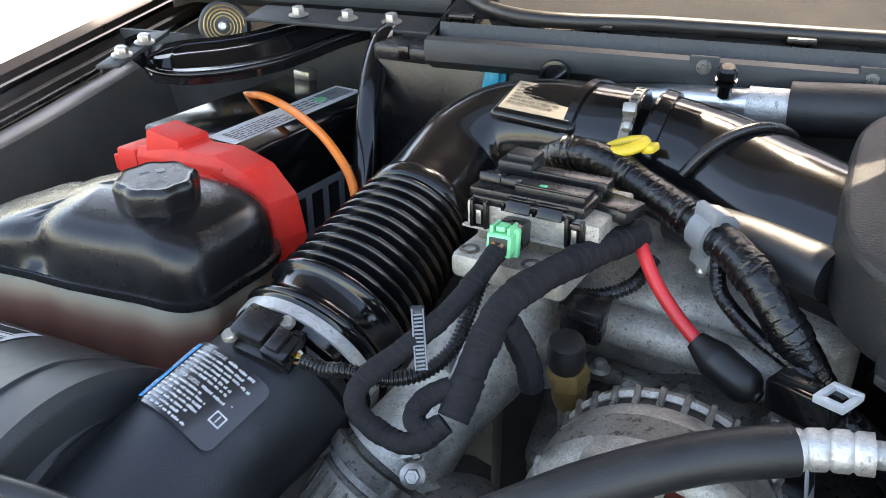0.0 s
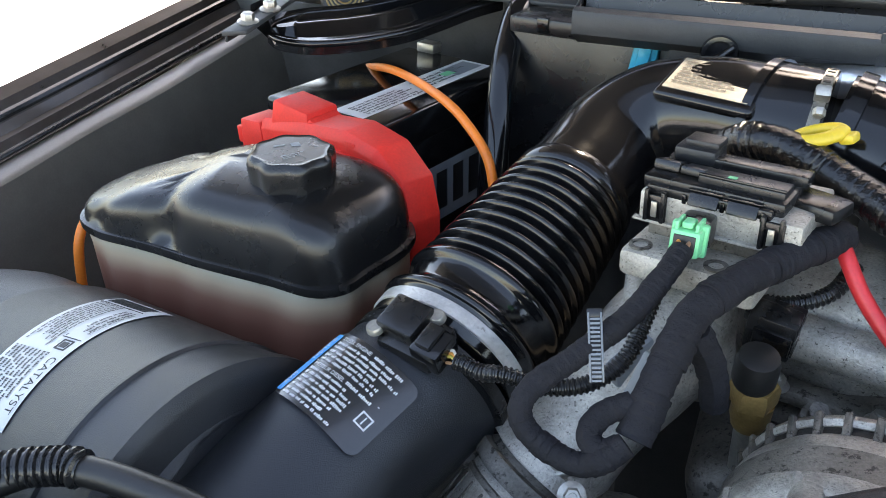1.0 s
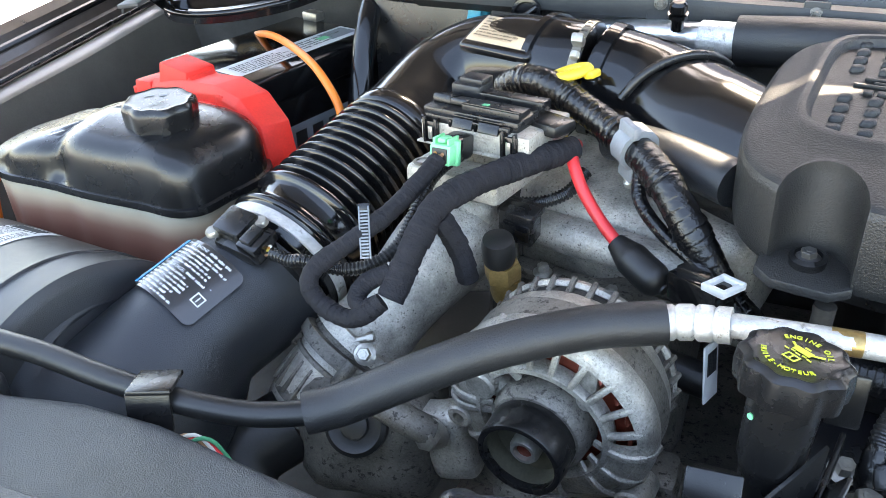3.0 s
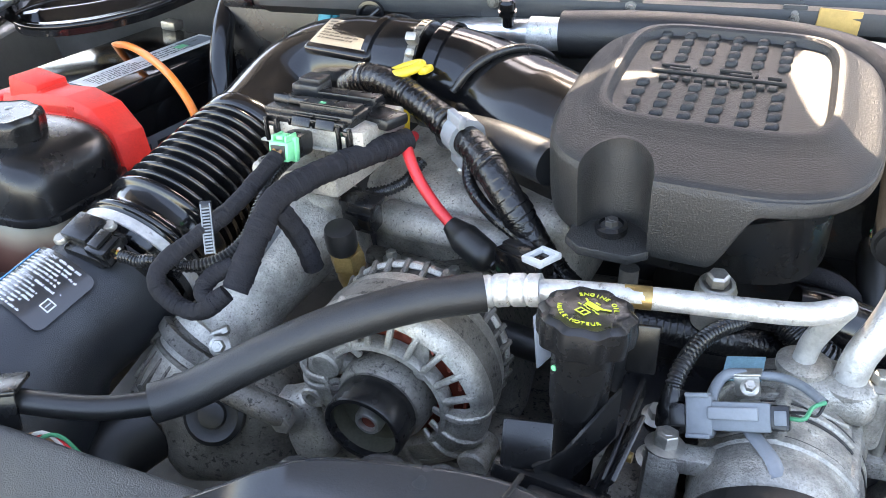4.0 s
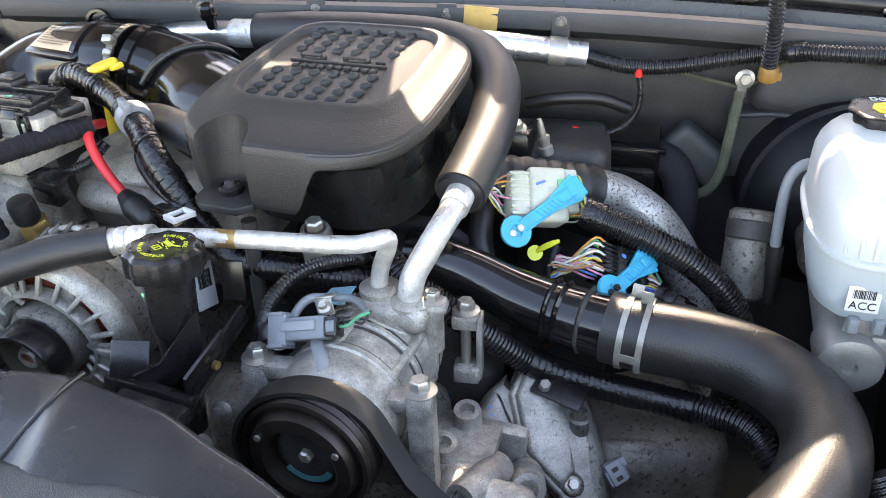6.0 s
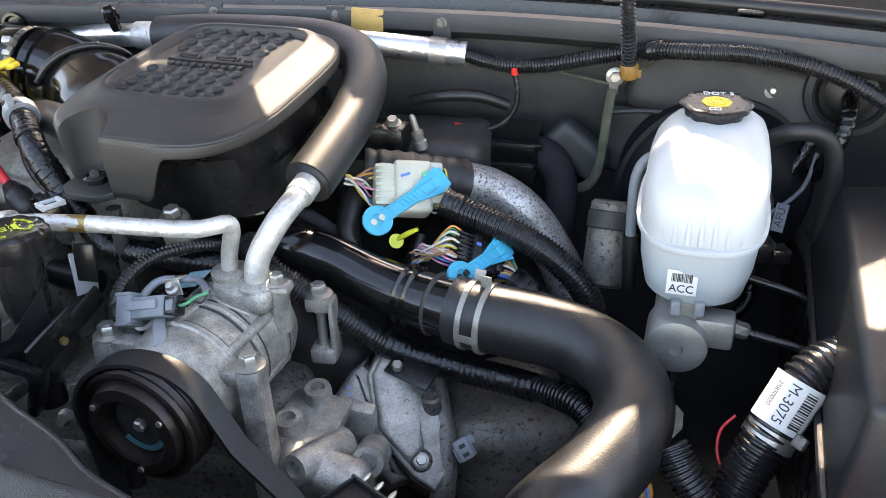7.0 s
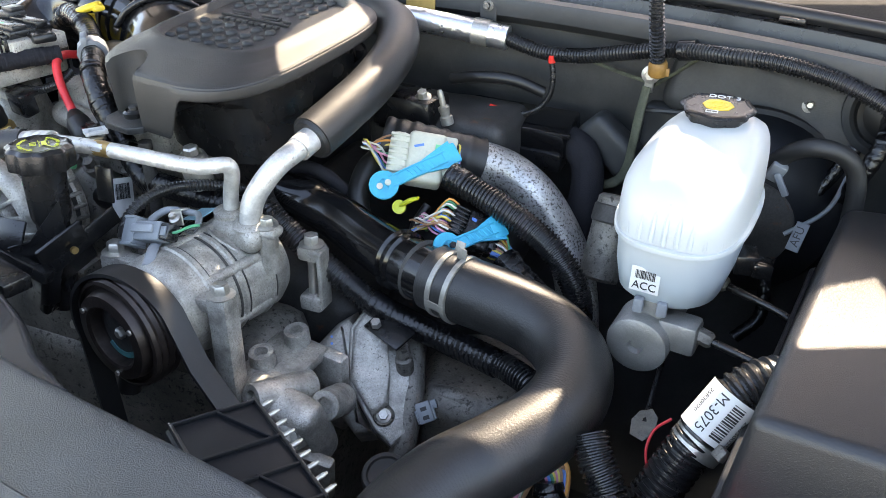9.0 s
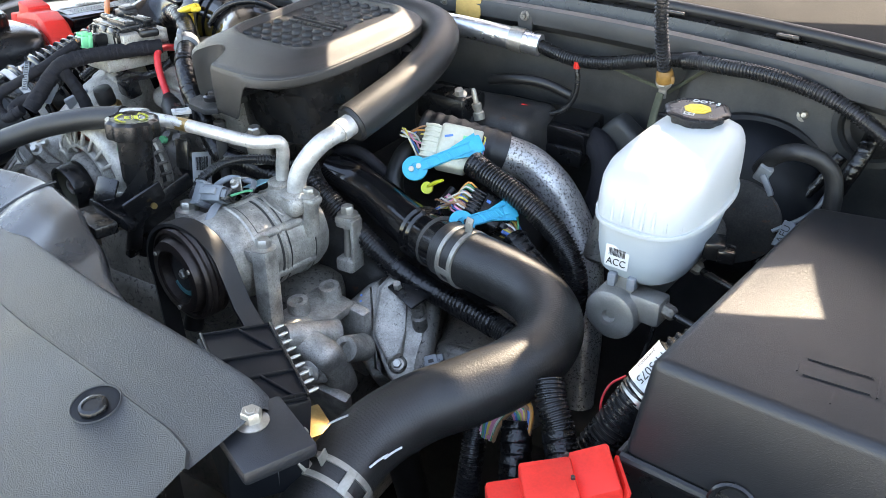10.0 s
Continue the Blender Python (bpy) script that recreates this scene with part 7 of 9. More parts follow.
boss(pb, (0.480, 0.379, 0.996), (0.1, -0.85, 0.5), 0.0175, 0.05)
boss(pb, (0.420, 0.336, 1.019), (-0.35, -0.80, 0.25), 0.0165, 0.075)
part("slab", lump((0.095, 0.040, 0.105), pose(0.440, 0.372, 0.970, 24, 6, -8), 0.014, 0.0018, 26, 5.0), "smooth_cast", pb)
boss(pb, (0.462, 0.330, 0.985), (0.05, -0.85, 0.45), 0.016, 0.05)
part("bolt", hexbolt((0.462, 0.328, 0.986), (0.05, -0.85, 0.45), 0.009, 0.007), "steel", pb)
pc = thing("pump_cover", (0.50, 0.47, 0.85), "cast pump cover plate with a raised panel and bolts", "engine casting")
PX = Matrix.Translation((0.4995, 0.463, 0.992)) @ Euler((radians(40), radians(6), radians(14))).to_matrix().to_4x4()
plate_out = [(-0.030, 0.070), (-0.042, 0.042), (-0.031, -0.020), (0.010, -0.067), (0.034, -0.082), (0.050, -0.062), (0.040, -0.012), (0.030, 0.036), (0.004, 0.064)]
raised = [(-0.026, 0.064), (-0.037, 0.041), (-0.027, -0.018), (0.006, -0.054), (0.022, -0.037), (0.016, -0.004), (0.006, 0.030), (0.0, 0.056)]
flank = [(-0.040, 0.068), (-0.060, 0.050), (-0.077, 0.022), (-0.069, -0.025), (-0.012, -0.074), (0.008, -0.068), (-0.030, -0.020), (-0.041, 0.042)]
part("plate", moved(prism(plate_out, -0.022, -0.006, 0.004, 3), PX), "smooth_cast", pc)
part("panel", moved(prism(raised, -0.006, 0.004, 0.007, 3), PX), "cast", pc)
part("gasket", moved(prism([(x * 1.02 - 0.0015, y * 1.01) for x, y in plate_out], -0.025, -0.0215, 0.0, 1), PX), "iron", pc, "dark gasket line")
part("housing", moved(prism(flank, -0.10, -0.016, 0.012, 3), PX), "smooth_cast", pc)
part("back_housing", moved(prism([(x * 0.95, y * 0.97) for x, y in plate_out], -0.12, -0.025, 0.004, 2), PX), "castdark", pc)
part("socket_cup", lathe([(0.0125, -0.03), (0.0125, -0.004), (0.0110, -0.002), (0.0090, -0.004)], PX @ pose(0.0187, -0.0501, 0), 24), "castdark", pc)
part("bolt", hexbolt(PX @ Vector((0.0187, -0.0501, -0.006)), PX.col[2][:3], 0.0062, 0.006), "steel", pc)
for x, y in ((-0.062, 0.030), (-0.060, 0.022), (-0.066, 0.016)):
    part("ink_dot", rod(PX @ Vector((x, y, -0.0165)), PX @ Vector((x, y, -0.0155)), 0.0016, 10), "w_b", pc, "blue paint dot")
part("fillet_pipe", tube([PX @ Vector(p) for p in ((0.034, 0.05, -0.03), (0.040, 0.01, -0.022), (0.046, -0.03, -0.018), (0.046, -0.07, -0.022), (0.042, -0.10, -0.04))], 0.014, 18, 0.006), "castdark", pc)
part("tab", moved(rbox(0.055, 0.030, 0.004, 0.001), pose(0.504, 0.489, 1.0295, 18, 6, -22)), "satin", pc, "black steel tab")
part("tab_bolt", hexbolt((0.488, 0.488, 1.0325), (0.1, -0.4, 0.9), 0.0062, 0.0085, False), "steel", pc)
part("stud", join(rod((0.528, 0.487, 0.955), (0.526, 0.479, 1.006), 0.0105, 18, 0.003), lathe([(0.0085, 0), (0.0085, 0.012), (0.007, 0.014)], axes((0.526, 0.479, 1.006), (-0.03, -0.15, 1)), 6)), "castdark", pc)
lc = thing("loose_plug", (0.565, 0.455, 0.93), "pale grey wire plug hanging below the hose", "connector")
lq = axes((0.565, 0.452, 0.958), (0.2, -0.7, 0.6))
part("body", moved(rbox(0.017, 0.024, 0.018, 0.002), lq @ pose(0, 0, 0, 0, 0, 24)), "ltgrey", lc)
part("flange", moved(rbox(0.022, 0.010, 0.013, 0.0015), lq @ pose(0.002, 0.007, -0.002, 0, 0, 24)), "ltgrey", lc)
for dx in (-0.0095, 0.0095):
    part("wing", moved(rbox(0.003, 0.016, 0.010, 0.001), lq @ pose(0, 0, 0, 0, 0, 24) @ pose(dx, -0.003, 0.002)), "greyc", lc)
# black blocks in place of cut holes, their shade given as colour
for dy in (-0.006, 0.004):
    part("hole", moved(rbox(0.007, 0.0045, 0.002, 0), lq @ pose(0, 0, 0, 0, 0, 24) @ pose(0, dy, 0.0085)), "ink", lc)
part("cable", tube([(0.562, 0.46, 0.945), (0.57, 0.50, 0.94), (0.60, 0.55, 0.95)], 0.007, 10, 0.006), "cloth", lc)
lcs = thing("lower_casting", (0.60, 0.56, 0.84), "grimy lower engine casting", "engine casting")
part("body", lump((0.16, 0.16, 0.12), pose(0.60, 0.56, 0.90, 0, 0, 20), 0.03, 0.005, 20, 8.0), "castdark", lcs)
part("ridge", tube([(0.55, 0.50, 0.945), (0.58, 0.495, 0.952), (0.62, 0.505, 0.945)], 0.012, 14, 0.006), "castdark", lcs)
solid("exhaust_casting", lump((0.14, 0.20, 0.14), pose(0.50, 0.72, 0.98, 0, 20, 0), 0.03, 0.006, 18, 6.0), "iron", "dark rusty manifold casting", "engine casting")
solid("steering_reservoir", join(lathe([(0.022, -0.50), (0.022, -0.06), (0.026, -0.05), (0.026, 0), (0.024, 0.004), (0.02, 0.004), (0.018, 0.002), (0.004, 0.002)], axes((0.56, 0.36, 0.945), (0.05, -0.3, 1)), 28)), "rubber", "round black capped steering reservoir low in the bay", "reservoir")

# module with pins beside the radiator cover
fmx = Matrix.Translation((0.564, 0.158, 1.150)) @ Euler((radians(-6), 0, radians(-33))).to_matrix().to_4x4()
fm = thing("fan_module", (0.564, 0.158, 1.0), "black plastic module with ribs and a row of pins", "control module")
part("body", moved(rbox(0.128, 0.075, 0.10, 0.004), fmx @ pose(0, -0.012, -0.051)), "modblack", fm)
part("lid", moved(rbox(0.122, 0.068, 0.004, 0.0012), fmx @ pose(0, -0.012, 0.0005)), "modblack", fm)
for x in (-0.059, -0.012, 0.022, 0.059):
    part("rib", moved(rbox(0.0022, 0.066, 0.004, 0.0006), fmx @ pose(x, -0.012, 0.0035)), "modblack", fm)
part("slant_rib", moved(rbox(0.050, 0.0022, 0.004, 0.0006), fmx @ pose(-0.036, 0.002, 0.0035, 0, 0, 28)), "modblack", fm)
part("slant_rib", moved(rbox(0.046, 0.0022, 0.004, 0.0006), fmx @ pose(0.040, 0.0, 0.0035, 0, 0, 28)), "modblack", fm)
for y in (0.022, -0.045):
    part("rail", moved(rbox(0.124, 0.003, 0.0045, 0.001), fmx @ pose(0, y, 0.0035)), "satin", fm)
for i in range(9):
    p = fmx @ Vector((-0.056 + 0.0135 * i, 0.0255, -0.001))
    part("pin", join(rod(p, p + Vector((0.0035, 0.0065, 0.001)), 0.0019, 10), rod(p + Vector((0.0035, 0.0065, 0.001)), p + Vector((0.0045, 0.0085, 0.0012)), 0.0012, 8)), "steel", fm)
for i in range(4):
    p = fmx @ Vector((0.0645, 0.018 - 0.016 * i, -0.03 - 0.004 * i))
    part("pin", rod(p, p + Vector((0.006, -0.003, 0.0)), 0.0019, 10), "steel", fm)
solid("lower_bracket", moved(rbox(0.05, 0.035, 0.02, 0.003), pose(0.54, 0.24, 1.0, 0, 0, -30)), "brass", "dull yellow-zinc bracket by the belt", "bracket")


# ---- hoses, wiring and brake parts at the right ----
nk = thing("coolant_pipe", (0.45, 0.55, 1.0), "glossy black coolant pipe with a rust-stained bead", "coolant pipe")
part("pipe", tube([(0.33, 0.56, 1.14), (0.36, 0.56, 1.135), (0.40, 0.562, 1.12), (0.45, 0.552, 1.102), (0.505, 0.534, 1.094), (0.56, 0.514, 1.094), (0.585, 0.508, 1.093)], lambda s: 0.025 + 0.008 * min(1, s / 0.2), 32, 0.006), "gloss", nk, angle=60)
for s in ((0.492, 0.539, 1.0945), (0.503, 0.535, 1.0943), (0.527, 0.527, 1.094)):
    d = Vector((0.93, -0.36, -0.01)).normalized()
    part("bead", lathe([(0.033, -0.003), (0.0365, 0), (0.033, 0.003)], axes(s, d), 32), "iron" if s[0] > 0.52 else "gloss", nk)
HP = [(0.548, 0.518, 1.0945), (0.575, 0.510, 1.094), (0.61, 0.506, 1.092), (0.65, 0.501, 1.088), (0.69, 0.487, 1.083), (0.722, 0.455, 1.08), (0.735, 0.41, 1.078), (0.725, 0.36, 1.074), (0.695, 0.31, 1.068), (0.66, 0.265, 1.06), (0.638, 0.21, 1.05), (0.635, 0.15, 1.035), (0.64, 0.09, 1.01)]
M["hose_gloss"] = material("polished_rubber", (0.013, 0.0128, 0.0125), 0.40, var=0.3, bump=0.45, bscale=500, dust=0.02)
rhs = thing("radiator_hose", (0.66, 0.35, 1.0), "thick curved black rubber radiator hose with paint marks", "radiator hose")
part("hose", tube(HP, 0.0372, 44, 0.0012, shape=lambda s, a: 1 + (0.0024 + 0.0014 * math.sin(s * 23 + 2 * a)) * math.sin(s * 2 * math.pi / 0.0036 + 0.6 * math.sin(3 * a + s * 40))), "hose_gloss", rhs, angle=50)
for k, (p, d) in enumerate((((0.668, 0.172, 1.062), (0.3, 0.9, 0.2)), ((0.672, 0.19, 1.06), (0.2, 1, 0.0)), ((0.61, 0.185, 1.078), (0.6, 0.7, 0.3)))):
    q = Vector(p)
    part("paint_mark", tube([q, q + Vector(d) * 0.012, q + Vector(d) * 0.02 + Vector((0.003, 0, 0.002))], 0.0014, 8, 0.003, flat=(1, 0.5)), "wtext", rhs, "white paint mark")


def spring_clamp(p, d, r, turn=0.0):
    """A spring hose clamp: two bands, cross straps and pinch ears."""
    t = thing("spring_clamp", tuple(Vector(p) - Vector((0, 0, r))), "pale steel spring clamp on the radiator hose", "hose clamp", "radiator hose clamps")
    m = axes(p, d)
    for h in (-0.010, 0.010):
        part("band", lathe([(r, h - 0.003), (r + 0.0016, h - 0.003), (r + 0.0016, h + 0.003), (r, h + 0.003)], m, 44), "clamp", t)
    for a in (turn + 1.9, turn + 3.4, turn + 4.6, turn - 0.9):
        part("strap", moved(rbox(0.0016, 0.010, 0.024, 0.0005), m @ pose(0, 0, 0, 0, 0, math.degrees(a)) @ pose(r + 0.0008, 0, 0)), "clamp", t)
    for a, h in ((turn + 0.15, 0.006), (turn - 0.15, -0.006)):
        part("ear", moved(rbox(0.014, 0.0018, 0.012, 0.0006), m @ pose(0, 0, 0, 0, 0, math.degrees(a)) @ pose(r + 0.006, 0, h)), "clamp", t)
    return t


spring_clamp((0.576, 0.5098, 1.094), (0.95, -0.26, -0.03), 0.0376, math.radians(80))
spring_clamp((0.636, 0.152, 1.036), (0.04, -1, -0.27), 0.0376, math.radians(100))
solid("conduit", corrugated([(0.315, 0.53, 1.155), (0.342, 0.510, 1.139), (0.377, 0.508, 1.113), (0.412, 0.508, 1.088), (0.447, 0.509, 1.063), (0.480, 0.512, 1.041), (0.544, 0.514, 1.021), (0.605, 0.495, 1.024), (0.651, 0.475, 1.030), (0.69, 0.45, 1.03), (0.72, 0.42, 1.0)], 0.0150, 0.0046, 0.12, 18), "conduit", "black corrugated hose crossing below the radiator hose", "conduit")
solid("taped_loom", wrapped([(0.470, 0.5115, 1.047), (0.500, 0.5135, 1.033), (0.544, 0.514, 1.021), (0.605, 0.495, 1.024), (0.640, 0.480, 1.0285)], 0.0158, 0.0075, 20, 0.05, 0.035, 0.0012), "tape", "shiny tape round the corrugated hose", "tape")
solid("silver_pipe", tube([(0.517, 0.7055, 1.1575), (0.528, 0.711, 1.1535), (0.562, 0.727, 1.138), (0.601, 0.7265, 1.1125), (0.632, 0.7245, 1.073), (0.657, 0.7145, 1.031), (0.675, 0.6965, 0.978), (0.685, 0.68, 0.90), (0.69, 0.66, 0.8)], 0.027, 32, 0.007), "silver", "mottled silver charge air pipe curving down", "charge pipe", angle=60)
rb = thing("rubber_coupling", (0.47, 0.66, 1.17), "black rubber coupling on the silver pipe", "coupling")
part("sleeve", tube([(0.412, 0.675, 1.178), (0.453, 0.685, 1.172), (0.488, 0.695, 1.164), (0.516, 0.705, 1.158), (0.527, 0.711, 1.154)], lambda s: 0.0295 + 0.0010 * math.sin(s * 2 * math.pi / 0.017), 30, 0.0022), "foam", rb)
plg = thing("vent_plug", (0.467, 0.74, 1.18), "pale grey barbed vent fitting", "fitting")
part("barb", lathe([(0.010, 0), (0.010, 0.012), (0.0075, 0.014), (0.0075, 0.02), (0.009, 0.022), (0.009, 0.028), (0.005, 0.03), (0.0045, 0.05), (0.003, 0.055)], axes((0.472, 0.738, 1.186), (-0.25, -0.05, 1)) @ Matrix.Scale(0.85, 4), 18), "clamp", plg)


def big_connector(label, d, shell, depth, tall, length, ea, eb):
    """A multi-pin connector: ribbed rear cap, stepped body, and a slotted lever over its face from ea to eb."""
    la, lb = Vector(ea), Vector(eb)
    L = (lb - la).length
    q = axes((la + lb) / 2, lb - la, (0.3, -0.72, 0.62))
    face = Vector(q.col[1][:3])
    run = Vector(d)
    run = (run - face * run.dot(face)).normalized()
    m = Matrix((face, run.cross(face), run)).transposed().to_4x4()
    m.translation = (la + lb) / 2 - face * (depth / 2 + 0.004) - Vector(m.col[1][:3]) * tall * 0.30
    t = thing("harness_connector", tuple(m.translation), label, "connector")
    part("body", moved(rbox(depth, tall, length * 0.6, 0.006, 3), m @ pose(0, 0, length * 0.08)), shell, t)
    part("cap", moved(rbox(depth * 0.92, tall * 0.9, length * 0.34, 0.009, 3), m @ pose(0, 0, -length * 0.34)), shell, t)
    part("front", moved(rbox(depth * 0.86, tall * 0.8, length * 0.22, 0.003), m @ pose(0, -tall * 0.08, length * 0.44)), shell, t)
    for i in range(7):
        part("rib", moved(rbox(depth * 0.98, tall * 0.06, length * 0.30, 0.0016), m @ pose(0, -tall * 0.36 + i * tall * 0.12, -length * 0.36)), shell, t)
    part("step", moved(rbox(depth * 1.06, tall * 0.5, length * 0.16, 0.002), m @ pose(0, tall * 0.12, length * 0.14)), shell, t)
    lev = part("lever", moved(rbox(0.0165, 0.004, L * 0.92, 0.0015), q), "blue", t, "sky-blue locking lever")
    part("eye", lathe([(0.0175, -0.0025), (0.0182, 0), (0.0175, 0.0025), (0.0075, 0.0028), (0.007, 0.0)], axes(la, q.col[1][:3]), 32), "blue", lev)
    part("hook", moved(rbox(0.010, 0.0045, 0.016, 0.0018), q @ pose(0.009, 0, -L / 2 - 0.006, 0, 25, 0)), "blue", lev)
    part("tip", moved(rbox(0.026, 0.006, 0.020, 0.003), q @ pose(0.0, 0.0005, L / 2 - 0.004)), "blue", lev)
    part("cheek", moved(prism([(-0.017, -L * 0.5), (0.017, -L * 0.5), (0.0085, -L * 0.08), (-0.0085, -L * 0.08)], -0.0022, 0.0022, 0.0008), q @ pose(0, 0, 0, -90, 0, 180)), "blue", lev)
    # black block paints the shade of the lever's slot
    part("slot", moved(rbox(0.010, 0.0052, 0.008, 0.002), q @ pose(0.003, 0.0, -L * 0.5 - 0.009)), "ink", lev)
    part("edge", moved(rbox(0.002, 0.0065, L * 0.8, 0.0006), q @ pose(0.0065, 0.001, 0)), "blue", lev)
    part("edge", moved(rbox(0.002, 0.0065, L * 0.8, 0.0006), q @ pose(-0.0065, 0.001, 0)), "blue", lev)
    for i in range(6):
        part("rib", moved(rbox(0.011, 0.0056, 0.0016, 0.0005), q @ pose(0, 0.0006, -L * 0.12 + i * 0.0058, 0, 22, 0)), "blue", lev)
    for dx in (-0.0055, 0.0055):
        c = la + Vector(q.col[1][:3]) * 0.002 + Vector(q.col[2][:3]) * dx
        part("pivot", rod(c, c + Vector(q.col[1][:3]) * 0.003, 0.0038, 12), shell, lev)
    return t, m


W, wm = big_connector("cream multi-pin connector with a sky-blue lever and a green mark", (0.95, 0.30, -0.10), "cream", 0.036, 0.064, 0.078, (0.446, 0.600, 1.153), (0.510, 0.664, 1.180))
K, kmx = big_connector("black multi-pin connector with a sky-blue lever", (0.93, 0.15, -0.20), "satin", 0.034, 0.046, 0.060, (0.551, 0.548, 1.118), (0.591, 0.612, 1.122))
part("green_mark", moved(rbox(0.004, 0.009, 0.012, 0.001), wm @ pose(0.0185, -0.012, 0.022)), "green", W, "green mark")
part("ink_mark", moved(rbox(0.0008, 0.003, 0.012, 0), wm @ pose(0.0186, -0.012, -0.004, 20, 0, 0)), "w_b", W, "blue ink mark")
part("green_mark", moved(rbox(0.004, 0.008, 0.010, 0.001), kmx @ pose(0.018, -0.010, 0.014)), "green", K, "green mark")
part("white_mark", moved(rbox(0.0008, 0.004, 0.006, 0), kmx @ pose(0.0176, -0.008, -0.006)), "w_b", K, "blue ink mark")
rnd = random.Random(7)
cols = ["w_y", "w_p", "w_o", "w_w", "w_n", "w_p", "w_b", "w_g"]


def wire_fan(m, z, depth, tall, end, aim, n, group, reach=0.012, radius=0.010, r=0.0013):
    """Wires in rows from the end face of a connector (frame m, distance z along it), bending together into a round bundle at end."""
    end, aim = Vector(end), Vector(aim).normalized()
    side = aim.cross(Vector((0, 0, 1))).normalized()
    lift = side.cross(aim)
    sgn = 1 if z > 0 else -1
    for i in range(n):
        u, v = rnd.uniform(-0.45, 0.45), -0.46 + 0.92 * (i + 0.5) / n
        a = m @ Vector((u * depth, v * tall, z))
        b = m @ Vector((u * depth * 1.1, v * tall, z + sgn * reach))
        ang = rnd.uniform(0, 6.28)
        rr = radius * math.sqrt(rnd.random())
        c = end + side * (rr * math.cos(ang)) + lift * (rr * math.sin(ang) * 0.5 + v * radius * 0.9)
        mid = (b + c) / 2 + Vector([rnd.uniform(-0.003, 0.003) for _ in range(3)])
        solid("wire", tube([a, b, mid, c, c + aim * 0.006], r, 6, 0.005), cols[rnd.randrange(8)], "thin coloured wire between connector and conduit", "wire", group)


wire_fan(wm, 0.034, 0.03, 0.054, (0.526, 0.634, 1.160), (0.9, -0.1, -0.25), 34, "connector wires")
wire_fan(wm, -0.034, 0.03, 0.05, (0.405, 0.642, 1.182), (-1, 0, 0.2), 14, "connector wires", 0.008)
wire_fan(kmx, -0.028, 0.03, 0.044, (0.496, 0.598, 1.112), (-0.8, 0.4, -0.5), 32, "connector wires", 0.014, 0.014)
wire_fan(kmx, 0.028, 0.03, 0.040, (0.622, 0.594, 1.080), (0.4, 0.1, -0.9), 28, "connector wires", 0.010, 0.012)
solid("wire_tag", join(lathe([(0.003, -0.003), (0.0085, -0.002), (0.0085, 0.002), (0.003, 0.003)], axes((0.468, 0.596, 1.130), (0.1, -0.8, 0.5)), 20), tube([(0.470, 0.596, 1.133), (0.484, 0.594, 1.143), (0.494, 0.594, 1.148)], lambda s: 0.004 + 0.002 * math.sin(s * 120), 10, 0.003, flat=(1, 0.5))), "tagyellow", "small yellow-green wire tag", "tag")
solid("conduit", corrugated([(0.522, 0.634, 1.162), (0.55, 0.627, 1.155), (0.59, 0.62, 1.142), (0.63, 0.615, 1.123), (0.665, 0.608, 1.098), (0.69, 0.60, 1.065), (0.698, 0.592, 1.02), (0.69, 0.58, 0.95)], 0.0165, 0.0046, 0.11, 20), "conduit", "thick black corrugated harness conduit", "conduit")
solid("taped_loom", wrapped([(0.518, 0.635, 1.164), (0.54, 0.629, 1.158)], 0.0175, 0.006, 18, 0.05, 0.03), "tape", "taped start of the thick conduit", "wiring loom")
solid("cable", tube([(0.49, 0.63, 1.12), (0.485, 0.60, 1.10), (0.51, 0.575, 1.085), (0.55, 0.56, 1.08)], 0.006, 10, 0.006), "rubber", "black cable below the connectors", "cable")
solid("hose", tube([(0.41, 0.66, 1.16), (0.405, 0.63, 1.15), (0.41, 0.60, 1.12), (0.43, 0.59, 1.07)], 0.014, 14, 0.006), "rubber", "black vacuum hose behind the foam sleeve", "hose")
solid("taped_loom", wrapped([(0.60, 0.60, 1.085), (0.63, 0.585, 1.07), (0.66, 0.58, 1.05), (0.69, 0.585, 1.02)], 0.018, 0.012, 16, 0.08, 0.12, seed=6.0), "tape", "lumpy taped wiring by the conduit", "wiring loom", angle=25)

# ---- brake reservoir and master cylinder ----
bt = thing("brake_reservoir", (0.80, 0.58, 1.10), "milky white brake fluid reservoir with a black cap", "brake reservoir")
BU, BV = Vector((0.99, -0.12, 0)).normalized(), Vector((0.12, 0.99, 0)).normalized()


def res_ring(hu, v0, v1, z, tilt=0.0, n=72, p=2.8, cu=0.0):
    out = []
    hv, cv = (v1 - v0) / 2, (v1 + v0) / 2
    for i in range(n):
        a = 2 * math.pi * i / n
        c, s = math.cos(a), math.sin(a)
        k = 1.0 / (abs(c) ** p + abs(s) ** p) ** (1 / p)
        v = cv + hv * k * s
        q = Vector((0.797, 0.575, z + tilt * v)) + BU * (cu + hu * 1.02 * k * c) + BV * v
        out.append(tuple(q))
    return out


TL = 0.06
low = [res_ring(0.040, -0.062, 0.05, 1.128, TL), res_ring(0.050, -0.070, 0.06, 1.136, TL), res_ring(0.056, -0.075, 0.085, 1.16, TL), res_ring(0.059, -0.077, 0.112, 1.19, TL), res_ring(0.060, -0.078, 0.12, 1.196, TL)]
part("lower_bowl", loft_rings(low, True, True), "brake", bt, "milky lower bowl with fluid", 50)
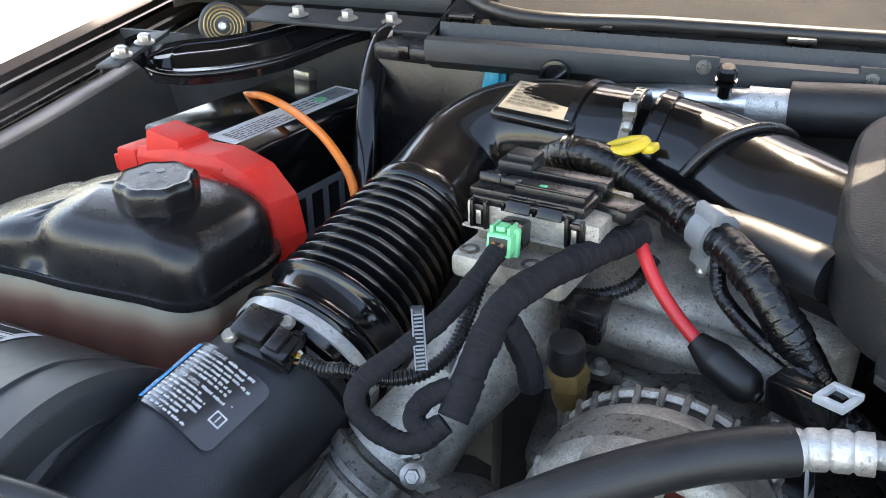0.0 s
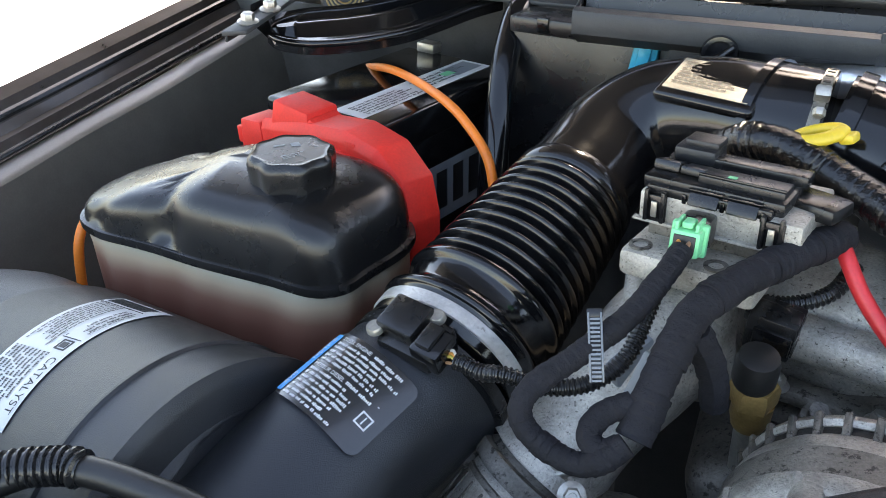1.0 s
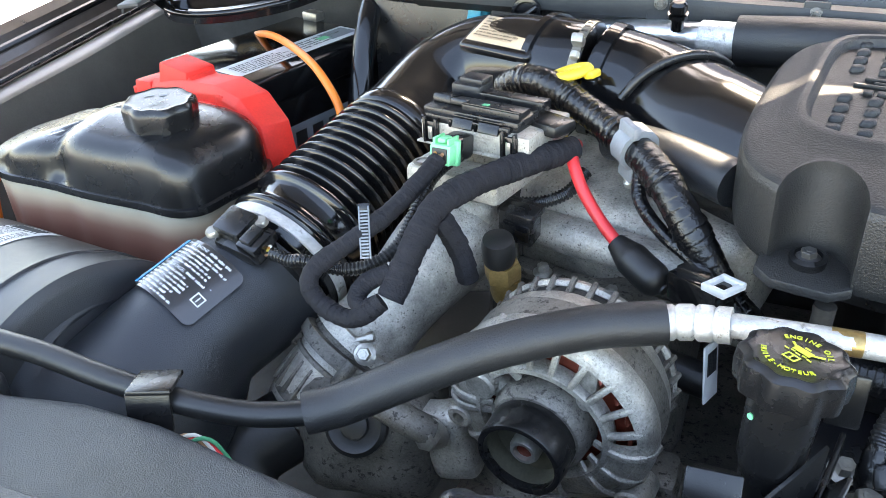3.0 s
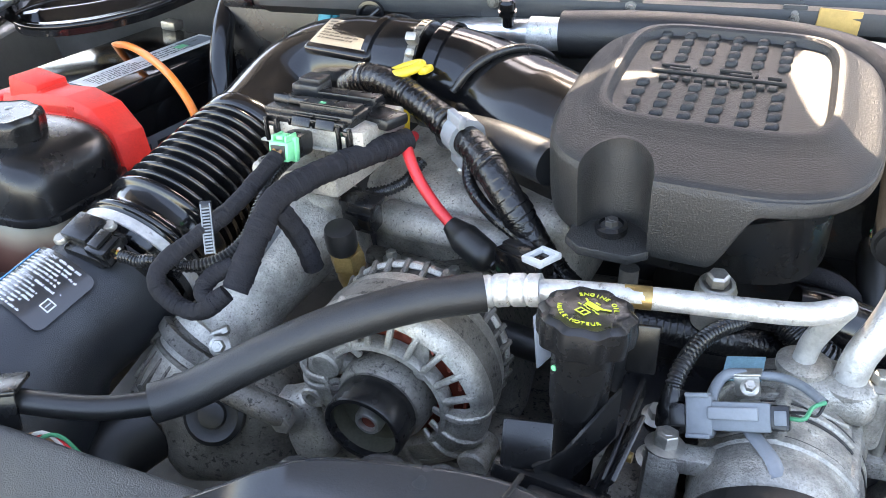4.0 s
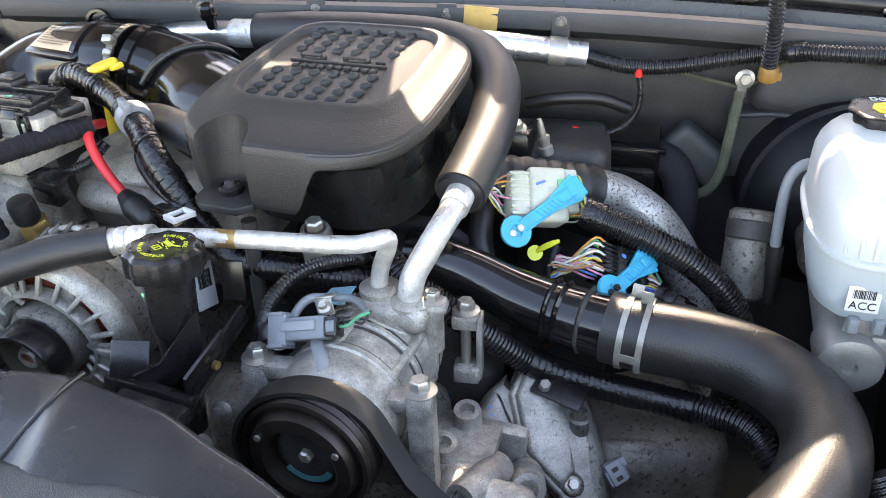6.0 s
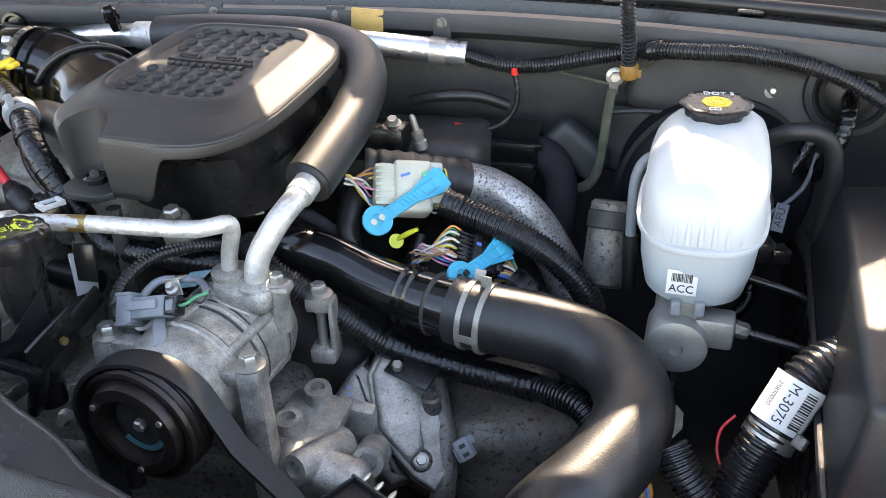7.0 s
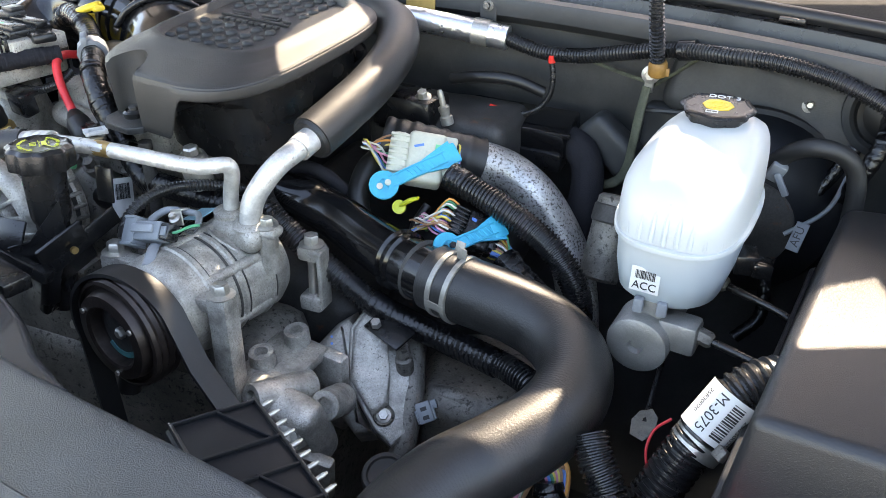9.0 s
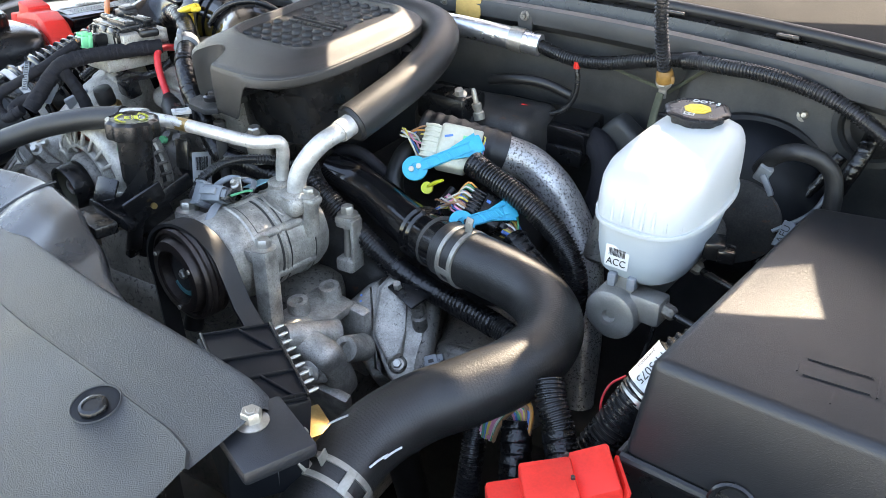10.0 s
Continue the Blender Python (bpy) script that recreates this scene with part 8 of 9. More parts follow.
part("seam", loft_rings([res_ring(0.060, -0.078, 0.12, 1.196, TL), res_ring(0.0645, -0.0825, 0.125, 1.197, TL), res_ring(0.0645, -0.0825, 0.125, 1.2015, TL), res_ring(0.060, -0.078, 0.12, 1.203, TL)], True, True), "brake", bt)
up = [res_ring(0.0605, -0.078, 0.12, 1.202, TL, p=3.2), res_ring(0.0598, -0.076, 0.122, 1.222, TL, p=3.4), res_ring(0.0585, -0.071, 0.122, 1.240, TL, p=3.6), res_ring(0.0565, -0.062, 0.118, 1.250, TL, p=3.8, cu=0.001), res_ring(0.0525, -0.044, 0.115, 1.258, TL, p=3.8, cu=0.003), res_ring(0.047, -0.016, 0.110, 1.2655, TL, p=3.6, cu=0.005), res_ring(0.040, 0.012, 0.102, 1.271, TL, p=3.0, cu=0.007), res_ring(0.033, 0.028, 0.096, 1.275, TL, p=2.4, cu=0.008), res_ring(0.0295, 0.035, 0.092, 1.277, TL, p=2.0, cu=0.008)]
V, F = loft_rings(up)
part("upper_bowl", (V, F), "brake", bt, "white upper bowl", 60)
for k in range(9):
    u = -0.048 + 0.012 * k
    q = []
    for hu, v0, v1, z in ((0.0617, -0.078, 0.12, 1.205), (0.0612, -0.075, 0.122, 1.222), (0.059, -0.066, 0.122, 1.242)):
        v = (v0 + v1) / 2 - (v1 - v0) / 2 * (1 - (abs(u) / hu) ** 2.8) ** (1 / 2.8)
        q.append(Vector((0.797, 0.575, z + TL * v)) + BU * u + BV * (v - 0.0006))
    part("flute", tube(q, 0.0026, 8, 0.006), "brake", bt)
capm = axes((0.806, 0.642, 1.277), (0.0, -0.03, 1))
part("neck", lathe([(0.028, -0.008), (0.028, 0.004)], capm, 32), "brake", bt)
lid = part("cap", lathe([(0.029, 0.001), (0.030, 0.004), (0.0305, 0.010), (0.036, 0.012), (0.0365, 0.0145), (0.035, 0.016), (0.031, 0.0165), (0.030, 0.0155)], capm, 72, 8, 0.035), "satin", bt, "lobed black cap with yellow emblem")
part("emblem", lathe([(0.0155, 0.0155), (0.0155, 0.0164), (0.0115, 0.0164), (0.0115, 0.0160)], capm, 8), "yellow", lid)
part("ring", join(lathe([(0.010, 0.0158), (0.010, 0.0168), (0.0075, 0.0168), (0.0075, 0.0158)], capm, 24), lathe([(0.005, 0.0158), (0.0045, 0.0168)], capm, 20)), "yellow", lid)
lettering("print", "DOT 3", 0.011, capm @ pose(0.004, 0.0225, 0.0166), "wtext", lid)
part("book_sign", join(bar(capm @ pose(-0.004, -0.0215, 0.0168), 0.012, 0.001, 0, 0.003), bar(capm @ pose(-0.004, -0.0215, 0.0168), 0.012, 0.001, 0, -0.003), bar(capm @ pose(-0.004, -0.0215, 0.0168), 0.001, 0.006, 0.0055, 0), bar(capm @ pose(-0.004, -0.0215, 0.0168), 0.001, 0.006, -0.0055, 0), bar(capm @ pose(-0.004, -0.0215, 0.0168), 0.001, 0.006)), "wtext", lid)
lq = Vector((0.797, 0.575, 1.157)) + BV * -0.0745 + BU * -0.012
lm = axes(lq, -BV + Vector((0, 0, 0.08)), (0, 0, 1)) @ pose(0, 0, 0.0012)
lab = part("label", moved(rbox(0.029, 0.026, 0.0012, 0.0005), lm), "white", bt, "white bar-code label")
lettering("print", "ACC", 0.0115, lm @ pose(0, -0.0065, 0.0009), "ink", lab)
part("barcode", barcode(lm @ pose(0, 0.0055, 0.0009), 0.02, 0.009), "ink", lab)
sn = part("level_switch", moved(rbox(0.024, 0.03, 0.022, 0.003), pose(0.862, 0.585, 1.155, 0, 0, 12)), "satin", bt, "black level switch")
part("plug", moved(rbox(0.02, 0.022, 0.016, 0.003), pose(0.878, 0.575, 1.155, 0, 0, 12)), "gloss", sn)
mc = thing("master_cylinder", (0.79, 0.55, 1.03), "cast-aluminium brake master cylinder with pipe unions", "master cylinder")
MD = Vector((0.13, 0.98, 0.03)).normalized()
MP = Vector((0.777, 0.492, 1.084))
part("barrel", lathe([(0.006, 0.006), (0.008, 0.0), (0.024, -0.001), (0.0305, 0.002), (0.0315, 0.006), (0.0315, 0.045), (0.027, 0.05), (0.026, 0.22)], axes(MP, MD), 40), "dull_cast", mc)
part("rear_barrel", rod(MP + MD * 0.2, MP + MD * 0.30, 0.034, 28, 0.004), "castdark", mc)
part("port_block", moved(rbox(0.04, 0.03, 0.034, 0.005), pose(0.815, 0.515, 1.098, 0, 0, -8)), "dull_cast", mc)
part("saddle", moved(rbox(0.03, 0.028, 0.03, 0.004), pose(0.784, 0.522, 1.12, 0, 0, -8)), "dull_cast", mc)
for dx in (-0.011, 0.012):
    part("clip", moved(rbox(0.010, 0.010, 0.016, 0.002), pose(0.784 + dx, 0.503, 1.128)), "ltgrey", mc)
for p, q in (((0.832, 0.512, 1.103), (0.91, 0.49, 1.09)), ((0.835, 0.60, 1.118), (0.92, 0.575, 1.10))):
    d = (Vector(q) - Vector(p)).normalized()
    part("union", moved(lathe([(0.0085, 0), (0.0085, 0.014), (0.006, 0.017)], None, 6), axes(p, d)), "castdark", mc)
    part("brake_pipe", tube([Vector(p) + d * 0.015, Vector(q), Vector(q) + Vector((0.04, 0.0, -0.05))], 0.0042, 12, 0.008), "satin", mc)
bo = thing("brake_booster", (0.84, 0.82, 0.95), "dark round brake booster on the firewall", "brake booster")
part("drum", lathe([(0.03, -0.09), (0.07, -0.085), (0.11, -0.06), (0.122, -0.03), (0.128, -0.028), (0.128, -0.018), (0.122, -0.014), (0.115, 0.05)], axes((0.84, 0.84, 1.11), (-0.1, 1.0, 0.0)), 56), "modblack", bo)
part("rust", lathe([(0.045, -0.093), (0.06, -0.091), (0.062, -0.088)], axes((0.84, 0.84, 1.11), (-0.1, 1.0, 0)), 40), "iron", bo, "rusty flange ring")
bh = thing("vacuum_hose", (0.92, 0.73, 1.15), "black vacuum hose with a white clip on the brake booster", "hose")
part("hose", tube([(0.868, 0.765, 1.185), (0.885, 0.74, 1.215), (0.91, 0.725, 1.232), (0.94, 0.73, 1.225), (0.958, 0.735, 1.20), (0.963, 0.735, 1.15), (0.96, 0.73, 1.09)], 0.0105, 16, 0.006), "foam", bh)
part("clip", join(moved(rbox(0.018, 0.01, 0.026, 0.003), pose(0.876, 0.742, 1.19, 20, 20, 0)), moved(rbox(0.008, 0.006, 0.03, 0.002), pose(0.884, 0.736, 1.178, 0, -30, 0))), "ltgrey", bh, "pale plastic hose clip")
bp2 = thing("brake_line", (0.73, 0.72, 1.05), "pale grey steel line with a black sleeve beside the reservoir", "pipe")
part("line", tube([(0.735, 0.66, 1.09), (0.733, 0.665, 1.14), (0.734, 0.67, 1.19), (0.745, 0.675, 1.212), (0.765, 0.675, 1.215), (0.782, 0.67, 1.20)], 0.0062, 12, 0.005), "ltgrey", bp2)
part("sleeve", rod((0.736, 0.655, 1.05), (0.734, 0.663, 1.12), 0.009, 14), "rubber", bp2)
ab2 = thing("abs_accumulator", (0.71, 0.66, 1.03), "dull silver cylinder with a rusty band", "cylinder")
part("can", rod((0.705, 0.66, 1.05), (0.712, 0.70, 1.145), 0.026, 24, 0.004), "castdark", ab2)
part("band", rod((0.709, 0.682, 1.115), (0.711, 0.692, 1.135), 0.0275, 24, 0.002), "iron", ab2)
cv = thing("check_cable", (0.9, 0.80, 1.0), "taped black cable with a white lead by the booster", "cable")
part("cable", wrapped([(0.955, 0.80, 1.21), (0.935, 0.79, 1.17), (0.905, 0.775, 1.12), (0.89, 0.76, 1.06), (0.895, 0.74, 1.0), (0.87, 0.72, 0.97)], 0.008, 0.01, 12, 0.08, 0.1), "tape", cv)
part("white_lead", tube([(0.955, 0.79, 1.18), (0.94, 0.77, 1.14), (0.90, 0.75, 1.11)], 0.0028, 10, 0.006), "greyc", cv)
tg = thing("cable_tag", (0.925, 0.83, 1.03), "grey tag with dark letters hung on a cable", "tag")
gm2 = axes((0.915, 0.745, 1.112), (-0.1, -0.8, 0.6), (0, 0, 1))
part("tag", moved(rbox(0.036, 0.015, 0.002, 0.0008), gm2 @ pose(0, 0, 0, 0, 0, 82)), "greyc", tg)
lettering("print", "AFU", 0.0135, gm2 @ pose(0, 0, 0.0012, 0, 0, 82), "ink", tg)

# ---- fuse box ----
fb = thing("fuse_box", (1.05, 0.45, 1.0), "dark grey plastic fuse box with a raised arrow on its lid", "fuse box")
lidpts = [(0.948, 0.657, 1.200), (1.30, 0.70, 1.20), (1.32, 0.236, 1.20), (0.884, 0.280, 1.201)]
base = [(0.935, 0.672, 1.11), (1.33, 0.712, 1.11), (1.34, 0.224, 1.09), (0.872, 0.272, 1.095)]
bm = bmesh.new()
tv = [bm.verts.new(p) for p in lidpts]
bv = [bm.verts.new(p) for p in base]
bm.faces.new(tv)
bm.faces.new(bv[::-1])
for i in range(4):
    bm.faces.new((bv[i], bv[(i + 1) % 4], tv[(i + 1) % 4], tv[i]))
bmesh.ops.recalc_face_normals(bm, faces=bm.faces[:])
bmesh.ops.bevel(bm, geom=bm.edges[:], offset=0.010, segments=4, affect="EDGES", profile=0.5)
part("lid", from_bm(bm), "fuse", fb, "lid with rounded edges")
part("rim", join(*[tube([base[i], base[(i + 1) % 4]], 0.005, 8, 0.05) for i in range(4)]), "fuse", fb)
bm = bmesh.new()
tv = [bm.verts.new((x * 0.995 + 0.005, y * 0.99 + 0.004, z - 0.008)) for x, y, z in base]
bv = [bm.verts.new((x * 0.97 + 0.03, y * 0.98 + 0.009, 0.9)) for x, y, z in base]
bm.faces.new(tv)
bm.faces.new(bv[::-1])
for i in range(4):
    bm.faces.new((bv[i], bv[(i + 1) % 4], tv[(i + 1) % 4], tv[i]))
bmesh.ops.recalc_face_normals(bm, faces=bm.faces[:])
part("tray", from_bm(bm), "satin", fb)
part("pull", lathe([(0.02, -0.004), (0.021, 0.002), (0.019, 0.004), (0.016, 0.002), (0.012, -0.006)], axes((0.972, 0.258, 1.100), (0, -1, 0.25)), 28), "satin", fb, "round latch recess")
am2 = pose(1.075, 0.42, 1.2005)
part("arrow", join(moved(rbox(0.03, 0.004, 0.0012, 0.0004), am2 @ pose(0.0, 0.0, 0)), moved(rbox(0.014, 0.004, 0.0012, 0.0004), am2 @ pose(-0.012, 0.004, 0, 0, 0, 40)), moved(rbox(0.014, 0.004, 0.0012, 0.0004), am2 @ pose(-0.012, -0.004, 0, 0, 0, -40)), moved(rbox(0.018, 0.0016, 0.001, 0), am2 @ pose(0.045, 0.005, 0)), moved(rbox(0.018, 0.0016, 0.001, 0), am2 @ pose(0.045, -0.005, 0))), "fuse", fb)
am3 = pose(1.02, 0.335, 1.2015)
part("moulding", join(*[moved(rbox(w, h, 0.001, 0), am3 @ pose(x, y, 0)) for x, y, w, h in ((0, 0.012, 0.05, 0.0014), (0, -0.012, 0.05, 0.0014), (0.03, 0, 0.0014, 0.03), (-0.03, 0, 0.0014, 0.02), (0.0, -0.03, 0.0014, 0.02))]), "fuse", fb)

# ---- low corner: air duct, wires, second battery ----
ad = thing("washer_duct", (0.83, 0.37, 0.9), "black corrugated hose with a steel band and a white part label", "corrugated hose")
part("hose", corrugated([(0.783, 0.33, 0.91), (0.808, 0.35, 0.98), (0.833, 0.372, 1.033), (0.856, 0.392, 1.083), (0.882, 0.415, 1.120), (0.918, 0.44, 1.128), (0.955, 0.46, 1.118)], 0.0215, 0.007, 0.10, 24), "conduit", ad)
dd = Vector((0.46, 0.42, 0.80)).normalized()
part("band", lathe([(0.0225, 0), (0.024, 0.0005), (0.024, 0.014), (0.0225, 0.0145)], axes((0.8505, 0.3875, 1.065), dd), 36), "steel", ad, "bright steel clamp band")
part("worm", moved(rbox(0.012, 0.008, 0.012, 0.002), axes((0.874, 0.371, 1.083), dd)), "castdark", ad)
LQ = Vector((0.867, 0.402, 1.100))
lab = part("label", on_tube(patch(0.068, 0.046, 20, 2, 0.0006), LQ, dd, 0.0226, math.radians(120)), "white", ad, "white label with a part code")


def word_on_tube(text, size, x, y):
    cu = bpy.data.curves.new("word", "FONT")
    cu.body, cu.size, cu.align_x, cu.align_y = text, size, "CENTER", "CENTER"
    tmp = bpy.data.objects.new("word", cu)
    me = bpy.data.meshes.new_from_object(tmp)
    v = np.array([tuple(q.co) for q in me.vertices])
    f = [list(q.vertices) for q in me.polygons]
    bpy.data.objects.remove(tmp)
    part("print", on_tube(moved((v, f), pose(x, y, 0.0012, 0, 0, -90)), LQ, dd, 0.0226, math.radians(120)), "ink", lab)


word_on_tube("M-3075", 0.0125, -0.004, 0.0)
word_on_tube("25830020", 0.0062, -0.017, 0.003)
word_on_tube("25830020", 0.0075, 0.026, -0.004)
part("barcode", on_tube(barcode(pose(0.012, 0.0, 0.0012, 0, 0, -90), 0.036, 0.011), LQ, dd, 0.0226, math.radians(120)), "ink", lab)
for i in range(26):
    k = (i + 0.5) / 26
    q = rnd.uniform(-0.004, 0.004)
    solid("wire", tube([(0.695 + 0.016 * k, 0.342, 0.985 + q), (0.698 + 0.022 * k, 0.346 + q, 1.012), (0.706 + 0.034 * k, 0.352 + q, 1.028 + 0.012 * k), (0.728 + 0.024 * k, 0.350, 1.022 + 0.012 * k + q), (0.742 + 0.012 * k, 0.340, 1.000 + 0.012 * k)], 0.0023, 7, 0.005), cols[rnd.randrange(8)], "coloured wire in a loose bundle by the radiator hose", "wire", "loom wires")
solid("taped_loom", wrapped([(0.735, 0.348, 1.018), (0.742, 0.335, 0.998), (0.752, 0.31, 0.95), (0.757, 0.29, 0.9)], 0.017, 0.012, 16, 0.08, 0.14, seed=1.0), "tape", "lumpy taped loom low by the radiator hose", "wiring loom", angle=25)
solid("conduit", corrugated([(0.765, 0.355, 1.08), (0.775, 0.342, 1.065), (0.795, 0.325, 1.04), (0.81, 0.30, 1.0), (0.815, 0.27, 0.94)], 0.0165, 0.0046, 0.12, 18), "conduit", "black corrugated conduit by the second battery", "conduit")
solid("taped_loom", wrapped([(0.79, 0.328, 1.045), (0.805, 0.31, 1.015), (0.815, 0.285, 0.97)], 0.0175, 0.012, 16, 0.06, 0.1, seed=4.0), "tape", "shiny tape over the conduit end", "wiring loom", angle=25)
solid("conduit", corrugated([(0.68, 0.36, 0.99), (0.69, 0.33, 0.95), (0.695, 0.30, 0.88)], 0.014, 0.0046, 0.12, 16), "conduit", "black corrugated conduit below the radiator hose", "conduit")
solid("wire", tube([(0.828, 0.415, 1.070), (0.815, 0.405, 1.060), (0.812, 0.390, 1.045), (0.820, 0.375, 1.030)], 0.0014, 8, 0.005), "redwire", "thin red wire loop", "wire")
pt = thing("paper_tag", (0.793, 0.56, 0.93), "pale speckled paper scrap caught on a black strap", "paper scrap")
part("strap", tube([(0.793, 0.562, 0.934), (0.795, 0.60, 0.96), (0.80, 0.64, 1.02), (0.803, 0.66, 1.06)], 0.003, 8, 0.01), "satin", pt)
part("paper", moved(prism([(-0.012, -0.016), (0.004, -0.019), (0.014, -0.006), (0.013, 0.012), (0.004, 0.020), (-0.009, 0.013), (-0.015, 0.001)], -0.001, 0.001, 0.0006, 1), axes((0.793, 0.560, 0.932), (-0.1, -0.75, 0.65))), material("speckled_paper", (0.44, 0.41, 0.34), 0.8, var=0.25, scale=120, bump=0.3, spots=((0.2, 0.18, 0.14), 500.0, 0.6)), pt)
solid("wire", tube([(0.885, 0.25, 1.08), (0.89, 0.235, 1.06), (0.90, 0.23, 1.02)], 0.0025, 8, 0.005), "redwire", "thin red wire beside the fuse box", "wire")
b2 = thing("terminal_cover", (0.845, 0.22, 1.05), "red plastic terminal cover on the second battery", "terminal cover")
part("shell", moved(rbox(0.075, 0.056, 0.036, 0.004, 2, 0.92), pose(0.820, 0.196, 1.066, 0, -8, 34)), "red", b2)
part("step", moved(rbox(0.050, 0.052, 0.030, 0.003, 2, 0.92), pose(0.832, 0.209, 1.086, 0, -8, 34)), "red", b2)
part("box", moved(rbox(0.040, 0.050, 0.026, 0.003, 2, 0.94), pose(0.861, 0.240, 1.090, 14, -16, 34)), "red", b2)
part("flap", moved(rbox(0.004, 0.046, 0.040, 0.0015), pose(0.880, 0.248, 1.078, 0, 8, 34)), "red", b2)
for d in (-0.014, 0.014):
    part("rivet", rod((0.842 - 0.56 * d, 0.226 + 0.83 * d, 1.105), (0.842 - 0.56 * d, 0.226 + 0.83 * d, 1.1075), 0.002, 8), "ink", b2)
solid("battery", join(moved(rbox(0.26, 0.18, 0.18, 0.008), pose(0.93, 0.15, 0.97, 0, 0, 0))), "gloss", "black second battery under the red cover", "battery")
solid("inner_panel", moved(rbox(0.02, 0.75, 0.5, 0.005), pose(1.0, 0.62, 0.80, 0, -8, 0)), "iron", "dark inner wing panel below the fuse box", "panel", kind="structure")

# ---- firewall fittings ----
fo = thing("foil_pipe", (0.45, 0.84, 1.26), "foil-wrapped heater pipe saddled to the firewall", "heater pipe")
part("pipe", tube([(0.33, 0.835, 1.292), (0.39, 0.838, 1.289), (0.45, 0.846, 1.282), (0.512, 0.85, 1.275)], 0.0165, 20, 0.006), "foil", fo)
part("saddle", moved(lathe([(0.0172, -0.011), (0.0185, -0.011), (0.0185, 0.011), (0.0172, 0.011)], None, 28), axes((0.475, 0.848, 1.279), (1, 0.07, -0.1))), "steel", fo)
part("tab", moved(rbox(0.024, 0.005, 0.036, 0.002), pose(0.478, 0.866, 1.305)), "cowl", fo)
part("bolt", hexbolt((0.478, 0.863, 1.312), (0, -1, 0.1), 0.0048, 0.006), "castdark", fo)
for x, z in ((0.155, 1.318), (0.33, 1.316)):
    fbt = thing("panel_bolt", (x, 0.875, z - 0.012), "small zinc bolt on a square tab", "bolt", "firewall bolts")
    part("tab", moved(rbox(0.026, 0.005, 0.026, 0.002), pose(x, 0.878, z)), "cowl", fbt)
    part("bolt", hexbolt((x, 0.875, z), (0, -1, 0.1), 0.0048, 0.006), "castdark", fbt)
solid("tape_patch", moved(rbox(0.044, 0.004, 0.03, 0.001), pose(0.375, 0.872, 1.312, 0, 4, 0)), material("masking_tape", (0.42, 0.27, 0.08), 0.6, var=0.2, bump=0.5, bscale=150), "crumpled yellow masking tape on the firewall", "tape")
solid("conduit", corrugated([(0.508, 0.85, 1.2755), (0.535, 0.848, 1.268), (0.57, 0.845, 1.263), (0.62, 0.835, 1.268), (0.68, 0.82, 1.284), (0.74, 0.805, 1.298), (0.80, 0.772, 1.307), (0.86, 0.757, 1.309), (0.93, 0.745, 1.297), (0.99, 0.73, 1.272), (1.05, 0.712, 1.235), (1.12, 0.69, 1.18)], 0.0100, 0.0043, 0.13, 18), "conduit", "long black corrugated conduit along the firewall", "conduit")
solid("conduit", corrugated([(0.72, 0.792, 1.278), (0.719, 0.785, 1.30), (0.716, 0.775, 1.33), (0.712, 0.77, 1.37), (0.71, 0.77, 1.42)], 0.0092, 0.005, 0.16, 16), "conduit", "upright black conduit at the cowl", "conduit")
solid("tape_patch", join(lathe([(0.0100, 0), (0.0118, 0.003), (0.0114, 0.014), (0.0100, 0.018)], axes((0.722, 0.793, 1.268), (-0.05, -0.15, 1)), 18), moved(rbox(0.010, 0.004, 0.010, 0.001), pose(0.731, 0.789, 1.274))), material("brown_tape", (0.26, 0.13, 0.03), 0.5, var=0.3, bump=0.5, bscale=200), "brown tape end on the conduit", "tape")
solid("cable_tie", lathe([(0.0104, -0.01), (0.0122, -0.01), (0.0122, 0.01), (0.0104, 0.01)], axes((0.752, 0.803, 1.2995), (1, -0.2, 0.2)), 20), "satin", "black collar on the conduit", "collar")
bs2 = thing("ground_strap", (0.70, 0.84, 1.1), "braided grey-green ground strap bolted to the firewall", "ground strap")
part("lug", join(moved(rbox(0.012, 0.004, 0.03, 0.002), pose(0.706, 0.848, 1.242))), "steel", bs2)
part("bolt", hexbolt((0.707, 0.845, 1.252), (0, -1, 0.1), 0.0075, 0.006), "steel", bs2)
part("braid", tube([(0.704, 0.845, 1.235), (0.70, 0.838, 1.20), (0.697, 0.835, 1.16), (0.693, 0.835, 1.125), (0.68, 0.838, 1.10), (0.655, 0.842, 1.09), (0.63, 0.85, 1.095)], 0.0068, 12, 0.005, flat=(1.0, 0.45)), "braid", bs2, "braided strap")
for pts in ([(0.707, 0.862, 1.235), (0.66, 0.868, 1.243), (0.60, 0.872, 1.257), (0.56, 0.872, 1.262)], [(0.71, 0.862, 1.232), (0.74, 0.858, 1.258), (0.77, 0.85, 1.285)]):
    solid("thin_cable", tube(pts, 0.0026, 8, 0.008), "braid", "thin grey cable clipped to the firewall", "cable")
rdw = thing("sensor_lead", (0.58, 0.83, 1.15), "thin corrugated lead with red end bands", "cable")
part("lead", corrugated([(0.578, 0.838, 1.255), (0.582, 0.835, 1.235), (0.58, 0.832, 1.21), (0.565, 0.828, 1.19), (0.54, 0.825, 1.18), (0.515, 0.822, 1.183)], 0.0042, 0.003, 0.14, 10), "conduit", rdw)
part("band", rod((0.5775, 0.838, 1.263), (0.578, 0.838, 1.253), 0.005, 12), "red", rdw, "red band")
part("band", rod((0.517, 0.822, 1.183), (0.50, 0.82, 1.186), 0.005, 12), "red", rdw, "red band")
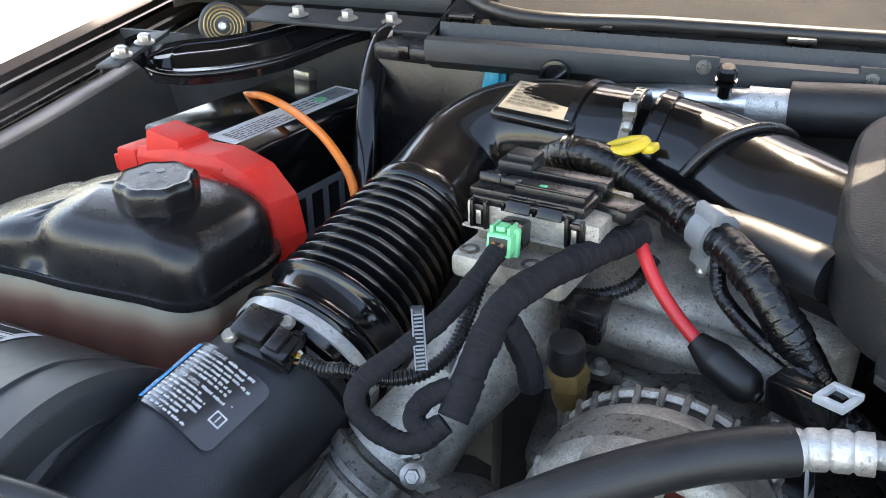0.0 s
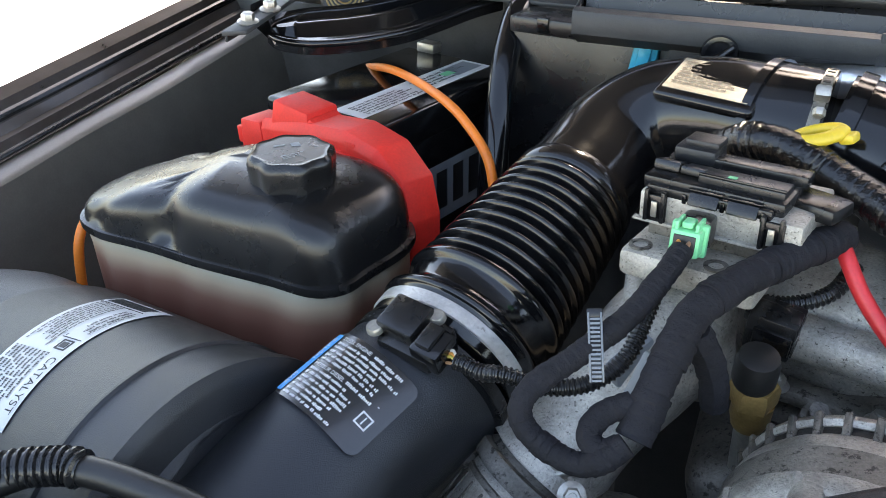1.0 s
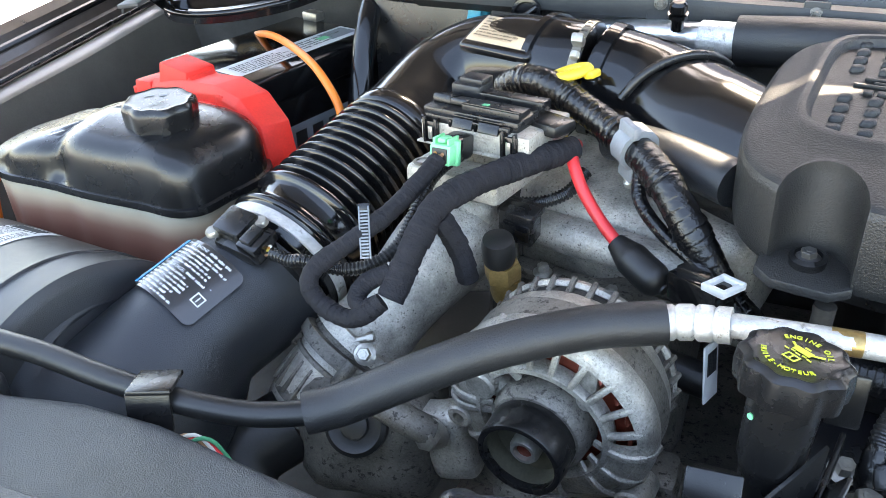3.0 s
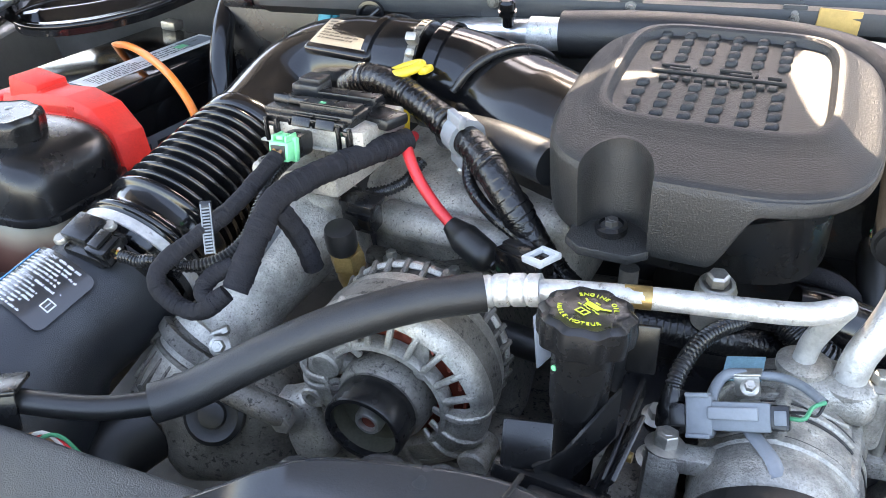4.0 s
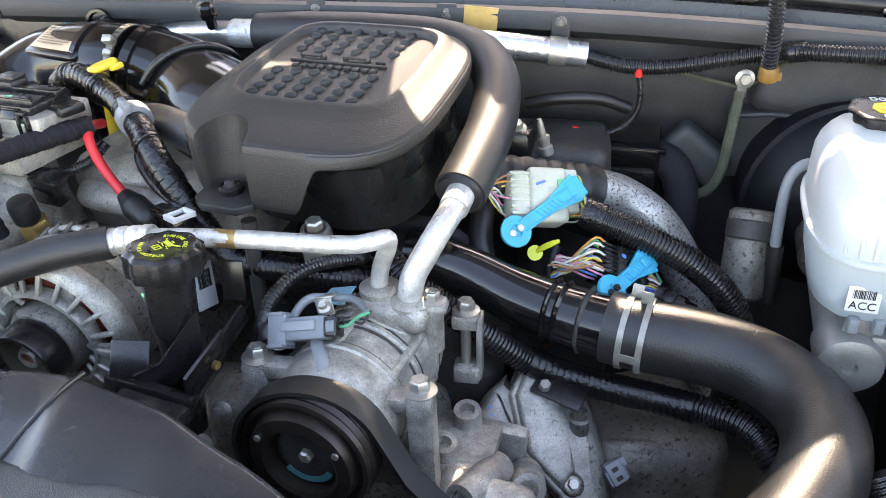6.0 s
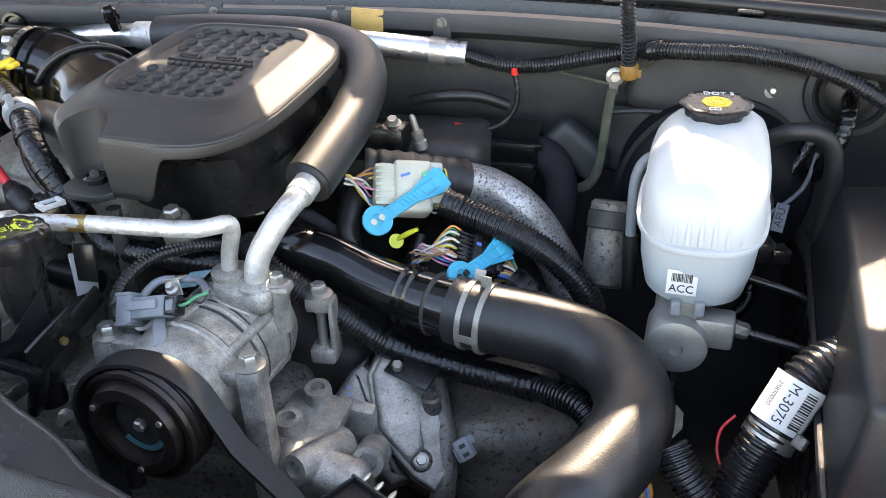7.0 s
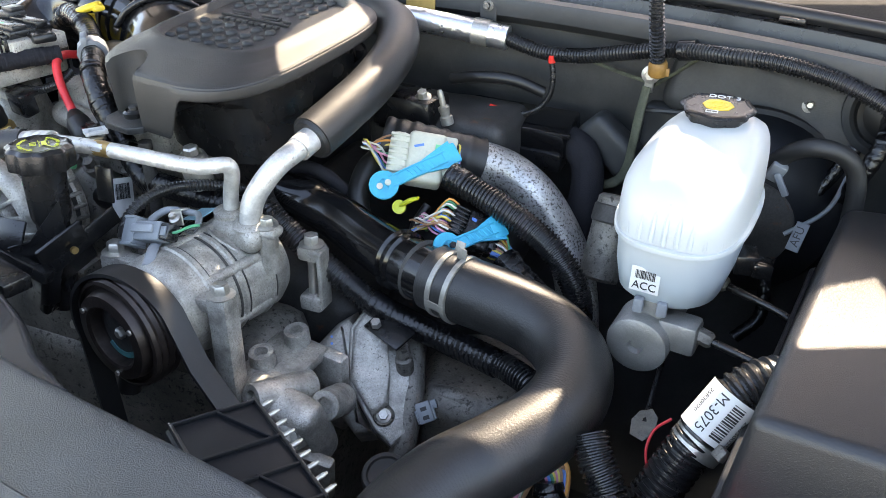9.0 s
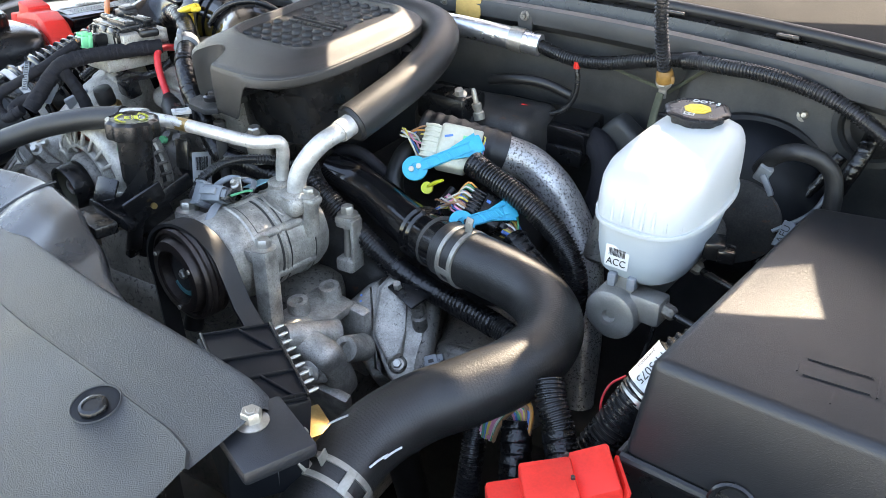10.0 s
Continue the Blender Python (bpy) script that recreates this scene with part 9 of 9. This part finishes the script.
ib2 = thing("glow_module", (0.55, 0.86, 1.08), "flat glossy black module behind the silver pipe", "control module")
part("body", moved(rbox(0.16, 0.07, 0.04, 0.005), pose(0.535, 0.845, 1.155, 10, 0, -4)), "gloss", ib2)
part("step", moved(rbox(0.15, 0.04, 0.03, 0.004), pose(0.535, 0.83, 1.128, 10, 0, -4)), "satin", ib2)
part("edge", moved(rbox(0.17, 0.006, 0.008, 0.002), pose(0.535, 0.812, 1.166, 10, 0, -4)), "gloss", ib2)
solid("hose", tube([(0.60, 0.84, 1.15), (0.63, 0.83, 1.14), (0.645, 0.82, 1.11), (0.645, 0.80, 1.06), (0.64, 0.78, 1.0)], 0.022, 18, 0.007), "cloth", "dark cloth-covered hose at the firewall", "hose")
hs = thing("heat_shield", (0.78, 0.86, 1.15), "grey moulded firewall panel with a rolled edge", "panel")
part("panel", lump((0.20, 0.03, 0.10), pose(0.80, 0.872, 1.155, 0, 0, -8), 0.01, 0.003, 20, 3.0), "cowl", hs)
part("edge", tube([(0.70, 0.855, 1.20), (0.76, 0.85, 1.205), (0.86, 0.835, 1.20)], 0.004, 8, 0.01), "cowl", hs)
part("slope", lump((0.09, 0.04, 0.05), pose(0.665, 0.86, 1.145, 0, 40, -4), 0.012, 0.003, 25, 5.0), "cowl", hs)
bulge = thing("firewall_bulge", (0.85, 0.86, 1.2), "raised moulded pad of the firewall mat", "panel", kind="structure")
part("pad", lump((0.26, 0.05, 0.10), pose(0.855, 0.862, 1.235, -8, 8, -10), 0.02, 0.004, 14, 9.0), "firewall", bulge)
wn2 = thing("washer_nut", (0.9, 0.83, 1.22), "small steel nut and washer on the firewall", "bolt")
wq = axes((0.899, 0.832, 1.244), (-0.1, -1, 0.2))
part("washer", lathe([(0.013, -0.004), (0.0135, 0.0), (0.012, 0.002), (0.009, 0.003)], wq, 24), "steel", wn2)
part("stud", lathe([(0.0055, 0.002), (0.0055, 0.007), (0.0035, 0.009)], wq, 6), "steel", wn2)
sg = thing("steering_grommet", (0.985, 0.80, 1.2), "large black grommet ring in the firewall", "grommet")
sq2 = axes((0.985, 0.812, 1.25), (-0.15, -1, 0.1))
part("ring", lathe([(0.050, -0.01), (0.054, -0.004), (0.052, 0.004), (0.044, 0.006), (0.040, 0.0)], sq2, 44), "cowl", sg)
part("cone", lathe([(0.040, 0.0), (0.036, 0.006), (0.030, 0.002), (0.022, 0.006)], sq2, 40), "rubber", sg)
part("cable", wrapped([sq2 @ Vector((0, 0, 0)), (0.98, 0.785, 1.225), (0.968, 0.775, 1.19), (0.955, 0.79, 1.15)], 0.010, 0.01, 12, 0.08, 0.1), "tape", sg)
er = thing("exhaust_pipe", (0.42, 0.78, 1.1), "dark engine plumbing behind the engine cover", "engine plumbing")
part("body", lump((0.20, 0.12, 0.10), pose(0.45, 0.80, 1.14, 0, 0, 0), 0.02, 0.004, 22, 1.0), "iron", er)
part("cover", moved(rbox(0.09, 0.06, 0.05, 0.008), pose(0.41, 0.76, 1.19, 0, 0, -8)), "satin", er)
part("tube", tube([(0.44, 0.83, 1.215), (0.48, 0.825, 1.225), (0.53, 0.83, 1.225), (0.57, 0.84, 1.21)], 0.008, 14, 0.007), "rubber", er)
part("nut", hexbolt((0.435, 0.742, 1.215), (0, -0.4, 1), 0.007, 0.008), "steel", er)
